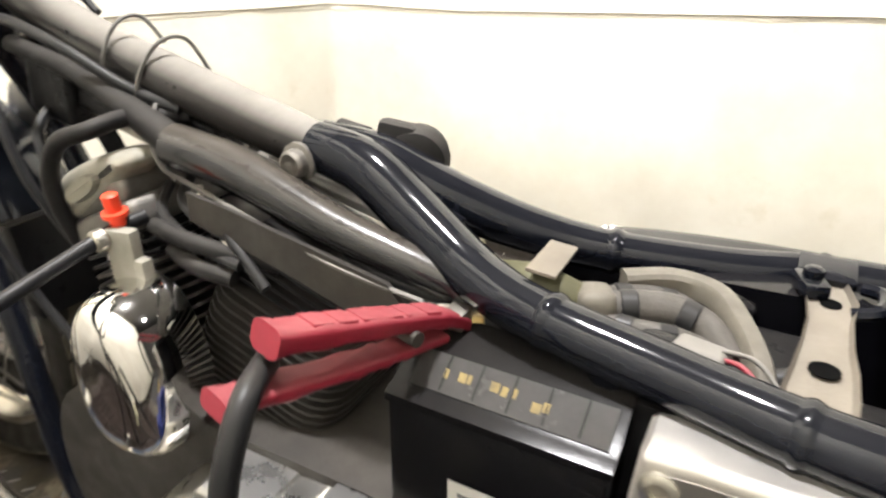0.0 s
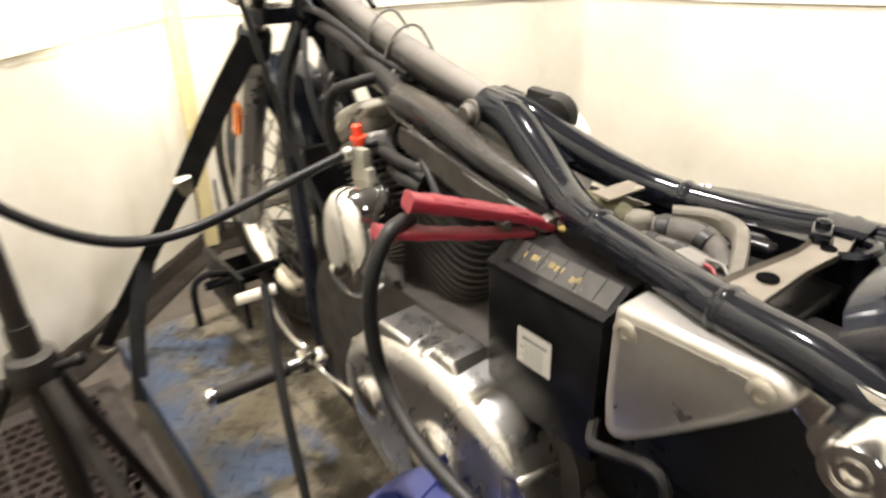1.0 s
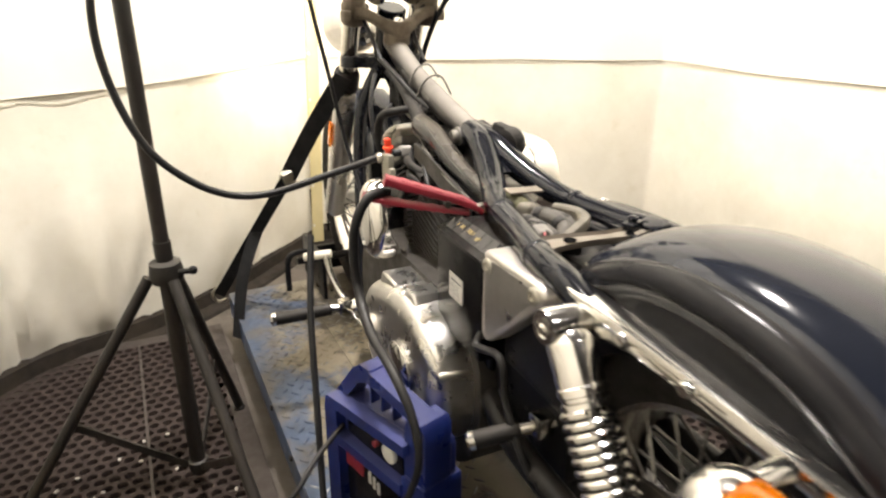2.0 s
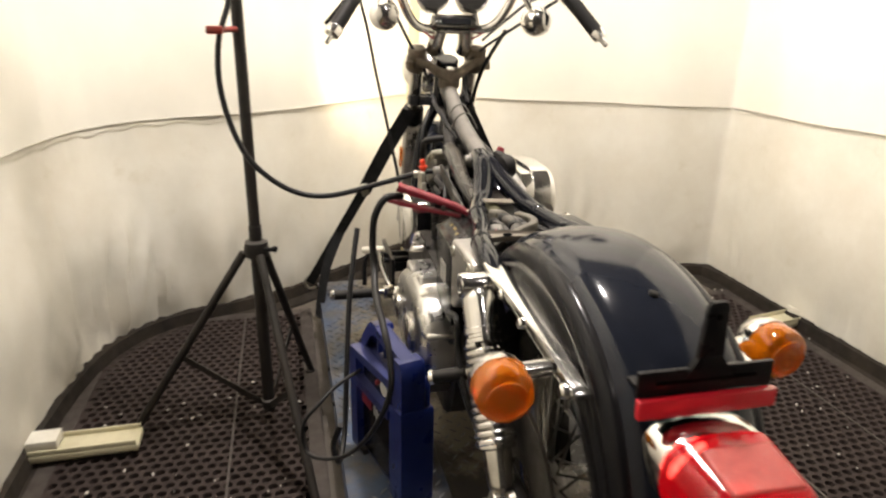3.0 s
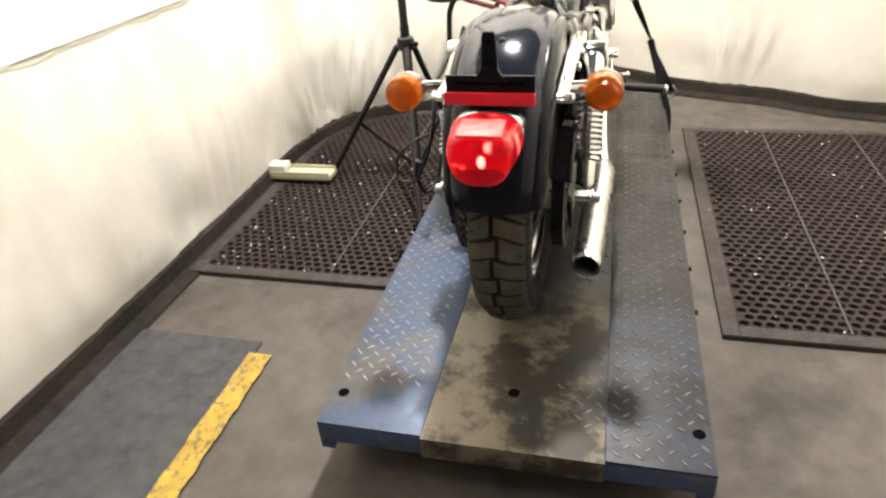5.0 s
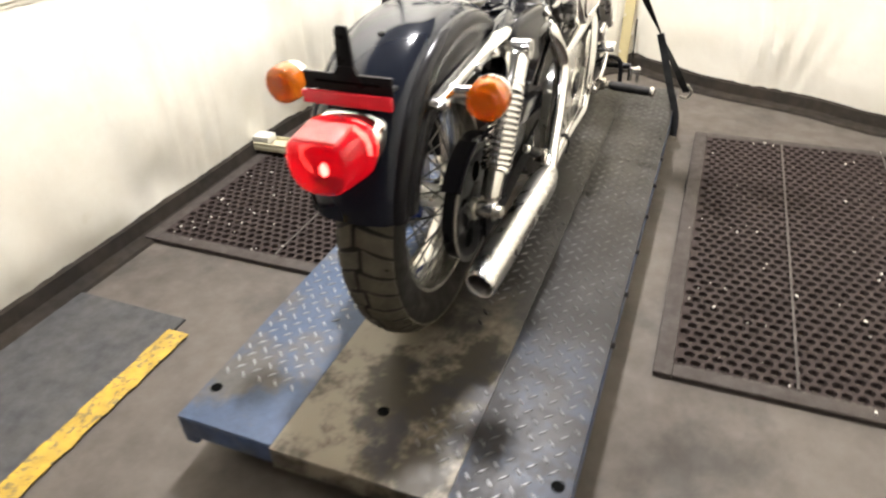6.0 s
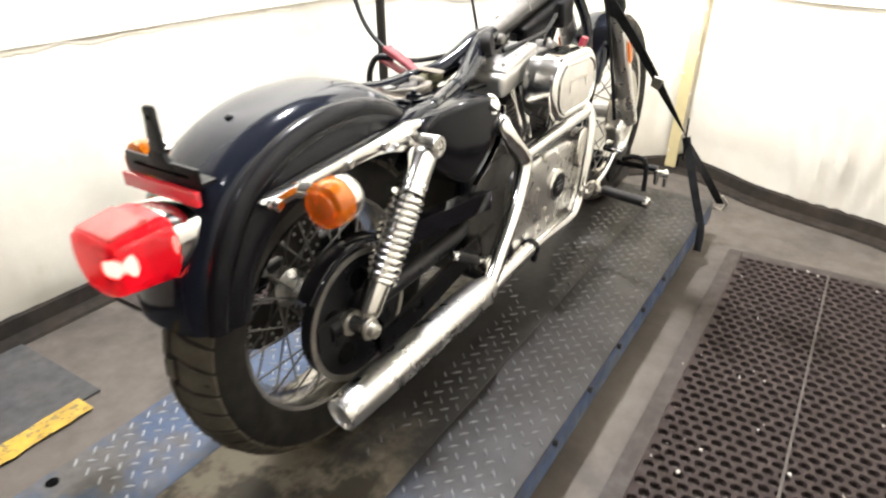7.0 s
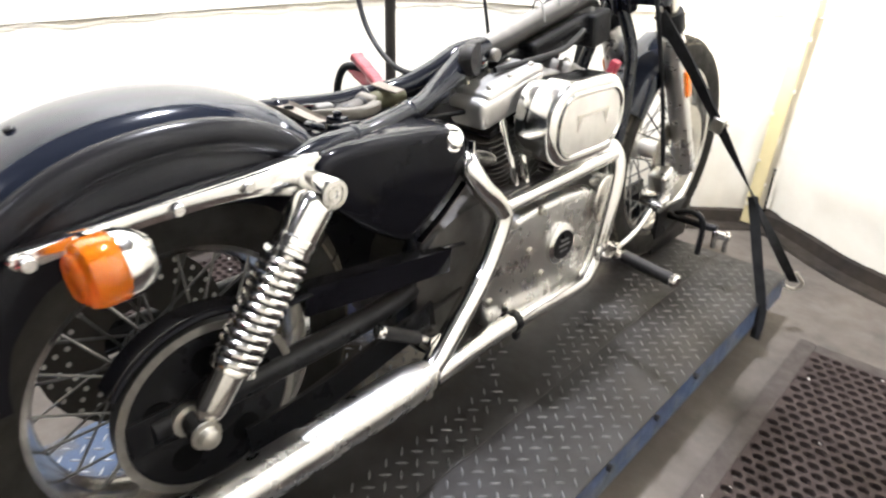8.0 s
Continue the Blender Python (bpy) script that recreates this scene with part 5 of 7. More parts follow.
# gearbox and sprocket cover behind it
bm = B()
prism(bm, soften([(0.42, 0.36), (0.43, 0.55), (0.50, 0.585), (0.585, 0.55), (0.585, 0.34), (0.50, 0.30)], 2), "x", 0.07, 0.112, 0.010, 3)
part("sprocket_cover", bm, SATIN_BLACK, bike, "black sprocket cover")
# pushrod tubes
for a, b in (((0.100, 0.735, 0.545), (0.078, 0.685, 0.735)), ((0.100, 0.765, 0.545), (0.082, 0.725, 0.735)), ((0.100, 0.855, 0.545), (0.082, 0.895, 0.735)),
             ((0.100, 0.885, 0.545), (0.078, 0.935, 0.735))):
    bm = B()
    rod(bm, a, b, 0.0105, 12)
    lathe(bm, [(0.015, 0), (0.015, 0.012), (0.011, 0.014)], a, Vector(b) - Vector(a), 12)
    part("pushrod_tube", bm, CHROME, bike)

# horn cover on the left
bm = B()
outline = soften([(0.768, 0.625), (0.772, 0.690), (0.792, 0.734), (0.825, 0.746), (0.860, 0.734), (0.882, 0.690), (0.884, 0.625), (0.864, 0.584), (0.826, 0.574), (0.786, 0.584)], 2)
prism(bm, outline, "x", -0.105, -0.178, 0.046, 8)
horn = part("horn_cover", bm, CLEAN_CHROME, bike, "chrome teardrop horn cover")
bm = B()
rbox(bm, (-0.118, 0.840, 0.760), (0.013, 0.028, 0.050), 0.003, (0, 0, 10))
rbox(bm, (-0.116, 0.828, 0.735), (0.012, 0.024, 0.05), 0.003)
bracket = part("horn_bracket", bm, CHALK, horn, "dusty bracket above the horn")
bm = B()
lump = soften([(0.998, 0.760), (0.985, 0.792), (0.935, 0.818), (0.900, 0.830), (0.878, 0.832), (0.872, 0.820), (0.895, 0.800), (0.930, 0.772), (0.972, 0.744)], 2)
prism(bm, lump, "x", -0.042, -0.082, 0.012, 3, 0.94)
prism(bm, soften([(0.965, 0.785), (0.915, 0.815), (0.905, 0.800), (0.955, 0.768)], 2), "x", -0.078, -0.090, 0.006, 2)
rbox(bm, (-0.040, 0.880, 0.836), (0.012, 0.075, 0.007), 0.002, (22, 0, 14))
part("ignition_coil", bm, CHALK, bike, "chalky pale coil housing")
bm = B()
lathe(bm, [(0.007, 0), (0.007, 0.008), (0.011, 0.009), (0.011, 0.013), (0.007, 0.014), (0.007, 0.028), (0.004, 0.030)], (-0.112, 0.850, 0.784), (-0.1, 0, 1), 12)
part("vacuum_plug", bm, ORANGE_CAP, bike, "bright orange-red rubber plug")

# carburettor and air cleaner
bm = B()
rod(bm, (0.03, 0.82, 0.735), (0.11, 0.82, 0.735), 0.030, 18, 0.004)
rbox(bm, (0.07, 0.82, 0.70), (0.06, 0.06, 0.06), 0.01)
rbox(bm, (0.065, 0.82, 0.79), (0.06, 0.065, 0.03), 0.012)
tube(bm, [(0.04, 0.70, 0.735), (0.03, 0.78, 0.735), (0.03, 0.86, 0.735), (0.04, 0.93, 0.735)], 0.022, 12)
part("carburettor", bm, CAST, bike, "dusty alloy carburettor")
bm = B()
prism(bm, rounded(0.820, 0.728, 0.250, 0.150, 0.060, 6), "x", 0.104, 0.141, 0.004)
air = part("air_cleaner", bm, CHROME, bike, "oval chrome air cleaner")
bm = B()
prism(bm, rounded(0.820, 0.728, 0.262, 0.162, 0.076, 8), "x", 0.134, 0.190, 0.016, 4)
cover = part("cover", bm, CHROME, air)
bm = B()
prism(bm, rounded(0.820, 0.728, 0.200, 0.104, 0.044, 8), "x", 0.1885, 0.1925, 0.002)
insert = part("insert", bm, BRUSHED, air)
bm = B()
ring = rounded(0.820, 0.728, 0.214, 0.116, 0.050, 8)
tube(bm, [(0.1910, u, w) for u, w in ring] + [(0.1910, *ring[0])], 0.004, 6, 1)
part("insert_rim", bm, CHROME, air)
bm = B()
rbox(bm, (0.1935, 0.820, 0.745), (0.002, 0.110, 0.008), 0.001)
for s in (-1, 1):
    prism(bm, [(0.820 + s * 0.052, 0.742), (0.820 + s * 0.036, 0.742), (0.820 + s * 0.050, 0.716)], "x", 0.1926, 0.1946)
part("badge", bm, WORN_CHROME, air, "engraved winged badge")

# ---------------------------------------------------------------- exhaust
bm = B()
tube(bm, [(0.085, 0.640, 0.665), (0.118, 0.555, 0.697), (0.145, 0.522, 0.695), (0.158, 0.545, 0.655), (0.162, 0.588, 0.610), (0.165, 0.595, 0.575), (0.172, 0.540, 0.490), (0.182, 0.450, 0.410),
          (0.190, 0.405, 0.382), (0.196, 0.370, 0.370)], 0.0205, 18)
ex = part("exhaust_pipe", bm, CHROME, bike, "chrome rear exhaust pipe")
bm = B()
tube(bm, [(0.08, 0.965, 0.645), (0.125, 1.005, 0.632), (0.148, 1.020, 0.600), (0.156, 1.015, 0.550), (0.159, 0.995, 0.470), (0.159, 0.975, 0.390), (0.159, 0.935, 0.335), (0.159, 0.875, 0.325),
          (0.162, 0.700, 0.335), (0.174, 0.500, 0.342), (0.187, 0.400, 0.346)], 0.0205, 18)
part("exhaust_pipe", bm, CHROME, bike, "chrome front exhaust pipe")
bm = B()
tube(bm, [(0.160, 0.585, 0.600), (0.155, 0.70, 0.604), (0.150, 0.90, 0.610), (0.145, 1.01, 0.610)], 0.0175, 14)
part("crossover_pipe", bm, CHROME, bike)
bm = B()
tip, start = V(0.181, -0.094, 0.350), V(0.196, 0.392, 0.372)
d = start - tip
n = d.length
axis = d.normalized()
across, upward = V(0, 0, 1).cross(axis).normalized() * -1, V(0, 0, 1)
upward = (upward - axis * upward.dot(axis)).normalized()
if across.x < 0:
    across = -across
rings = []
for r, h, slant in ((0.025, 0.09, 0.0), (0.028, 0.004, 1.0), (0.0305, 0.0, 1.0), (0.033, 0.003, 1.0), (0.0345, 0.03, 0.8), (0.0355, 0.12, 0.0), (0.0355, n - 0.075, 0.0), (0.033, n - 0.045, 0.0), (0.026, n - 0.018, 0.0), (0.022, n, 0.0)):
    ring = []
    for k in range(28):
        c, q = math.cos(2 * math.pi * k / 28), math.sin(2 * math.pi * k / 28)
        ring.append(tip + axis * (h - slant * (0.004 * c + 0.003 * q)) + across * (r * c) + upward * (r * q))
    rings.append(ring)
section_sweep(bm, None, rings)
muffler = part("muffler", bm, MUFFLER_STEEL, bike, "chrome slash-cut muffler")
bm = B()
lathe(bm, [(0.0265, 0.045), (0.0265, 0.047)], tip, d, 24)
part("bore", bm, HOLE, muffler)
for q, r in ((V(0.195, 0.372, 0.368), 0.027), (V(0.164, 0.66, 0.337), 0.0235)):
    bm = B()
    lathe(bm, [(r - 0.003, -0.010), (r, -0.008), (r, 0.008), (r - 0.003, 0.010)], q, d if q.y < 0.5 else (0, 1, 0), 20)
    rbox(bm, q + V(0.012, 0, -0.026), (0.012, 0.016, 0.018), 0.003)
    part("clamp", bm, SATIN_BLACK if q.y > 0.5 else ZINC, bike, "exhaust clamp")

# ---------------------------------------------------------------- foot controls
def peg(a, b, r=0.0145):
    a, b = Vector(a), Vector(b)
    bm = B()
    d = b - a
    n = d.length
    lathe(bm, [(r * 0.8, 0), (r, 0.004)] + [(r * (1.0 if k % 2 else 0.93), 0.01 + k * (n - 0.025) / 14) for k in range(15)] + [(r, n - 0.012), (r * 0.9, n - 0.008)], a, d, 16)
    ob = part("foot_peg", bm, RUBBER, bike, "ribbed rubber foot peg with a chrome end")
    bm = B()
    lathe(bm, [(r * 1.02, n - 0.010), (r * 1.05, n - 0.002), (r * 0.7, n + 0.002)], a, d, 16)
    part("end_cap", bm, CHROME, ob)
    bm = B()
    rod(bm, a - d.normalized() * 0.05, a, 0.010, 10)
    rbox(bm, a - d.normalized() * 0.03, (0.03, 0.026, 0.034), 0.005)
    part("mount", bm, WORN_CHROME, ob)
    return ob


peg((-0.220, 0.952, 0.412), (-0.351, 0.967, 0.405))
peg((0.240, 0.947, 0.414), (0.379, 0.916, 0.416))
peg((-0.130, 0.292, 0.527), (-0.198, 0.318, 0.508), 0.0135)
peg((0.160, 0.395, 0.420), (0.152, 0.310, 0.470), 0.012)
bm = B()
tube(bm, [(-0.165, 0.943, 0.412), (-0.185, 0.985, 0.425), (-0.200, 1.018, 0.47), (-0.204, 1.032, 0.512)], 0.008, 10)
ball(bm, (-0.165, 0.943, 0.412), 0.018)
lever = part("shift_lever", bm, CHROME, bike, "chrome shift lever")
bm = B()
rod(bm, (-0.192, 1.030, 0.513), (-0.253, 1.050, 0.505), 0.010, 12, 0.002)
part("shift_peg", bm, WHITE_PLASTIC, lever, "pale rubber shift peg")
bm = B()
rod(bm, (-0.185, 0.935, 0.41), (-0.19, 0.71, 0.45), 0.004, 8)
part("shift_rod", bm, CHROME, bike)
bm = B()
tube(bm, [(0.186, 0.945, 0.398), (0.188, 1.01, 0.393), (0.188, 1.09, 0.408), (0.185, 1.16, 0.443)], 0.008, 10)
ball(bm, (0.186, 0.955, 0.396), 0.020)
rbox(bm, (0.178, 1.19, 0.460), (0.062, 0.045, 0.012), 0.004, (20, 0, 0))
part("brake_pedal", bm, CHROME, bike, "chrome brake pedal")
bm = B()
tube(bm, [(-0.128, 0.415, 0.618), (-0.143, 0.405, 0.603), (-0.143, 0.383, 0.607), (-0.143, 0.346, 0.620), (-0.143, 0.325, 0.610), (-0.142, 0.317, 0.564), (-0.140, 0.275, 0.505), (-0.13, 0.24, 0.46)], 0.006, 8)
part("brake_hose", bm, CABLE, bike)
bm = B()
tube(bm, [(-0.125, 0.72, 0.27), (-0.16, 0.62, 0.225), (-0.20, 0.50, 0.20), (-0.22, 0.46, 0.19)], 0.010, 10)
part("kickstand", bm, SATIN_BLACK, bike, "black folded kickstand")

# ---------------------------------------------------------------- front end
rake = (FX - V(0.012, 1.215, 1.0)).normalized()
for s in (-1, 1):
    bm = B()
    top = V(0.012 + s * 0.080, 1.180, 1.060)
    bottom = V(FX.x + s * 0.088, FX.y - 0.02, FX.z)
    d = bottom - top
    n = d.length
    lathe(bm, [(0.022, -0.01), (0.026, 0.0), (0.026, 0.02), (0.0205, 0.022), (0.0205, n * 0.42)], top, d, 20)
    leg = part("fork_leg", bm, WORN_CHROME, bike, "chrome fork leg")
    bm = B()
    lathe(bm, [(0.026, n * 0.40), (0.028, n * 0.41), (0.028, n - 0.06), (0.030, n - 0.04), (0.030, n + 0.03), (0.018, n + 0.035)], top, d, 20)
    part("slider", bm, ALLOY, leg, "satin alloy fork slider")
    bm = B()
    lathe(bm, [(0.029, n * 0.30), (0.032, n * 0.31), (0.032, n * 0.37), (0.029, n * 0.38)], top, d, 20)
    part("clamp_ring", bm, SATIN_BLACK, leg)
    bm = B()
    q = top + d * 0.60 + V(s * 0.032, 0, 0)
    rbox(bm, q, (0.006, 0.022, 0.072), 0.003, (math.degrees(math.atan2(-d.y, -d.z)) * -1, 0, 0))
    part("side_reflector", bm, AMBER, leg, "narrow amber reflector")
# upper clamp: two split sleeves and a sagging web that meets a boss over the neck
bm = B()
for e in (-1, 1):
    lathe(bm, [(0.0225, -0.036), (0.0265, -0.032), (0.0265, -0.006), (0.0285, -0.003), (0.0285, 0.006), (0.0255, 0.010), (0.0255, 0.030), (0.021, 0.034)], (0.012 + e * 0.088, 1.158, 1.038), (0, -0.33, 1), 20)
    rbox(bm, (0.012 + e * 0.112, 1.140, 1.022), (0.018, 0.030, 0.024), 0.005, (0, 0, 0), 3)
web = curve_points([V(-0.082, 1.146, 1.030), V(-0.052, 1.134, 1.024), V(-0.020, 1.118, 1.004), V(0.012, 1.108, 0.992), V(0.044, 1.118, 1.004), V(0.076, 1.134, 1.024), V(0.106, 1.146, 1.030)], 5)
rings = []
for i, p in enumerate(web):
    thick = 0.013 + 0.006 * math.exp(-((p.x - 0.012) / 0.03) ** 2)
    rings.append([p + V(0, u * 0.022, w * thick) for u, w in rounded(0, 0, 2, 2, 0.6, 3)])
section_sweep(bm, None, rings)
lathe(bm, [(0.022, -0.030), (0.030, -0.024), (0.031, 0.012), (0.026, 0.020), (0.016, 0.021)], (0.012, 1.120, 0.988), (0, -0.2, 1), 20)
part("fork_clamp", bm, RUSTY, bike, "dirty brown upper fork clamp", 50)
bm = B()
lathe(bm, [(0.0135, 0.0), (0.0135, 0.005), (0.010, 0.010), (0.0, 0.012)], (0.012, 1.112, 1.008), (0, -0.35, 1), 18)
part("stem_nut", bm, CHROME, bike, "chrome stem nut")
bm = B()
prism(bm, soften([(-0.088, 1.265), (-0.092, 1.205), (-0.045, 1.195), (0.012, 1.170), (0.065, 1.195), (0.116, 1.205), (0.112, 1.265), (0.012, 1.285)], 2), "z", 0.902, 0.928, 0.005)
part("fork_clamp", bm, TUBE_BLACK, bike, "black lower fork clamp")

# front fender, headlight, caliper
bm = B()
grid = []
for k in range(22):
    a = radians(150 - k * 2.1)
    out = V(0, math.cos(a), math.sin(a))
    grid.append([bm.verts.new(FX + out * (0.350 - q) + V(u, 0, 0)) for u, q in ((-0.062, 0.06), (-0.062, 0.02), (-0.045, 0.003), (0, -0.004), (0.045, 0.003), (0.062, 0.02), (0.062, 0.06))])
for a, b in zip(grid, grid[1:]):
    for k in range(6):
        bm.faces.new((a[k], b[k], b[k + 1], a[k + 1]))
bmesh.ops.recalc_face_normals(bm, faces=bm.faces)
bmesh.ops.solidify(bm, geom=bm.faces[:], thickness=0.003)
part("front_fender", bm, FENDER_BLACK, bike, "deep black front fender", 50)
bm = B()
lathe(bm, [(0.012, -0.12), (0.045, -0.105), (0.068, -0.07), (0.078, -0.02), (0.082, 0.0), (0.078, 0.006)], (0.012, 1.46, 0.985), (0, 1, -0.05), 28)
head = part("headlight", bm, CHROME, bike, "chrome headlight shell, lit")
bm = B()
lathe(bm, [(0.076, 0.002), (0.06, 0.012), (0.0, 0.018)], (0.012, 1.46, 0.985), (0, 1, -0.05), 28)
part("lens", bm, material("lit_headlight_glass", (1, 0.95, 0.85), 0.2, var=0, bump=0, emit=(1.0, 0.85, 0.6), emit_strength=10), head)
bm = B()
tube(bm, [(0.012, 1.25, 1.05), (0.012, 1.34, 1.07), (0.012, 1.40, 1.03)], 0.012, 10)
part("headlight_bracket", bm, CHROME, bike)
bm = B()
rbox(bm, (0.118, 1.355, 0.44), (0.05, 0.062, 0.098), 0.012, (20, 0, 0), 3)
caliper = part("brake_caliper", bm, ALLOY, bike, "ribbed alloy brake caliper")
for k in range(4):
    bm = B()
    rbox(bm, (0.1445, 1.342 + k * 0.004, 0.41 + k * 0.02), (0.006, 0.046, 0.007), 0.002, (20, 0, 0))
    part("rib", bm, ALLOY, caliper)
bm = B()
tube(bm, [(0.112, 1.36, 0.49), (0.10, 1.30, 0.70), (0.10, 1.22, 0.86), (0.11, 1.14, 1.0), (0.16, 1.08, 1.12)], 0.006, 8)
part("brake_hose", bm, CABLE, bike)
# regulator between the down tubes
bm = B()
rbox(bm, (0.01, 1.175, 0.62), (0.11, 0.03, 0.13), 0.006, (-8, 0, 0))
regulator = part("regulator", bm, SATIN_BLACK, bike)
for k in range(8):
    bm = B()
    rbox(bm, (-0.035 + k * 0.013, 1.20, 0.62), (0.004, 0.03, 0.12), 0.001, (-8, 0, 0))
    part("fin", bm, SATIN_BLACK, regulator)

# handlebar with grips, levers, mirrors, lamps
bm = B()
half = [(0.0, 1.100, 1.120), (0.055, 1.100, 1.120), (0.105, 1.085, 1.130), (0.140, 1.065, 1.175), (0.165, 1.045, 1.235), (0.200, 1.015, 1.270), (0.250, 0.975, 1.235), (0.300, 0.930, 1.165), (0.345, 0.890, 1.108)]
OX = 0.015
tube(bm, [(OX - x, y, z) for x, y, z in reversed(half[1:])] + [(OX + x, y, z) for x, y, z in half], 0.0125, 14)
bar = part("handlebar", bm, CHROME, bike, "chrome pull-back handlebar")
for s in (-1, 1):
    a, b = V(OX + s * 0.262, 0.966, 1.222), V(OX + s * 0.340, 0.895, 1.113)
    d = b - a
    n = d.length
    bm = B()
    lathe(bm, [(0.017, 0), (0.019, 0.005)] + [(0.0175 if k % 2 else 0.0185, 0.01 + k * (n - 0.03) / 16) for k in range(17)] + [(0.0185, n - 0.016)], a, d, 18)
    part("grip", bm, RUBBER, bar, "black ribbed rubber grip")
    bm = B()
    lathe(bm, [(0.019, n - 0.016), (0.020, n - 0.008), (0.018, n + 0.006), (0.008, n + 0.008), (0.007, n + 0.030), (0.005, n + 0.032)], a, d, 18)
    part("grip_end", bm, CHROME, bar)
    bm = B()
    rbox(bm, a - d.normalized() * 0.03, (0.052, 0.045, 0.06), 0.012, (35, s * -20, 0))
    rbox(bm, a - d.normalized() * 0.03 + V(0, 0.035, 0.01), (0.035, 0.05, 0.035), 0.010)
    part("switch_housing", bm, PLASTIC, bar)
    bm = B()
    ribbon(bm, [a - d.normalized() * 0.02 + V(0, 0.05, 0.0), a + d * 0.35 + V(s * 0.01, 0.065, 0.0), a + d * 0.95 + V(s * 0.015, 0.07, 0.01)], 0.016, 0.007, (0, 0.3, 1), 5)
    part("lever", bm, CHROME, bar)
    # mirrors
    bm = B()
    q = a - d.normalized() * 0.03
    tube(bm, [q + V(0, 0.02, 0.02), q + V(s * 0.05, 0.03, 0.05), q + V(s * 0.11, 0.02, 0.065), q + V(s * 0.15, 0.01, 0.06)], 0.006, 8)
    stem = part("mirror_stem", bm, CHROME, bar)
    cx, cz = OX + s * 0.405, 1.262
    outline = soften([(cx - 0.062, cz - 0.01), (cx - 0.045, cz - 0.045), (cx + 0.02 * s, cz - 0.055), (cx + 0.055, cz - 0.025), (cx + 0.062, cz + 0.02), (cx, cz + 0.045), (cx - 0.05, cz + 0.035)], 2)
    bm = B()
    prism(bm, outline, "y", 0.992, 0.965, 0.006, 3)
    turn = Matrix.Translation((cx, 0.978, cz)) @ Matrix.Rotation(radians(-26 * s), 4, "Z") @ Matrix.Rotation(radians(-4), 4, "X") @ Matrix.Translation((-cx, -0.978, -cz))
    bmesh.ops.transform(bm, matrix=turn, verts=bm.verts)
    shell = part("mirror", bm, SATIN_BLACK, bar, "black-rimmed mirror")
    bm = B()
    prism(bm, [(cx + (u - cx) * 0.9, cz + (w - cz) * 0.9) for u, w in outline], "y", 0.965, 0.9635)
    bmesh.ops.transform(bm, matrix=turn, verts=bm.verts)
    part("mirror_glass", bm, MIRROR, shell)
    # front lamps, seen from their chrome backs
    bm = B()
    c = V(OX + s * 0.215, 1.03, 1.145) if s > 0 else V(OX - 0.200, 1.03, 1.155)
    lathe(bm, [(0.008, -0.045), (0.026, -0.038), (0.037, -0.018), (0.040, 0.004), (0.039, 0.016)], c, (0, 1, 0), 24)
    lamp = part("turn_signal", bm, CHROME, bar, "chrome front turn signal seen from behind")
    bm = B()
    lathe(bm, [(0.037, 0.014), (0.036, 0.028), (0.022, 0.038), (0.0, 0.040)], c, (0, 1, 0), 24)
    part("lens", bm, AMBER, lamp)
    bm = B()
    rod(bm, c, (OX + s * 0.17, 1.045, 1.225), 0.008, 10)
    part("stalk", bm, CHROME, lamp)
# risers, clamp, instruments
for s in (-1, 1):
    bm = B()
    tube(bm, [(OX + s * 0.042, 1.150, 1.06), (OX + s * 0.042, 1.125, 1.09), (OX + s * 0.036, 1.102, 1.122)], 0.023, 14)
    part("riser", bm, CHROME, bike, "chrome handlebar riser")
bm = B()
rbox(bm, (OX, 1.090, 1.136), (0.134, 0.050, 0.036), 0.014, (-25, 0, 0), 4)
box = part("riser_clamp", bm, DARK_CHROME, bike, "dark chrome riser clamp with warning lamps")
for e in (-1, 1):
    bm = B()
    lathe(bm, [(0.009, 0), (0.009, 0.010), (0.006, 0.013), (0.0, 0.013)], (OX + e * 0.054, 1.078, 1.152), (0, -0.4, 0.9), 12)
    part("bolt", bm, CHROME, box)
bm = B()
rbox(bm, (OX, 1.062, 1.140), (0.080, 0.006, 0.016), 0.002, (-25, 0, 0))
part("warning_lamp", bm, DIAL, box)
for s in (-1, 1):
    c = V(OX - 0.008 + s * 0.054, 1.092, 1.206)
    d = V(0, -0.90, 0.44)
    bm = B()
    lathe(bm, [(0.020, -0.045), (0.036, -0.035), (0.044, -0.012), (0.0475, 0.0), (0.0475, 0.008), (0.044, 0.010), (0.042, 0.006)], c, d, 32)
    gauge = part("gauge", bm, DARK_CHROME, bike, "round chrome instrument with a dark dial")
    bm = B()
    lathe(bm, [(0.0425, 0.0), (0.0425, 0.004), (0, 0.004)], c, d, 32)
    part("dial", bm, DIAL, gauge)
    a = Vector((1, 0, 0))
    b = d.normalized().cross(a) * -1
    bm = B()
    for k in range(13):
        t = radians(-130 + k * 260 / 12)
        w = (a * math.sin(t) + b * math.cos(t))
        q = c + d.normalized() * 0.0045
        rod(bm, q + w * 0.032, q + w * 0.038, 0.0009, 4)
    rod(bm, c + d.normalized() * 0.006, c + d.normalized() * 0.006 + (a * -0.6 - b * 0.8) * 0.028, 0.0012, 5)
    tagged(part("dial_print", bm, LABEL, gauge), kind="stuff")
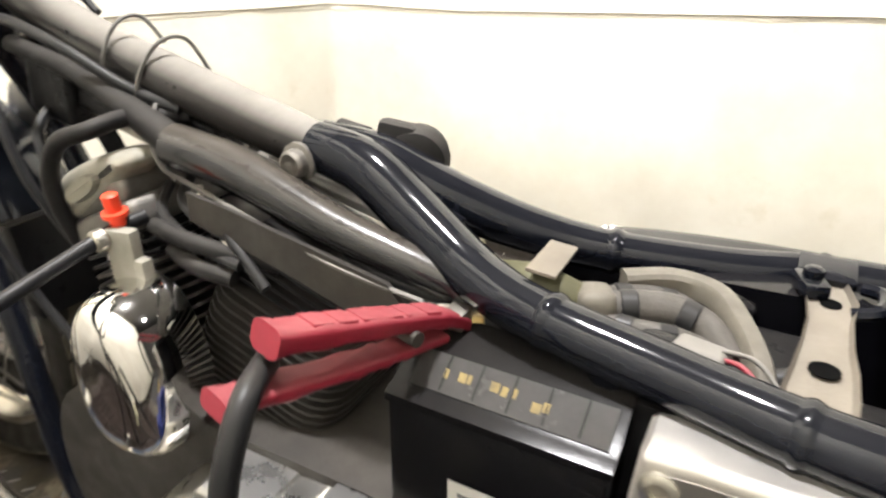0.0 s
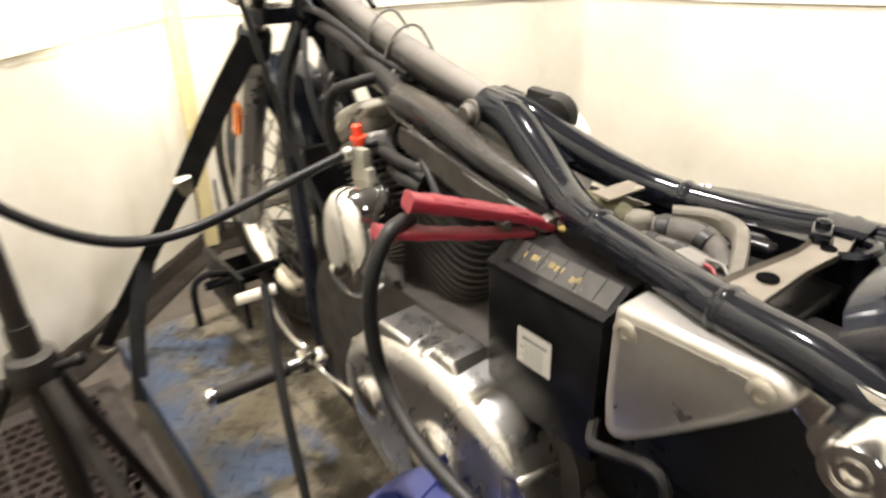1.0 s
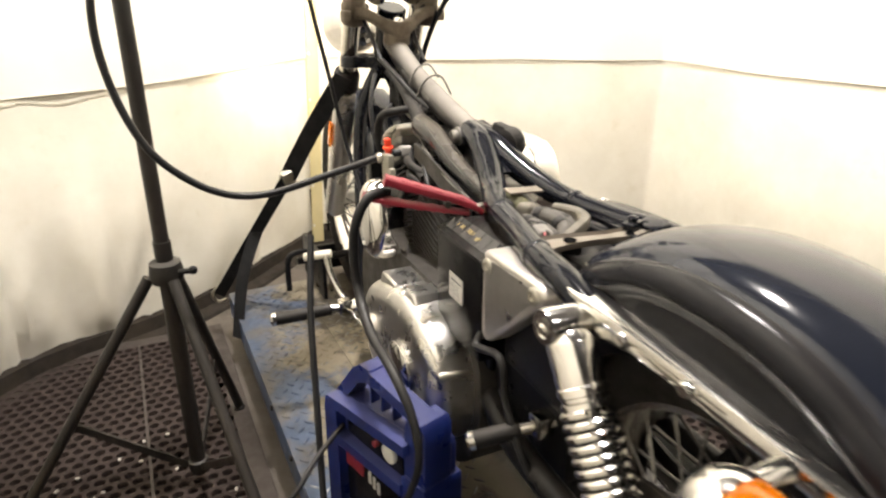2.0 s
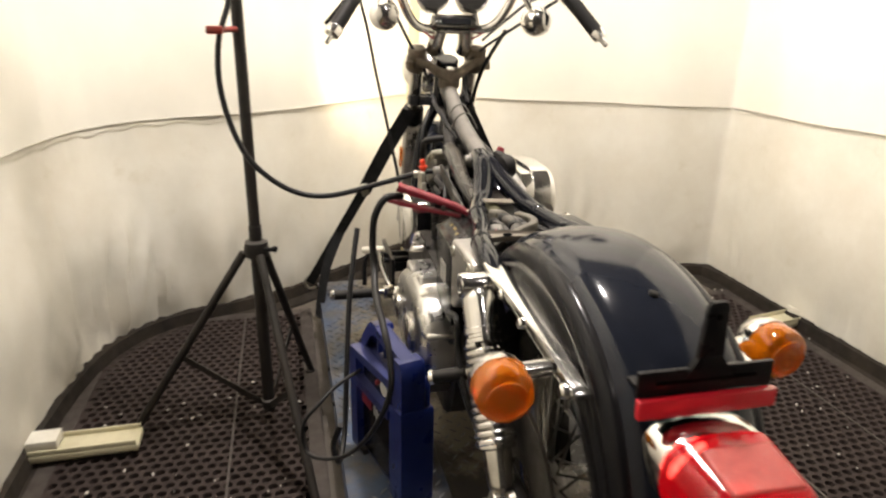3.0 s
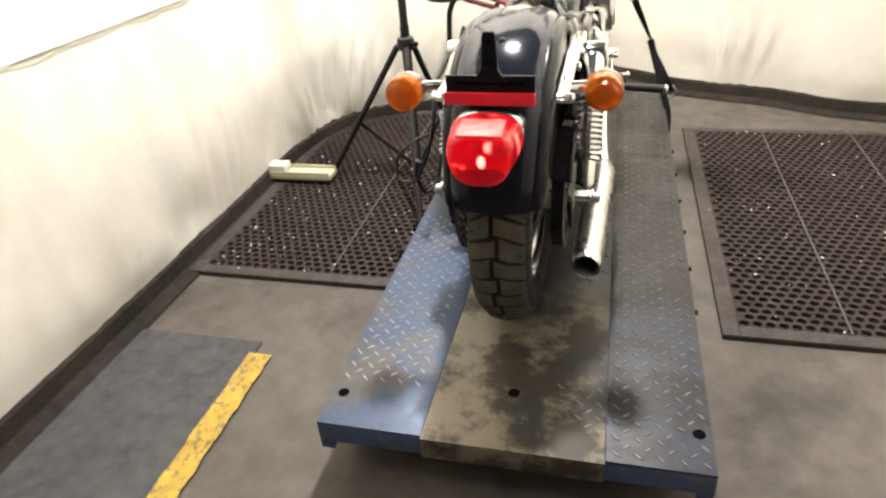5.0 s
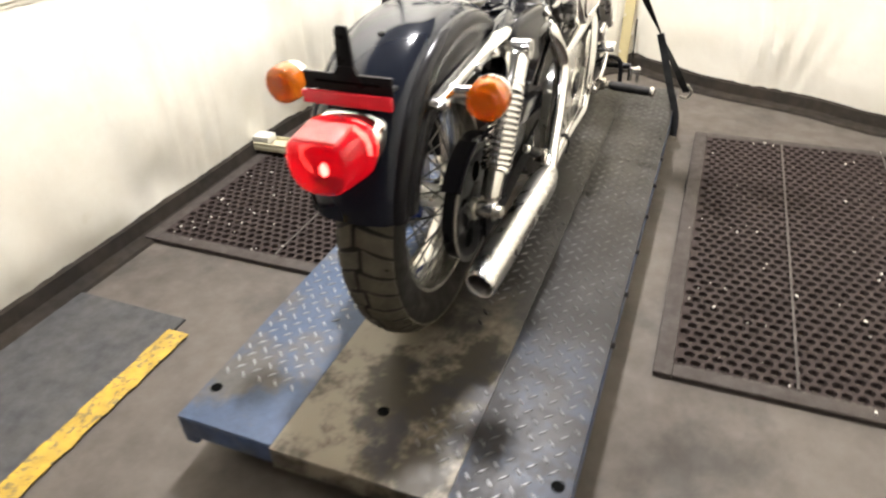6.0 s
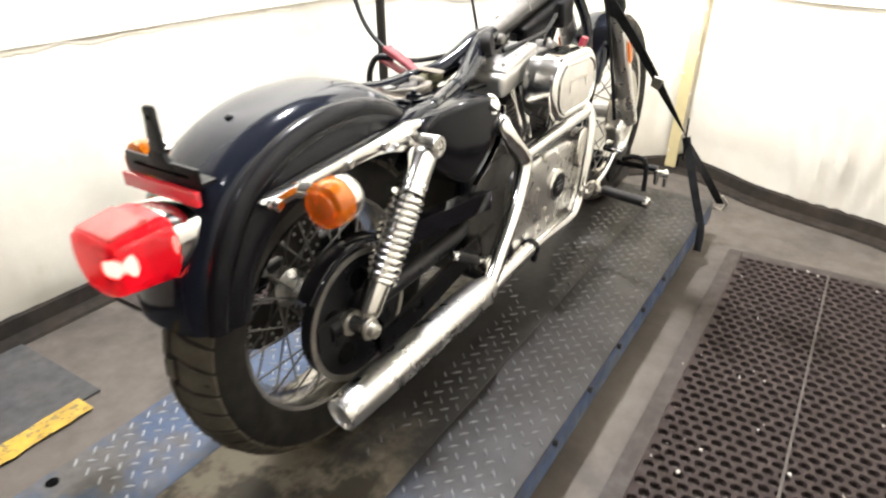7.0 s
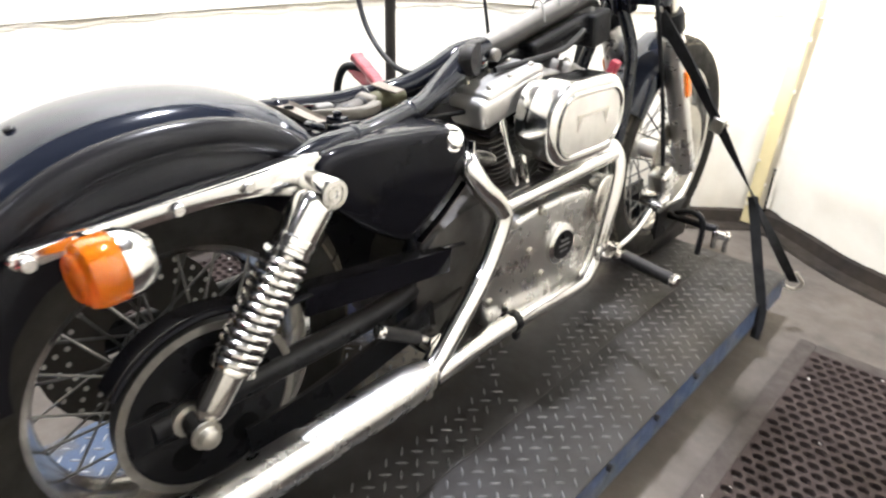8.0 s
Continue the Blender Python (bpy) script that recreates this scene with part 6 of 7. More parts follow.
# cables from the bar
random.seed(3)
for pts, r, lab in (
        ([(-0.245, 1.00, 1.20), (-0.20, 1.06, 1.22), (-0.15, 1.09, 1.16), (-0.10, 1.13, 1.08), (-0.06, 1.15, 1.02), (-0.04, 1.08, 0.93)], 0.0045, "control cable"),
        ([(0.275, 1.00, 1.20), (0.22, 1.05, 1.155), (0.16, 1.09, 1.11), (0.10, 1.13, 1.06), (0.06, 1.14, 1.0), (0.05, 1.05, 0.93)], 0.0045, "control cable"),
        ([(0.275, 1.00, 1.21), (0.23, 1.07, 1.20), (0.17, 1.10, 1.15), (0.11, 1.14, 1.09)], 0.004, "control cable"),
        ([(-0.135, 1.075, 1.22), (-0.12, 1.09, 1.16), (-0.07, 1.12, 1.12)], 0.005, "taped wire loom"),
        ([(-0.180, 1.020, 1.262), (-0.142, 1.040, 1.232), (-0.118, 1.060, 1.172), (-0.088, 1.078, 1.128), (-0.04, 1.10, 1.095)], 0.0030, "red wire"),
        ([(0.210, 1.020, 1.262), (0.172, 1.040, 1.232), (0.150, 1.060, 1.172), (0.118, 1.078, 1.128), (0.07, 1.10, 1.095)], 0.0026, "red wire"),
        ([(-0.255, 1.00, 1.215), (-0.236, 0.955, 1.12), (-0.220, 0.945, 1.028), (-0.193, 0.945, 0.90), (-0.167, 0.94, 0.77), (-0.15, 0.88, 0.66)], 0.0042, "clutch cable")):
    bm = B()
    tube(bm, pts, r, 8)
    part(lab.replace(" ", "_"), bm, RED if lab == "red wire" else CABLE, bike)

# ---------------------------------------------------------------- hoses and wires on the bike
for pts, r, mat, nm in (
        ([(-0.010, 0.86, 0.855), (-0.045, 0.90, 0.856), (-0.085, 0.905, 0.852), (-0.093, 0.94, 0.838), (-0.092, 0.965, 0.808), (-0.09, 0.972, 0.775), (-0.08, 0.97, 0.73)], 0.0085, RUBBER, "breather_hose"),
        ([(-0.03, 1.12, 0.93), (-0.045, 1.05, 0.93), (-0.045, 0.98, 0.912), (-0.030, 0.92, 0.880), (-0.020, 0.86, 0.862)], 0.0055, CABLE, "wire_loom"),
        ([(-0.06, 0.78, 0.80), (-0.075, 0.76, 0.78), (-0.08, 0.74, 0.765), (-0.085, 0.715, 0.745)], 0.005, CABLE, "spark_lead"),
        ([(-0.07, 0.86, 0.765), (-0.085, 0.81, 0.77), (-0.08, 0.76, 0.765), (-0.06, 0.72, 0.755)], 0.008, RUBBER, "hose"),
        ([(-0.07, 0.84, 0.745), (-0.09, 0.79, 0.75), (-0.085, 0.75, 0.745)], 0.008, RUBBER, "hose"),
        ([(-0.035, 0.70, 0.80), (-0.055, 0.64, 0.775), (-0.055, 0.57, 0.765), (-0.045, 0.53, 0.78)], 0.006, CABLE, "wire_loom"),
        ([(0.045, 0.70, 0.815), (0.06, 0.80, 0.825), (0.06, 0.90, 0.835), (0.04, 1.0, 0.86)], 0.006, CABLE, "throttle_cable"),
        ([(-0.03, 0.50, 0.76), (-0.035, 0.42, 0.768), (-0.05, 0.36, 0.762), (-0.04, 0.32, 0.77)], 0.008, CABLE, "wire_loom"),
        ([(-0.062, 0.372, 0.780), (-0.068, 0.358, 0.783), (-0.078, 0.346, 0.778), (-0.088, 0.336, 0.770)], 0.0018, RED, "red_wire"),
        ([(-0.058, 0.370, 0.784), (-0.062, 0.352, 0.786), (-0.074, 0.338, 0.780), (-0.086, 0.330, 0.768)], 0.0016, GREY_PLASTIC, "grey_wire"),
        ([(0.035, 0.44, 0.762), (0.05, 0.37, 0.768), (0.07, 0.33, 0.772), (0.07, 0.27, 0.77)], 0.007, CABLE, "wire_loom")):
    bm = B()
    tube(bm, pts, r, 10)
    part(nm, bm, mat, bike)
# bundle of connectors under the seat
for c, sz, rot, mat, nm in (((-0.058, 0.382, 0.774), (0.022, 0.034, 0.020), (0, 0, -12), GREY_PLASTIC, "connector"), ((-0.052, 0.406, 0.772), (0.018, 0.030, 0.018), (0, 0, -10), PLASTIC, "connector"),
                            ((-0.035, 0.456, 0.780), (0.034, 0.026, 0.026), (0, 10, 25), HANGER, "connector"), ((0.050, 0.40, 0.755), (0.04, 0.09, 0.03), (0, 0, 4), PLASTIC, "fuse_box"),
                            ((-0.005, 0.35, 0.745), (0.09, 0.12, 0.02), (0, 0, 0), SATIN_BLACK, "wiring_tray"), ((0.0, 0.46, 0.742), (0.08, 0.14, 0.02), (0, 0, 0), SATIN_BLACK, "wiring_tray")):
    bm = B()
    rbox(bm, c, sz, min(sz) * 0.3, rot, 3)
    part(nm, bm, mat, bike)
bm = B()
tube(bm, [(-0.024, 0.535, 0.780), (-0.031, 0.512, 0.781), (-0.034, 0.490, 0.780), (-0.034, 0.466, 0.777)], (0.010, 0.016, 0.0175, 0.014), 14)
part("sleeve", bm, OLIVE, bike, "grubby olive rubber sleeve")
for pts, r in (([(-0.034, 0.452, 0.778), (-0.026, 0.432, 0.780), (-0.016, 0.408, 0.779), (-0.018, 0.384, 0.774), (-0.034, 0.364, 0.764)], (0.011, 0.0125, 0.0125, 0.0115, 0.010)),
               ([(-0.046, 0.446, 0.774), (-0.046, 0.425, 0.774), (-0.040, 0.402, 0.772), (-0.034, 0.380, 0.766)], (0.008, 0.009, 0.009, 0.008)),
               ([(-0.016, 0.456, 0.776), (-0.004, 0.436, 0.776), (0.004, 0.410, 0.774), (0.000, 0.385, 0.766)], (0.008, 0.010, 0.010, 0.009))):
    bm = B()
    tube(bm, pts, r, 12)
    loom = part("wire_loom", bm, WRAP, bike, "wire loom wound with grubby grey tape")
    for f in (0.22, 0.62):
        k = f * (len(pts) - 1)
        q = Vector(pts[int(k)]).lerp(Vector(pts[int(k) + 1]), k - int(k))
        bm = B()
        rr = max(r) + 0.0008
        lathe(bm, [(rr - 0.001, -0.006), (rr, -0.005), (rr, 0.005), (rr - 0.001, 0.006)], q, Vector(pts[int(k) + 1]) - Vector(pts[int(k)]), 12)
        part("tape", bm, CABLE, loom, "turn of black tape")
# flat rubber hanger bent round the end of the looms
bm = B()
bend = curve_points([V(0.003, 0.446, 0.786), V(0.020, 0.415, 0.788), V(0.016, 0.384, 0.788), V(-0.012, 0.364, 0.786), V(-0.050, 0.346, 0.778), V(-0.078, 0.338, 0.762)], 5)
rings = []
for i, p in enumerate(bend):
    f = i / (len(bend) - 1)
    way = (bend[min(i + 1, len(bend) - 1)] - bend[max(i - 1, 0)]).normalized()
    side = way.cross(V(0, 0, 1)).normalized()
    half = 0.0085 - 0.002 * f
    rings.append([p + side * u * half + V(0, 0, w - 0.006 * f) for u, w in ((-1, -0.010), (-1, 0.002), (-0.7, 0.005), (0.7, 0.005), (1, 0.002), (1, -0.010))])
section_sweep(bm, None, rings)
part("hanger", bm, HANGER, bike, "pale bent rubber hanger")
# made-up black boxes that keep the gaps under the backbone dark, and leads
for c, sz, rot, nm in (((0.012, 0.935, 0.845), (0.046, 0.200, 0.052), (14, 0, 0), "ignition_module"), ((-0.006, 0.80, 0.808), (0.030, 0.090, 0.036), (12, 0, 0), "coil_bracket"),
                       ((0.010, 0.560, 0.752), (0.060, 0.130, 0.010), (0, 0, -12), "wiring_tray"), ((0.015, 1.06, 0.86), (0.07, 0.07, 0.07), (10, 0, 0), "wiring_cover")):
    bm = B()
    rbox(bm, c, sz, 0.008, rot, 3)
    part(nm, bm, SATIN_BLACK, bike)
for pts, r in (([(-0.02, 0.86, 0.80), (-0.05, 0.84, 0.79), (-0.07, 0.80, 0.785), (-0.075, 0.75, 0.775)], 0.0055), ([(-0.03, 0.88, 0.79), (-0.06, 0.86, 0.775), (-0.08, 0.80, 0.765), (-0.085, 0.74, 0.76)], 0.0055),
               ([(-0.02, 0.93, 0.80), (-0.05, 0.92, 0.76), (-0.06, 0.90, 0.72)], 0.005), ([(0.03, 1.08, 0.86), (-0.04, 1.06, 0.82), (-0.05, 1.02, 0.76), (-0.04, 0.98, 0.70)], 0.006),
               ([(-0.05, 1.10, 0.90), (-0.075, 1.06, 0.85), (-0.08, 1.03, 0.78), (-0.06, 1.0, 0.70)], 0.005)):
    bm = B()
    tube(bm, pts, r, 8)
    part("spark_lead", bm, CABLE, bike)
# wire loops over the backbone
for pts in ([(-0.026, 0.950, 0.868), (-0.028, 0.948, 0.898), (-0.014, 0.940, 0.930), (0.008, 0.930, 0.938), (0.026, 0.922, 0.912)],
            [(0.030, 0.868, 0.886), (0.012, 0.875, 0.920), (-0.010, 0.885, 0.920), (-0.026, 0.898, 0.895), (-0.032, 0.905, 0.862), (-0.034, 0.892, 0.832), (-0.040, 0.872, 0.812), (-0.046, 0.850, 0.803)]):
    bm = B()
    tube(bm, pts, 0.0020, 6)
    part("wire_loop", bm, GREY_PLASTIC, bike, "grey wire looped over the backbone")
bm = B()
tube(bm, [(-0.03, 0.88, 0.868), (-0.050, 0.87, 0.842), (-0.055, 0.855, 0.818), (-0.048, 0.838, 0.806), (-0.060, 0.80, 0.806), (-0.072, 0.74, 0.800), (-0.078, 0.65, 0.781), (-0.076, 0.57, 0.770)], 0.0022, 6)
part("thin_wire", bm, GREY_PLASTIC, bike)
bm = B()
tube(bm, [(-0.050, 0.815, 0.806), (-0.060, 0.805, 0.792), (-0.060, 0.795, 0.778), (-0.067, 0.770, 0.768)], 0.003, 6)
lathe(bm, [(0.008, 0), (0.010, 0.006), (0.010, 0.012), (0.006, 0.016)], (-0.068, 0.762, 0.764), (-0.3, -0.3, 1), 12)
part("brass_fitting", bm, ZINC, bike)
bm = B()
rbox(bm, (0.130, 0.985, 0.797), (0.018, 0.022, 0.034), 0.005, (0, 20, 0))
rod(bm, (0.125, 0.985, 0.785), (0.08, 0.975, 0.76), 0.006, 8)
part("red_connector", bm, RED, bike, "bright red connector boot")

# the bike stands a little askew on the plates
bike.matrix_basis = Matrix.Translation((0.0241, 0.75, DECK)) @ Matrix.Rotation(-0.018, 4, "Z")

# ---------------------------------------------------------------- tie-down straps
for s, label in ((-1, "black ratchet strap from the fork to the lift"), (1, "black twisted ratchet strap from the fork to the lift")):
    top = V(-0.052, 1.235, 0.880) if s < 0 else V(0.132, 1.215, 0.885)
    mid = V(-0.176, 1.375, 0.604) if s < 0 else V(0.278, 1.324, 0.639)
    end = V(-0.365, 1.64, 0.17) if s < 0 else V(0.484, 1.605, 0.172)
    strap = thing("ratchet_strap", end, label, "strap", "straps holding the motorcycle")
    bm = B()
    wide = (0.95, s * 0.28, 0.1)
    ribbon(bm, [top, top.lerp(mid, 0.5) + V(0, 0.006, 0.004), mid], 0.044 if s < 0 else 0.030, 0.006, wide, 6, 0.2 if s < 0 else 0.9)
    part("loop", bm, WEBBING, strap)
    bm = B()
    ribbon(bm, [mid, mid.lerp(end, 0.35), mid.lerp(end, 0.7), end], 0.034 if s < 0 else 0.025, 0.003, wide, 12, 3.6 if s > 0 else 0.2)
    part("webbing", bm, WEBBING, strap)
    bm = B()
    rbox(bm, mid, (0.03, 0.022, 0.045), 0.005, (25, s * 20, 0))
    rod(bm, mid + V(-0.02, 0.01, 0), mid + V(0.02, 0.01, 0), 0.007, 10)
    part("buckle", bm, ZINC, strap)
    bm = B()
    a = mid.lerp(end, 0.42)
    ribbon(bm, [a, a.lerp(V(-0.345, 1.47, 0.20), 0.6), V(-0.345, 1.47, 0.10)] if s < 0 else [a, a.lerp(V(0.462, 1.43, 0.142), 0.6), V(0.462, 1.43, 0.142), V(0.466, 1.42, 0.06)], 0.034 if s < 0 else 0.026, 0.003, wide, 6, 0.5)
    part("loose_end", bm, WEBBING, strap)
    bm = B()
    tube(bm, [end + V(0, 0, 0.03), end + V(s * 0.02, 0.01, 0.0), end + V(s * 0.005, 0.02, -0.03), end + V(-s * 0.02, 0.0, -0.02)], 0.005, 8)
    part("hook", bm, ZINC, strap)

# ---------------------------------------------------------------- tripod stand
def build_stand():
    x, y = -0.516, 0.985
    stand = thing("tripod_stand", (x, y, 0.0), "black steel tripod stand with a tall pole", "stand")
    bm = B()
    rod(bm, (x, y, 0.05), (x, y, 0.62), 0.017, 16)
    rod(bm, (x, y, 0.62), (x, y, 2.1), 0.0145, 16)
    part("pole", bm, TRIPOD, stand)
    bm = B()
    lathe(bm, [(0.018, 0), (0.030, 0.004), (0.034, 0.020), (0.030, 0.045), (0.019, 0.05)], (x, y, 0.530), (0, 0, 1), 20)
    hub = part("hub", bm, TRIPOD, stand)
    bm = B()
    rod(bm, (x + 0.02, y - 0.02, 0.557), (x + 0.045, y - 0.030, 0.56), 0.006, 10)
    ball(bm, (x + 0.048, y - 0.031, 0.561), 0.009)
    part("knob", bm, SATIN_BLACK, hub)
    bm = B()
    lathe(bm, [(0.018, 0), (0.022, 0.003), (0.022, 0.025), (0.018, 0.028)], (x, y, 0.060), (0, 0, 1), 16)
    part("collar", bm, TRIPOD, stand)
    for fx, fy in ((-0.895, 0.995), (-0.400, 0.585), (-0.385, 1.245)):
        foot = V(fx, fy, 0.012)
        top = V(x, y, 0.545) + (V(fx, fy, 0) - V(x, y, 0)).normalized() * 0.034
        bm = B()
        rod(bm, top, foot, 0.0115, 12)
        leg = part("leg", bm, TRIPOD, stand)
        bm = B()
        lathe(bm, [(0.016, -0.0), (0.016, 0.02), (0.012, 0.03)], foot + V(0, 0, -0.012), top - foot, 12)
        part("rubber_foot", bm, RUBBER, leg)
        bm = B()
        mid = top.lerp(foot, 0.56)
        ribbon(bm, [mid, V(x, y, 0.075) + (mid - V(x, y, mid.z)).normalized() * 0.02], 0.016, 0.006, (0, 0, 1), 2)
        part("brace", bm, TRIPOD, leg)
    bm = B()
    rbox(bm, (x - 0.047, y - 0.090, 1.116), (0.036, 0.030, 0.018), 0.004)
    rod(bm, (x - 0.04, y - 0.085, 1.116), (x, y, 1.116), 0.007, 8)
    part("hose_clip", bm, material("dark_red_plastic", (0.22, 0.03, 0.02), 0.45, bump=0.05), stand, "dark red hose clip")
    return stand


build_stand()

# hose from the stand to the engine
bm = B()
tube(bm, [(-0.515, 0.962, 1.34), (-0.527, 0.930, 1.19), (-0.556, 0.905, 1.096), (-0.563, 0.900, 0.992), (-0.541, 0.895, 0.885), (-0.498, 0.89, 0.803), (-0.415, 0.885, 0.738), (-0.323, 0.880, 0.722), (-0.191, 0.870, 0.752), (-0.098, 0.855, 0.778), (-0.062, 0.848, 0.784)],
     0.0068, 10, 8)
fuel = solid("fuel_hose", bm, CABLE, "black rubber hose hanging from the stand to the engine", "hose")
bm = B()
lathe(bm, [(0.008, 0), (0.010, 0.002), (0.010, 0.010), (0.008, 0.012)], (-0.110, 0.857, 0.775), (0.9, -0.15, 0.1), 12)
part("hose_clamp", bm, ZINC, fuel, "small zinc hose clamp")


# ---------------------------------------------------------------- jump starter with its leads and clamp
def build_pack():
    c = V(-0.231, 0.503, DECK)
    pack = thing("jump_starter", c, "blue portable jump starter standing on the lift", "jump starter")
    ma = Matrix.Translation(c) @ Euler((0, 0, radians(-74))).to_matrix().to_4x4()

    def piece(name, bm, mat, parent, label=""):
        bmesh.ops.transform(bm, matrix=ma, verts=bm.verts)
        return part(name, bm, mat, parent, label)

    # case: a recessed slab between a low post and a tall tower
    bm = B()
    prism(bm, [(-0.128, 0.010), (-0.128, 0.262), (-0.118, 0.280), (0.120, 0.300), (0.126, 0.290), (0.126, 0.010)], "y", -0.022, 0.036, 0.006, 2)
    case = piece("case", bm, BLUE, pack)
    bm = B()
    prism(bm, [(-0.133, 0.012), (-0.133, 0.250), (-0.126, 0.275), (-0.100, 0.282), (-0.096, 0.270), (-0.096, 0.012)], "y", -0.040, 0.034, 0.007, 3)
    piece("post", bm, BLUE, case, "low squared corner post")
    bm = B()
    prism(bm, [(0.086, 0.236), (0.086, 0.330), (0.094, 0.350), (0.122, 0.350), (0.132, 0.336), (0.132, 0.236)], "y", -0.034, 0.022, 0.007, 3)
    prism(bm, [(0.080, 0.012), (0.080, 0.232), (0.086, 0.240), (0.134, 0.240), (0.138, 0.230), (0.138, 0.012)], "y", -0.038, 0.040, 0.007, 3)
    piece("tower", bm, BLUE, case, "tall squared corner tower")
    # carrying handle: a sloped shoulder, a peak and a straight grip to the tower
    bm = B()
    prism(bm, [(-0.128, 0.262), (-0.118, 0.284), (-0.066, 0.352), (-0.046, 0.368), (-0.018, 0.369), (-0.010, 0.357), (-0.030, 0.343), (-0.052, 0.330), (-0.098, 0.272)], "y", -0.022, 0.020, 0.006, 3)
    handle = piece("handle", bm, BLUE, pack, "angular moulded carrying handle")
    bm = B()
    prism(bm, [(-0.030, 0.345), (-0.020, 0.367), (0.112, 0.350), (0.112, 0.330)], "y", -0.024, 0.010, 0.007, 3)
    piece("grip", bm, BLUE, handle)
    bm = B()
    prism(bm, [(-0.112, 0.266), (-0.112, 0.286), (0.096, 0.304), (0.096, 0.284)], "y", -0.046, -0.014, 0.008, 3)
    piece("front_bar", bm, BLUE, case, "straight front bar under the handle")
    for x in (-0.030, 0.000, 0.030):
        bm = B()
        rbox(bm, (x, -0.004, 0.322), (0.005, 0.018, 0.050), 0.002)
        piece("web", bm, BLUE, handle)
    bm = B()
    prism(bm, [(-0.098, 0.194), (-0.098, 0.214), (0.084, 0.222), (0.084, 0.202)], "y", -0.044, -0.018, 0.007, 3)
    piece("ledge", bm, BLUE, case, "moulded ledge over the panel")
    bm = B()
    rbox(bm, (-0.006, -0.024, 0.245), (0.150, 0.006, 0.052), 0.002)
    face = piece("meter_panel", bm, PLASTIC, case, "dark recessed meter panel")
    bm = B()
    lathe(bm, [(0.017, 0), (0.017, 0.006), (0.013, 0.007), (0.0, 0.007)], (0.040, -0.026, 0.248), (0, -1, 0), 20)
    piece("meter", bm, LABEL, face, "pale round meter")
    bm = B()
    rod(bm, (0.004, -0.026, 0.246), (0.004, -0.034, 0.246), 0.006, 10, 0.001)
    piece("button", bm, RED, face, "small red button")
    bm = B()
    rbox(bm, (-0.006, -0.024, 0.105), (0.166, 0.006, 0.165), 0.002)
    panel = piece("panel", bm, PLASTIC, case, "dark lower panel")
    bm = B()
    rbox(bm, (-0.062, -0.0285, 0.166), (0.050, 0.003, 0.036), 0.001)
    piece("sticker", bm, RED, panel, "red sticker")
    bm = B()
    for k in range(3):
        rbox(bm, (-0.018 + k * 0.012, -0.0285, 0.160 - k * 0.004), (0.006, 0.002, 0.024), 0)
    piece("sticker_print", bm, LABEL, panel, "pale rubbed print")
    for x in (-0.100, 0.100):
        bm = B()
        rbox(bm, (x, 0, 0.007), (0.045, 0.066, 0.014), 0.003)
        piece("foot", bm, RUBBER, pack)
    # leads
    bm = B()
    way = [(-0.185, 0.602, 0.790), (-0.222, 0.585, 0.792), (-0.246, 0.582, 0.755), (-0.252, 0.582, 0.700), (-0.252, 0.565, 0.645), (-0.258, 0.500, 0.610), (-0.258, 0.400, 0.590), (-0.252, 0.345, 0.540), (-0.258, 0.325, 0.475),
           (-0.290, 0.345, 0.385), (-0.335, 0.390, 0.305), (-0.385, 0.430, 0.272), (-0.420, 0.468, 0.272), (-0.420, 0.480, 0.330), (-0.385, 0.490, 0.368), (-0.345, 0.525, 0.386), (-0.285, 0.581, 0.388)]
    tube(bm, way, tuple(0.0078 if k < 6 else max(0.0044, 0.0078 - 0.0007 * (k - 5)) for k in range(len(way))), 10, 7)
    part("lead", bm, CABLE, pack, "black jump lead hanging in a loop")
    bm = B()
    tube(bm, [(-0.26, 0.82, 0.65), (-0.29, 0.74, 0.52), (-0.31, 0.66, 0.36), (-0.325, 0.60, 0.22), (-0.345, 0.52, 0.19), (-0.36, 0.47, 0.27), (-0.345, 0.445, 0.34)], 0.0065, 10, 7)
    part("lead", bm, CABLE, pack, "thin black jump lead")
    return pack


build_pack()


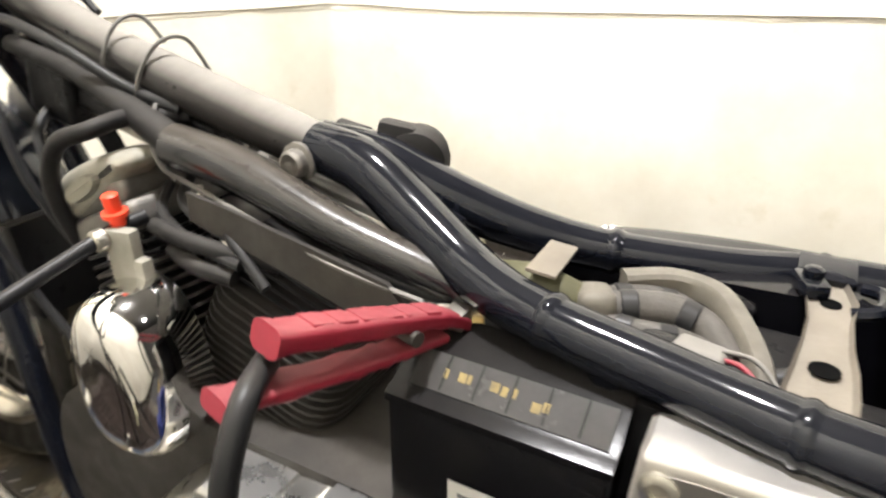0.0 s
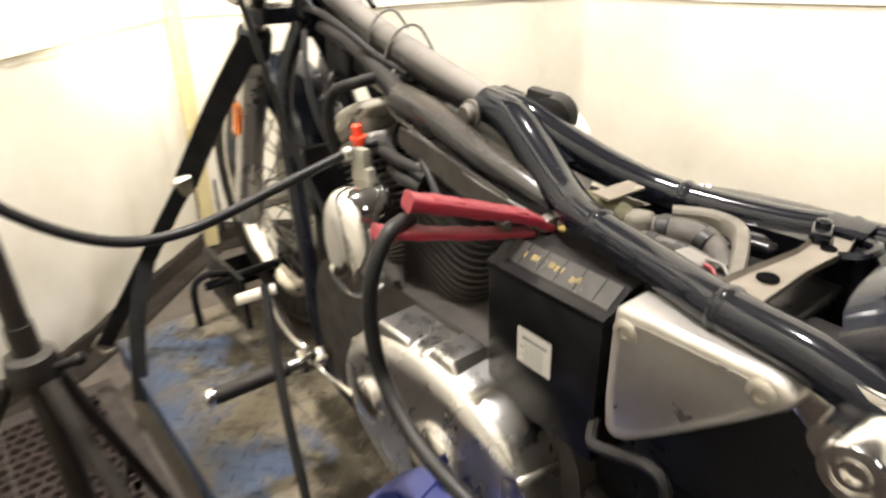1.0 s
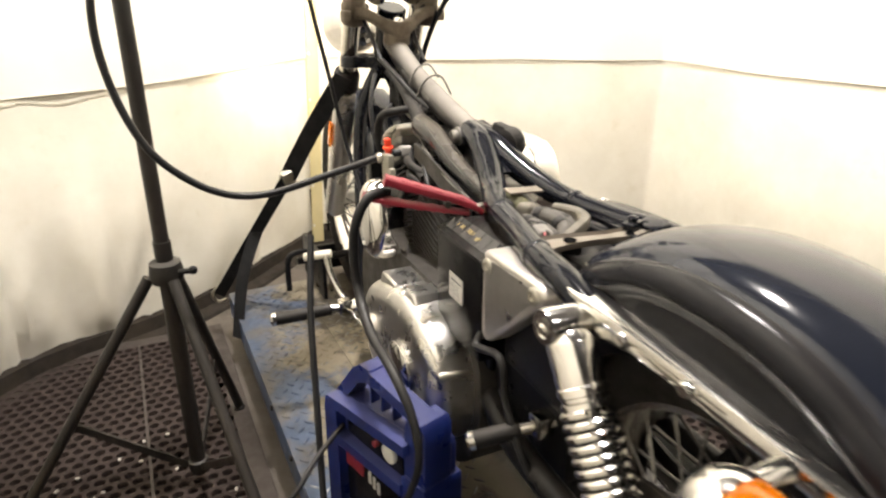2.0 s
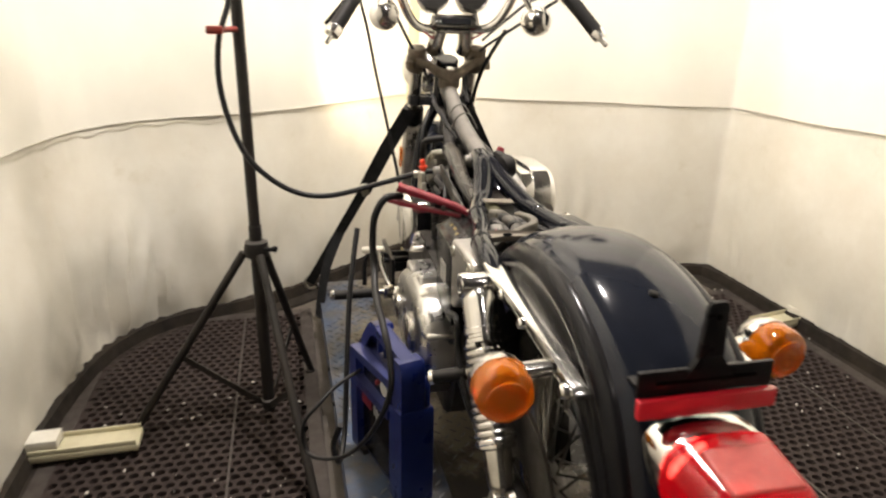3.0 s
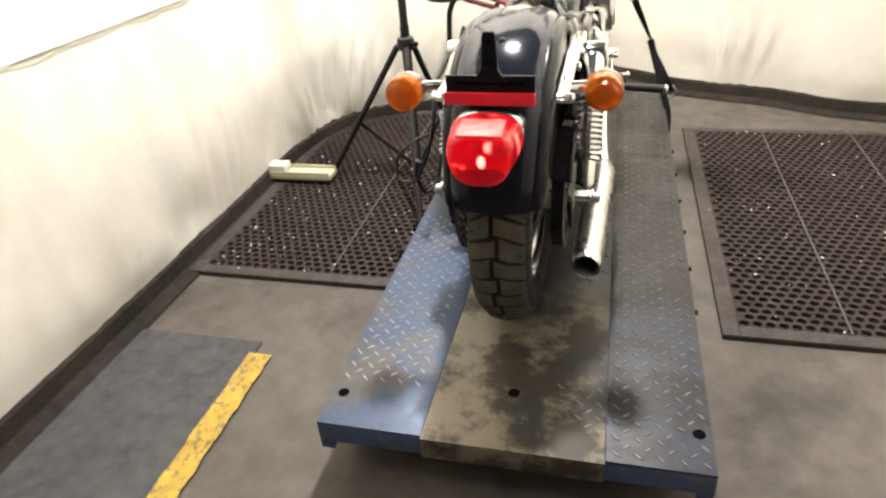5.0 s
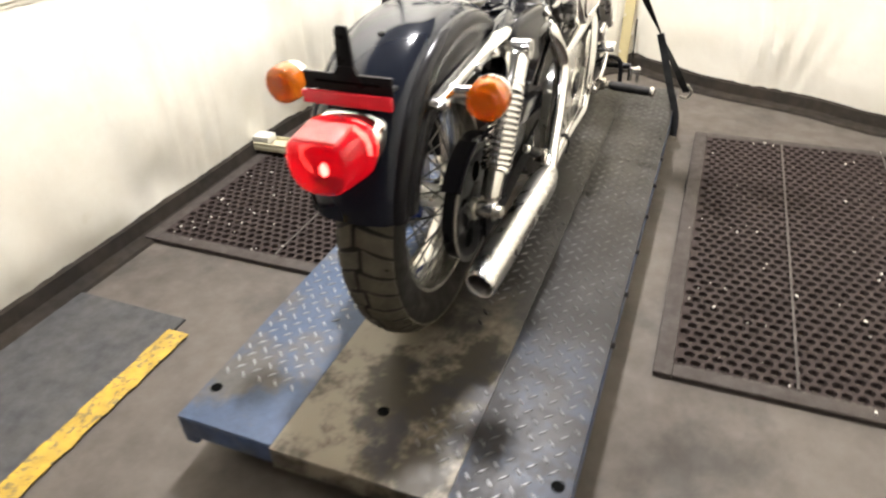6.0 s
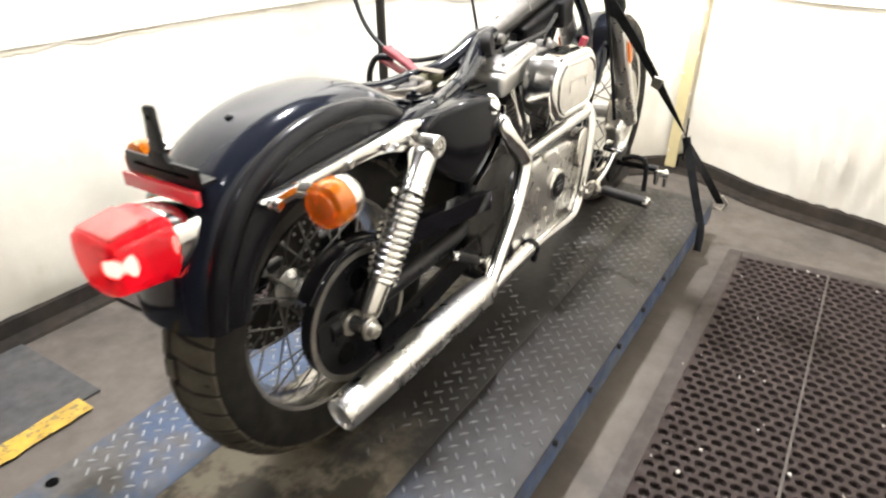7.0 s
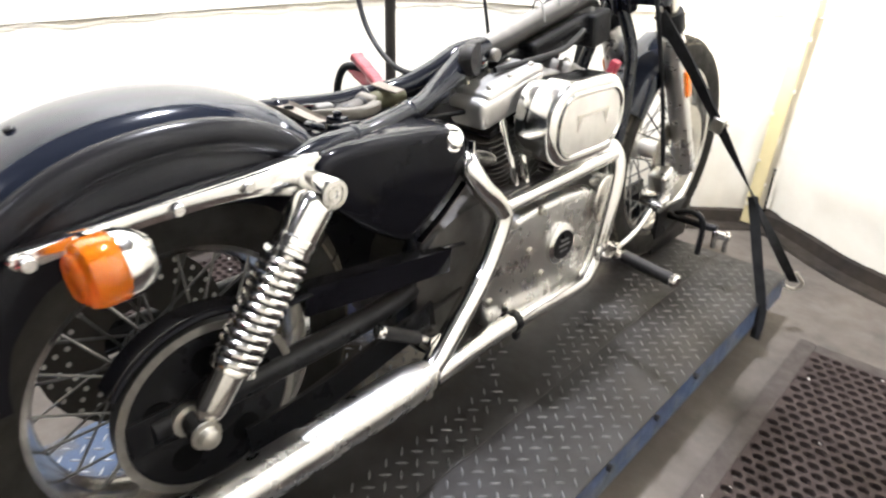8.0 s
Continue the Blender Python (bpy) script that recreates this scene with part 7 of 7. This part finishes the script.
def build_clamp():
    """The red insulated clamp that grips the battery terminal."""
    tipp, tail_ = V(-0.046, 0.545, 0.757), V(-0.196, 0.592, 0.810)
    clamp = thing("jump_lead_clamp", (-0.09, 0.53, 0.77), "red insulated jump lead clamp gripping the battery terminal", "clamp")
    d = (tail_ - tipp).normalized()
    sidev = V(0, 0, 1).cross(d).normalized()
    upv = d.cross(sidev)
    if upv.z < 0:
        upv = -upv
    n = (tail_ - tipp).length
    for k, (lab, pts, wid) in enumerate((("upper", [(0.0, 0.0), (0.03, 0.006), (0.09, 0.006), (n, 0.004)], 0.028), ("lower", [(0.02, -0.009), (0.06, -0.015), (0.10, -0.021), (n + 0.024, -0.031)], 0.026))):
        bm = B()
        line = [tipp + d * a + upv * b for a, b in pts]
        rings = []
        pth = curve_points(line, 6)
        for i, p in enumerate(pth):
            f = i / (len(pth) - 1)
            th = 0.0050 + 0.0030 * f if k == 0 else 0.0034 + 0.0016 * f
            ww = wid * (0.72 + 0.20 * f)
            ridge = 0.0012 if (i % 3 == 0 and f > 0.25) else 0
            rings.append([p + sidev * u * (ww / 2 + ridge) + upv * (q * (th + ridge)) for u, q in rounded(0, 0, 2, 2, 0.55, 3)])
        section_sweep(bm, None, rings)
        grip = part("jaw_grip", bm, RED, clamp, "red ribbed grip", 55)
        for j in range(6 if k == 0 else 0):
            bm = B()
            o = tipp + d * (0.042 + j * 0.0185) + upv * 0.0118
            vs = [[bm.verts.new(o + d * a * q + sidev * w * q + upv * h) for a, w in ((-0.0078, -0.010), (0.0078, -0.010), (0.0078, 0.010), (-0.0078, 0.010))] for h, q in ((-0.004, 1.05), (0.0016, 0.88))]
            for i in range(4):
                bm.faces.new((vs[0][i], vs[0][(i + 1) % 4], vs[1][(i + 1) % 4], vs[1][i]))
            bm.faces.new(vs[1])
            part("ridge", bm, RED, grip)
    bm = B()
    rbox(bm, tipp - d * 0.012 + V(0, 0, -0.012), (0.02, 0.02, 0.03), 0.003, (0, 20, 25))
    part("jaw", bm, BRASS, clamp, "copper-coloured jaw")
    bm = B()
    rod(bm, tipp + d * 0.06 - sidev * 0.016 - upv * 0.002, tipp + d * 0.06 + sidev * 0.016 - upv * 0.002, 0.0055, 12)
    part("spring", bm, GREASY, clamp)


build_clamp()


# ---------------------------------------------------------------- bars on the floor at the foot of the curtain
def floor_bar(c, yaw, label):
    ob = thing("curtain_weight", (c[0], c[1], 0.0), label, "curtain weight", "cream bars on the floor")
    ma = Matrix.Translation((c[0], c[1], 0)) @ Euler((0, 0, radians(yaw))).to_matrix().to_4x4()
    for nm, cc, sz, mat in (("bar", (0, 0, 0.042), (0.27, 0.085, 0.020), CREAM), ("lip", (0, -0.038, 0.058), (0.262, 0.006, 0.016), CREAM), ("lip", (0, 0.038, 0.058), (0.262, 0.006, 0.016), CREAM),
                            ("clip", (-0.10, 0, 0.072), (0.075, 0.06, 0.030), WHITE_PLASTIC), ("foot", (-0.09, 0, 0.017), (0.04, 0.07, 0.032), BAND), ("foot", (0.09, 0, 0.017), (0.04, 0.07, 0.032), BAND)):
        bm = B()
        rbox(bm, cc, sz, 0.004)
        bmesh.ops.transform(bm, matrix=ma, verts=bm.verts)
        part(nm, bm, mat, ob)


floor_bar((-0.995, 0.920), 1, "cream plastic bar with white clip near the tripod stand")
floor_bar((1.44, 1.215), 190, "cream plastic bar with white clip beside the wide mat")

# vinyl strip in the far corner
bm = B()
rbox(bm, (0.160, 2.315, 0.80), (0.050, 0.012, 1.56), 0.004, (0, 2.0, 0))
post = solid("corner_post", bm, STRIP, "yellowed vinyl strip with snap fasteners in the curtain corner", "post", kind="structure")
for u in (-0.026, 0.026):
    bm = B()
    rbox(bm, (0.150 + u * 1.3, 2.319, 0.16), (0.007, 0.006, 0.20), 0.001)
    part("dark_gap", bm, HOLE, post)
for k in range(14):
    bm = B()
    rbox(bm, (0.138 + 0.035 * (0.1 + k * 0.09) + (0.024 if k % 2 else -0.024), 2.306, 0.10 + k * 0.09), (0.009, 0.008, 0.012), 0.003)
    part("clip", bm, WHITE_PLASTIC, post)

# ---------------------------------------------------------------- tread bars on the plates at the foot of the lift
bm = B()
outline = ((0.0128, 0), (0.0050, 0.0024), (-0.0050, 0.0024), (-0.0128, 0), (-0.0050, -0.0024), (0.0050, -0.0024))
lo = [bm.verts.new((u, w, 0)) for u, w in outline]
hi = [bm.verts.new((u * 0.6, w * 0.6, 0.002)) for u, w in outline]
for k in range(6):
    bm.faces.new((lo[k], lo[(k + 1) % 6], hi[(k + 1) % 6], hi[k]))
bm.faces.new(hi)
bar_mesh = mesh_of("tread_bar", bm, TREAD_BAR)
worn_mesh = bar_mesh.copy()
worn_mesh.materials.clear()
worn_mesh.materials.append(TREAD_WORN)
for plate, cx, cy, turn in near_bars:
    ob = new("tread_bar", bar_mesh if cx < 0 else worn_mesh)
    ob.parent = plate
    ob.matrix_basis = Matrix.Translation((cx, cy, DECK)) @ Matrix.Rotation(turn, 4, "Z")
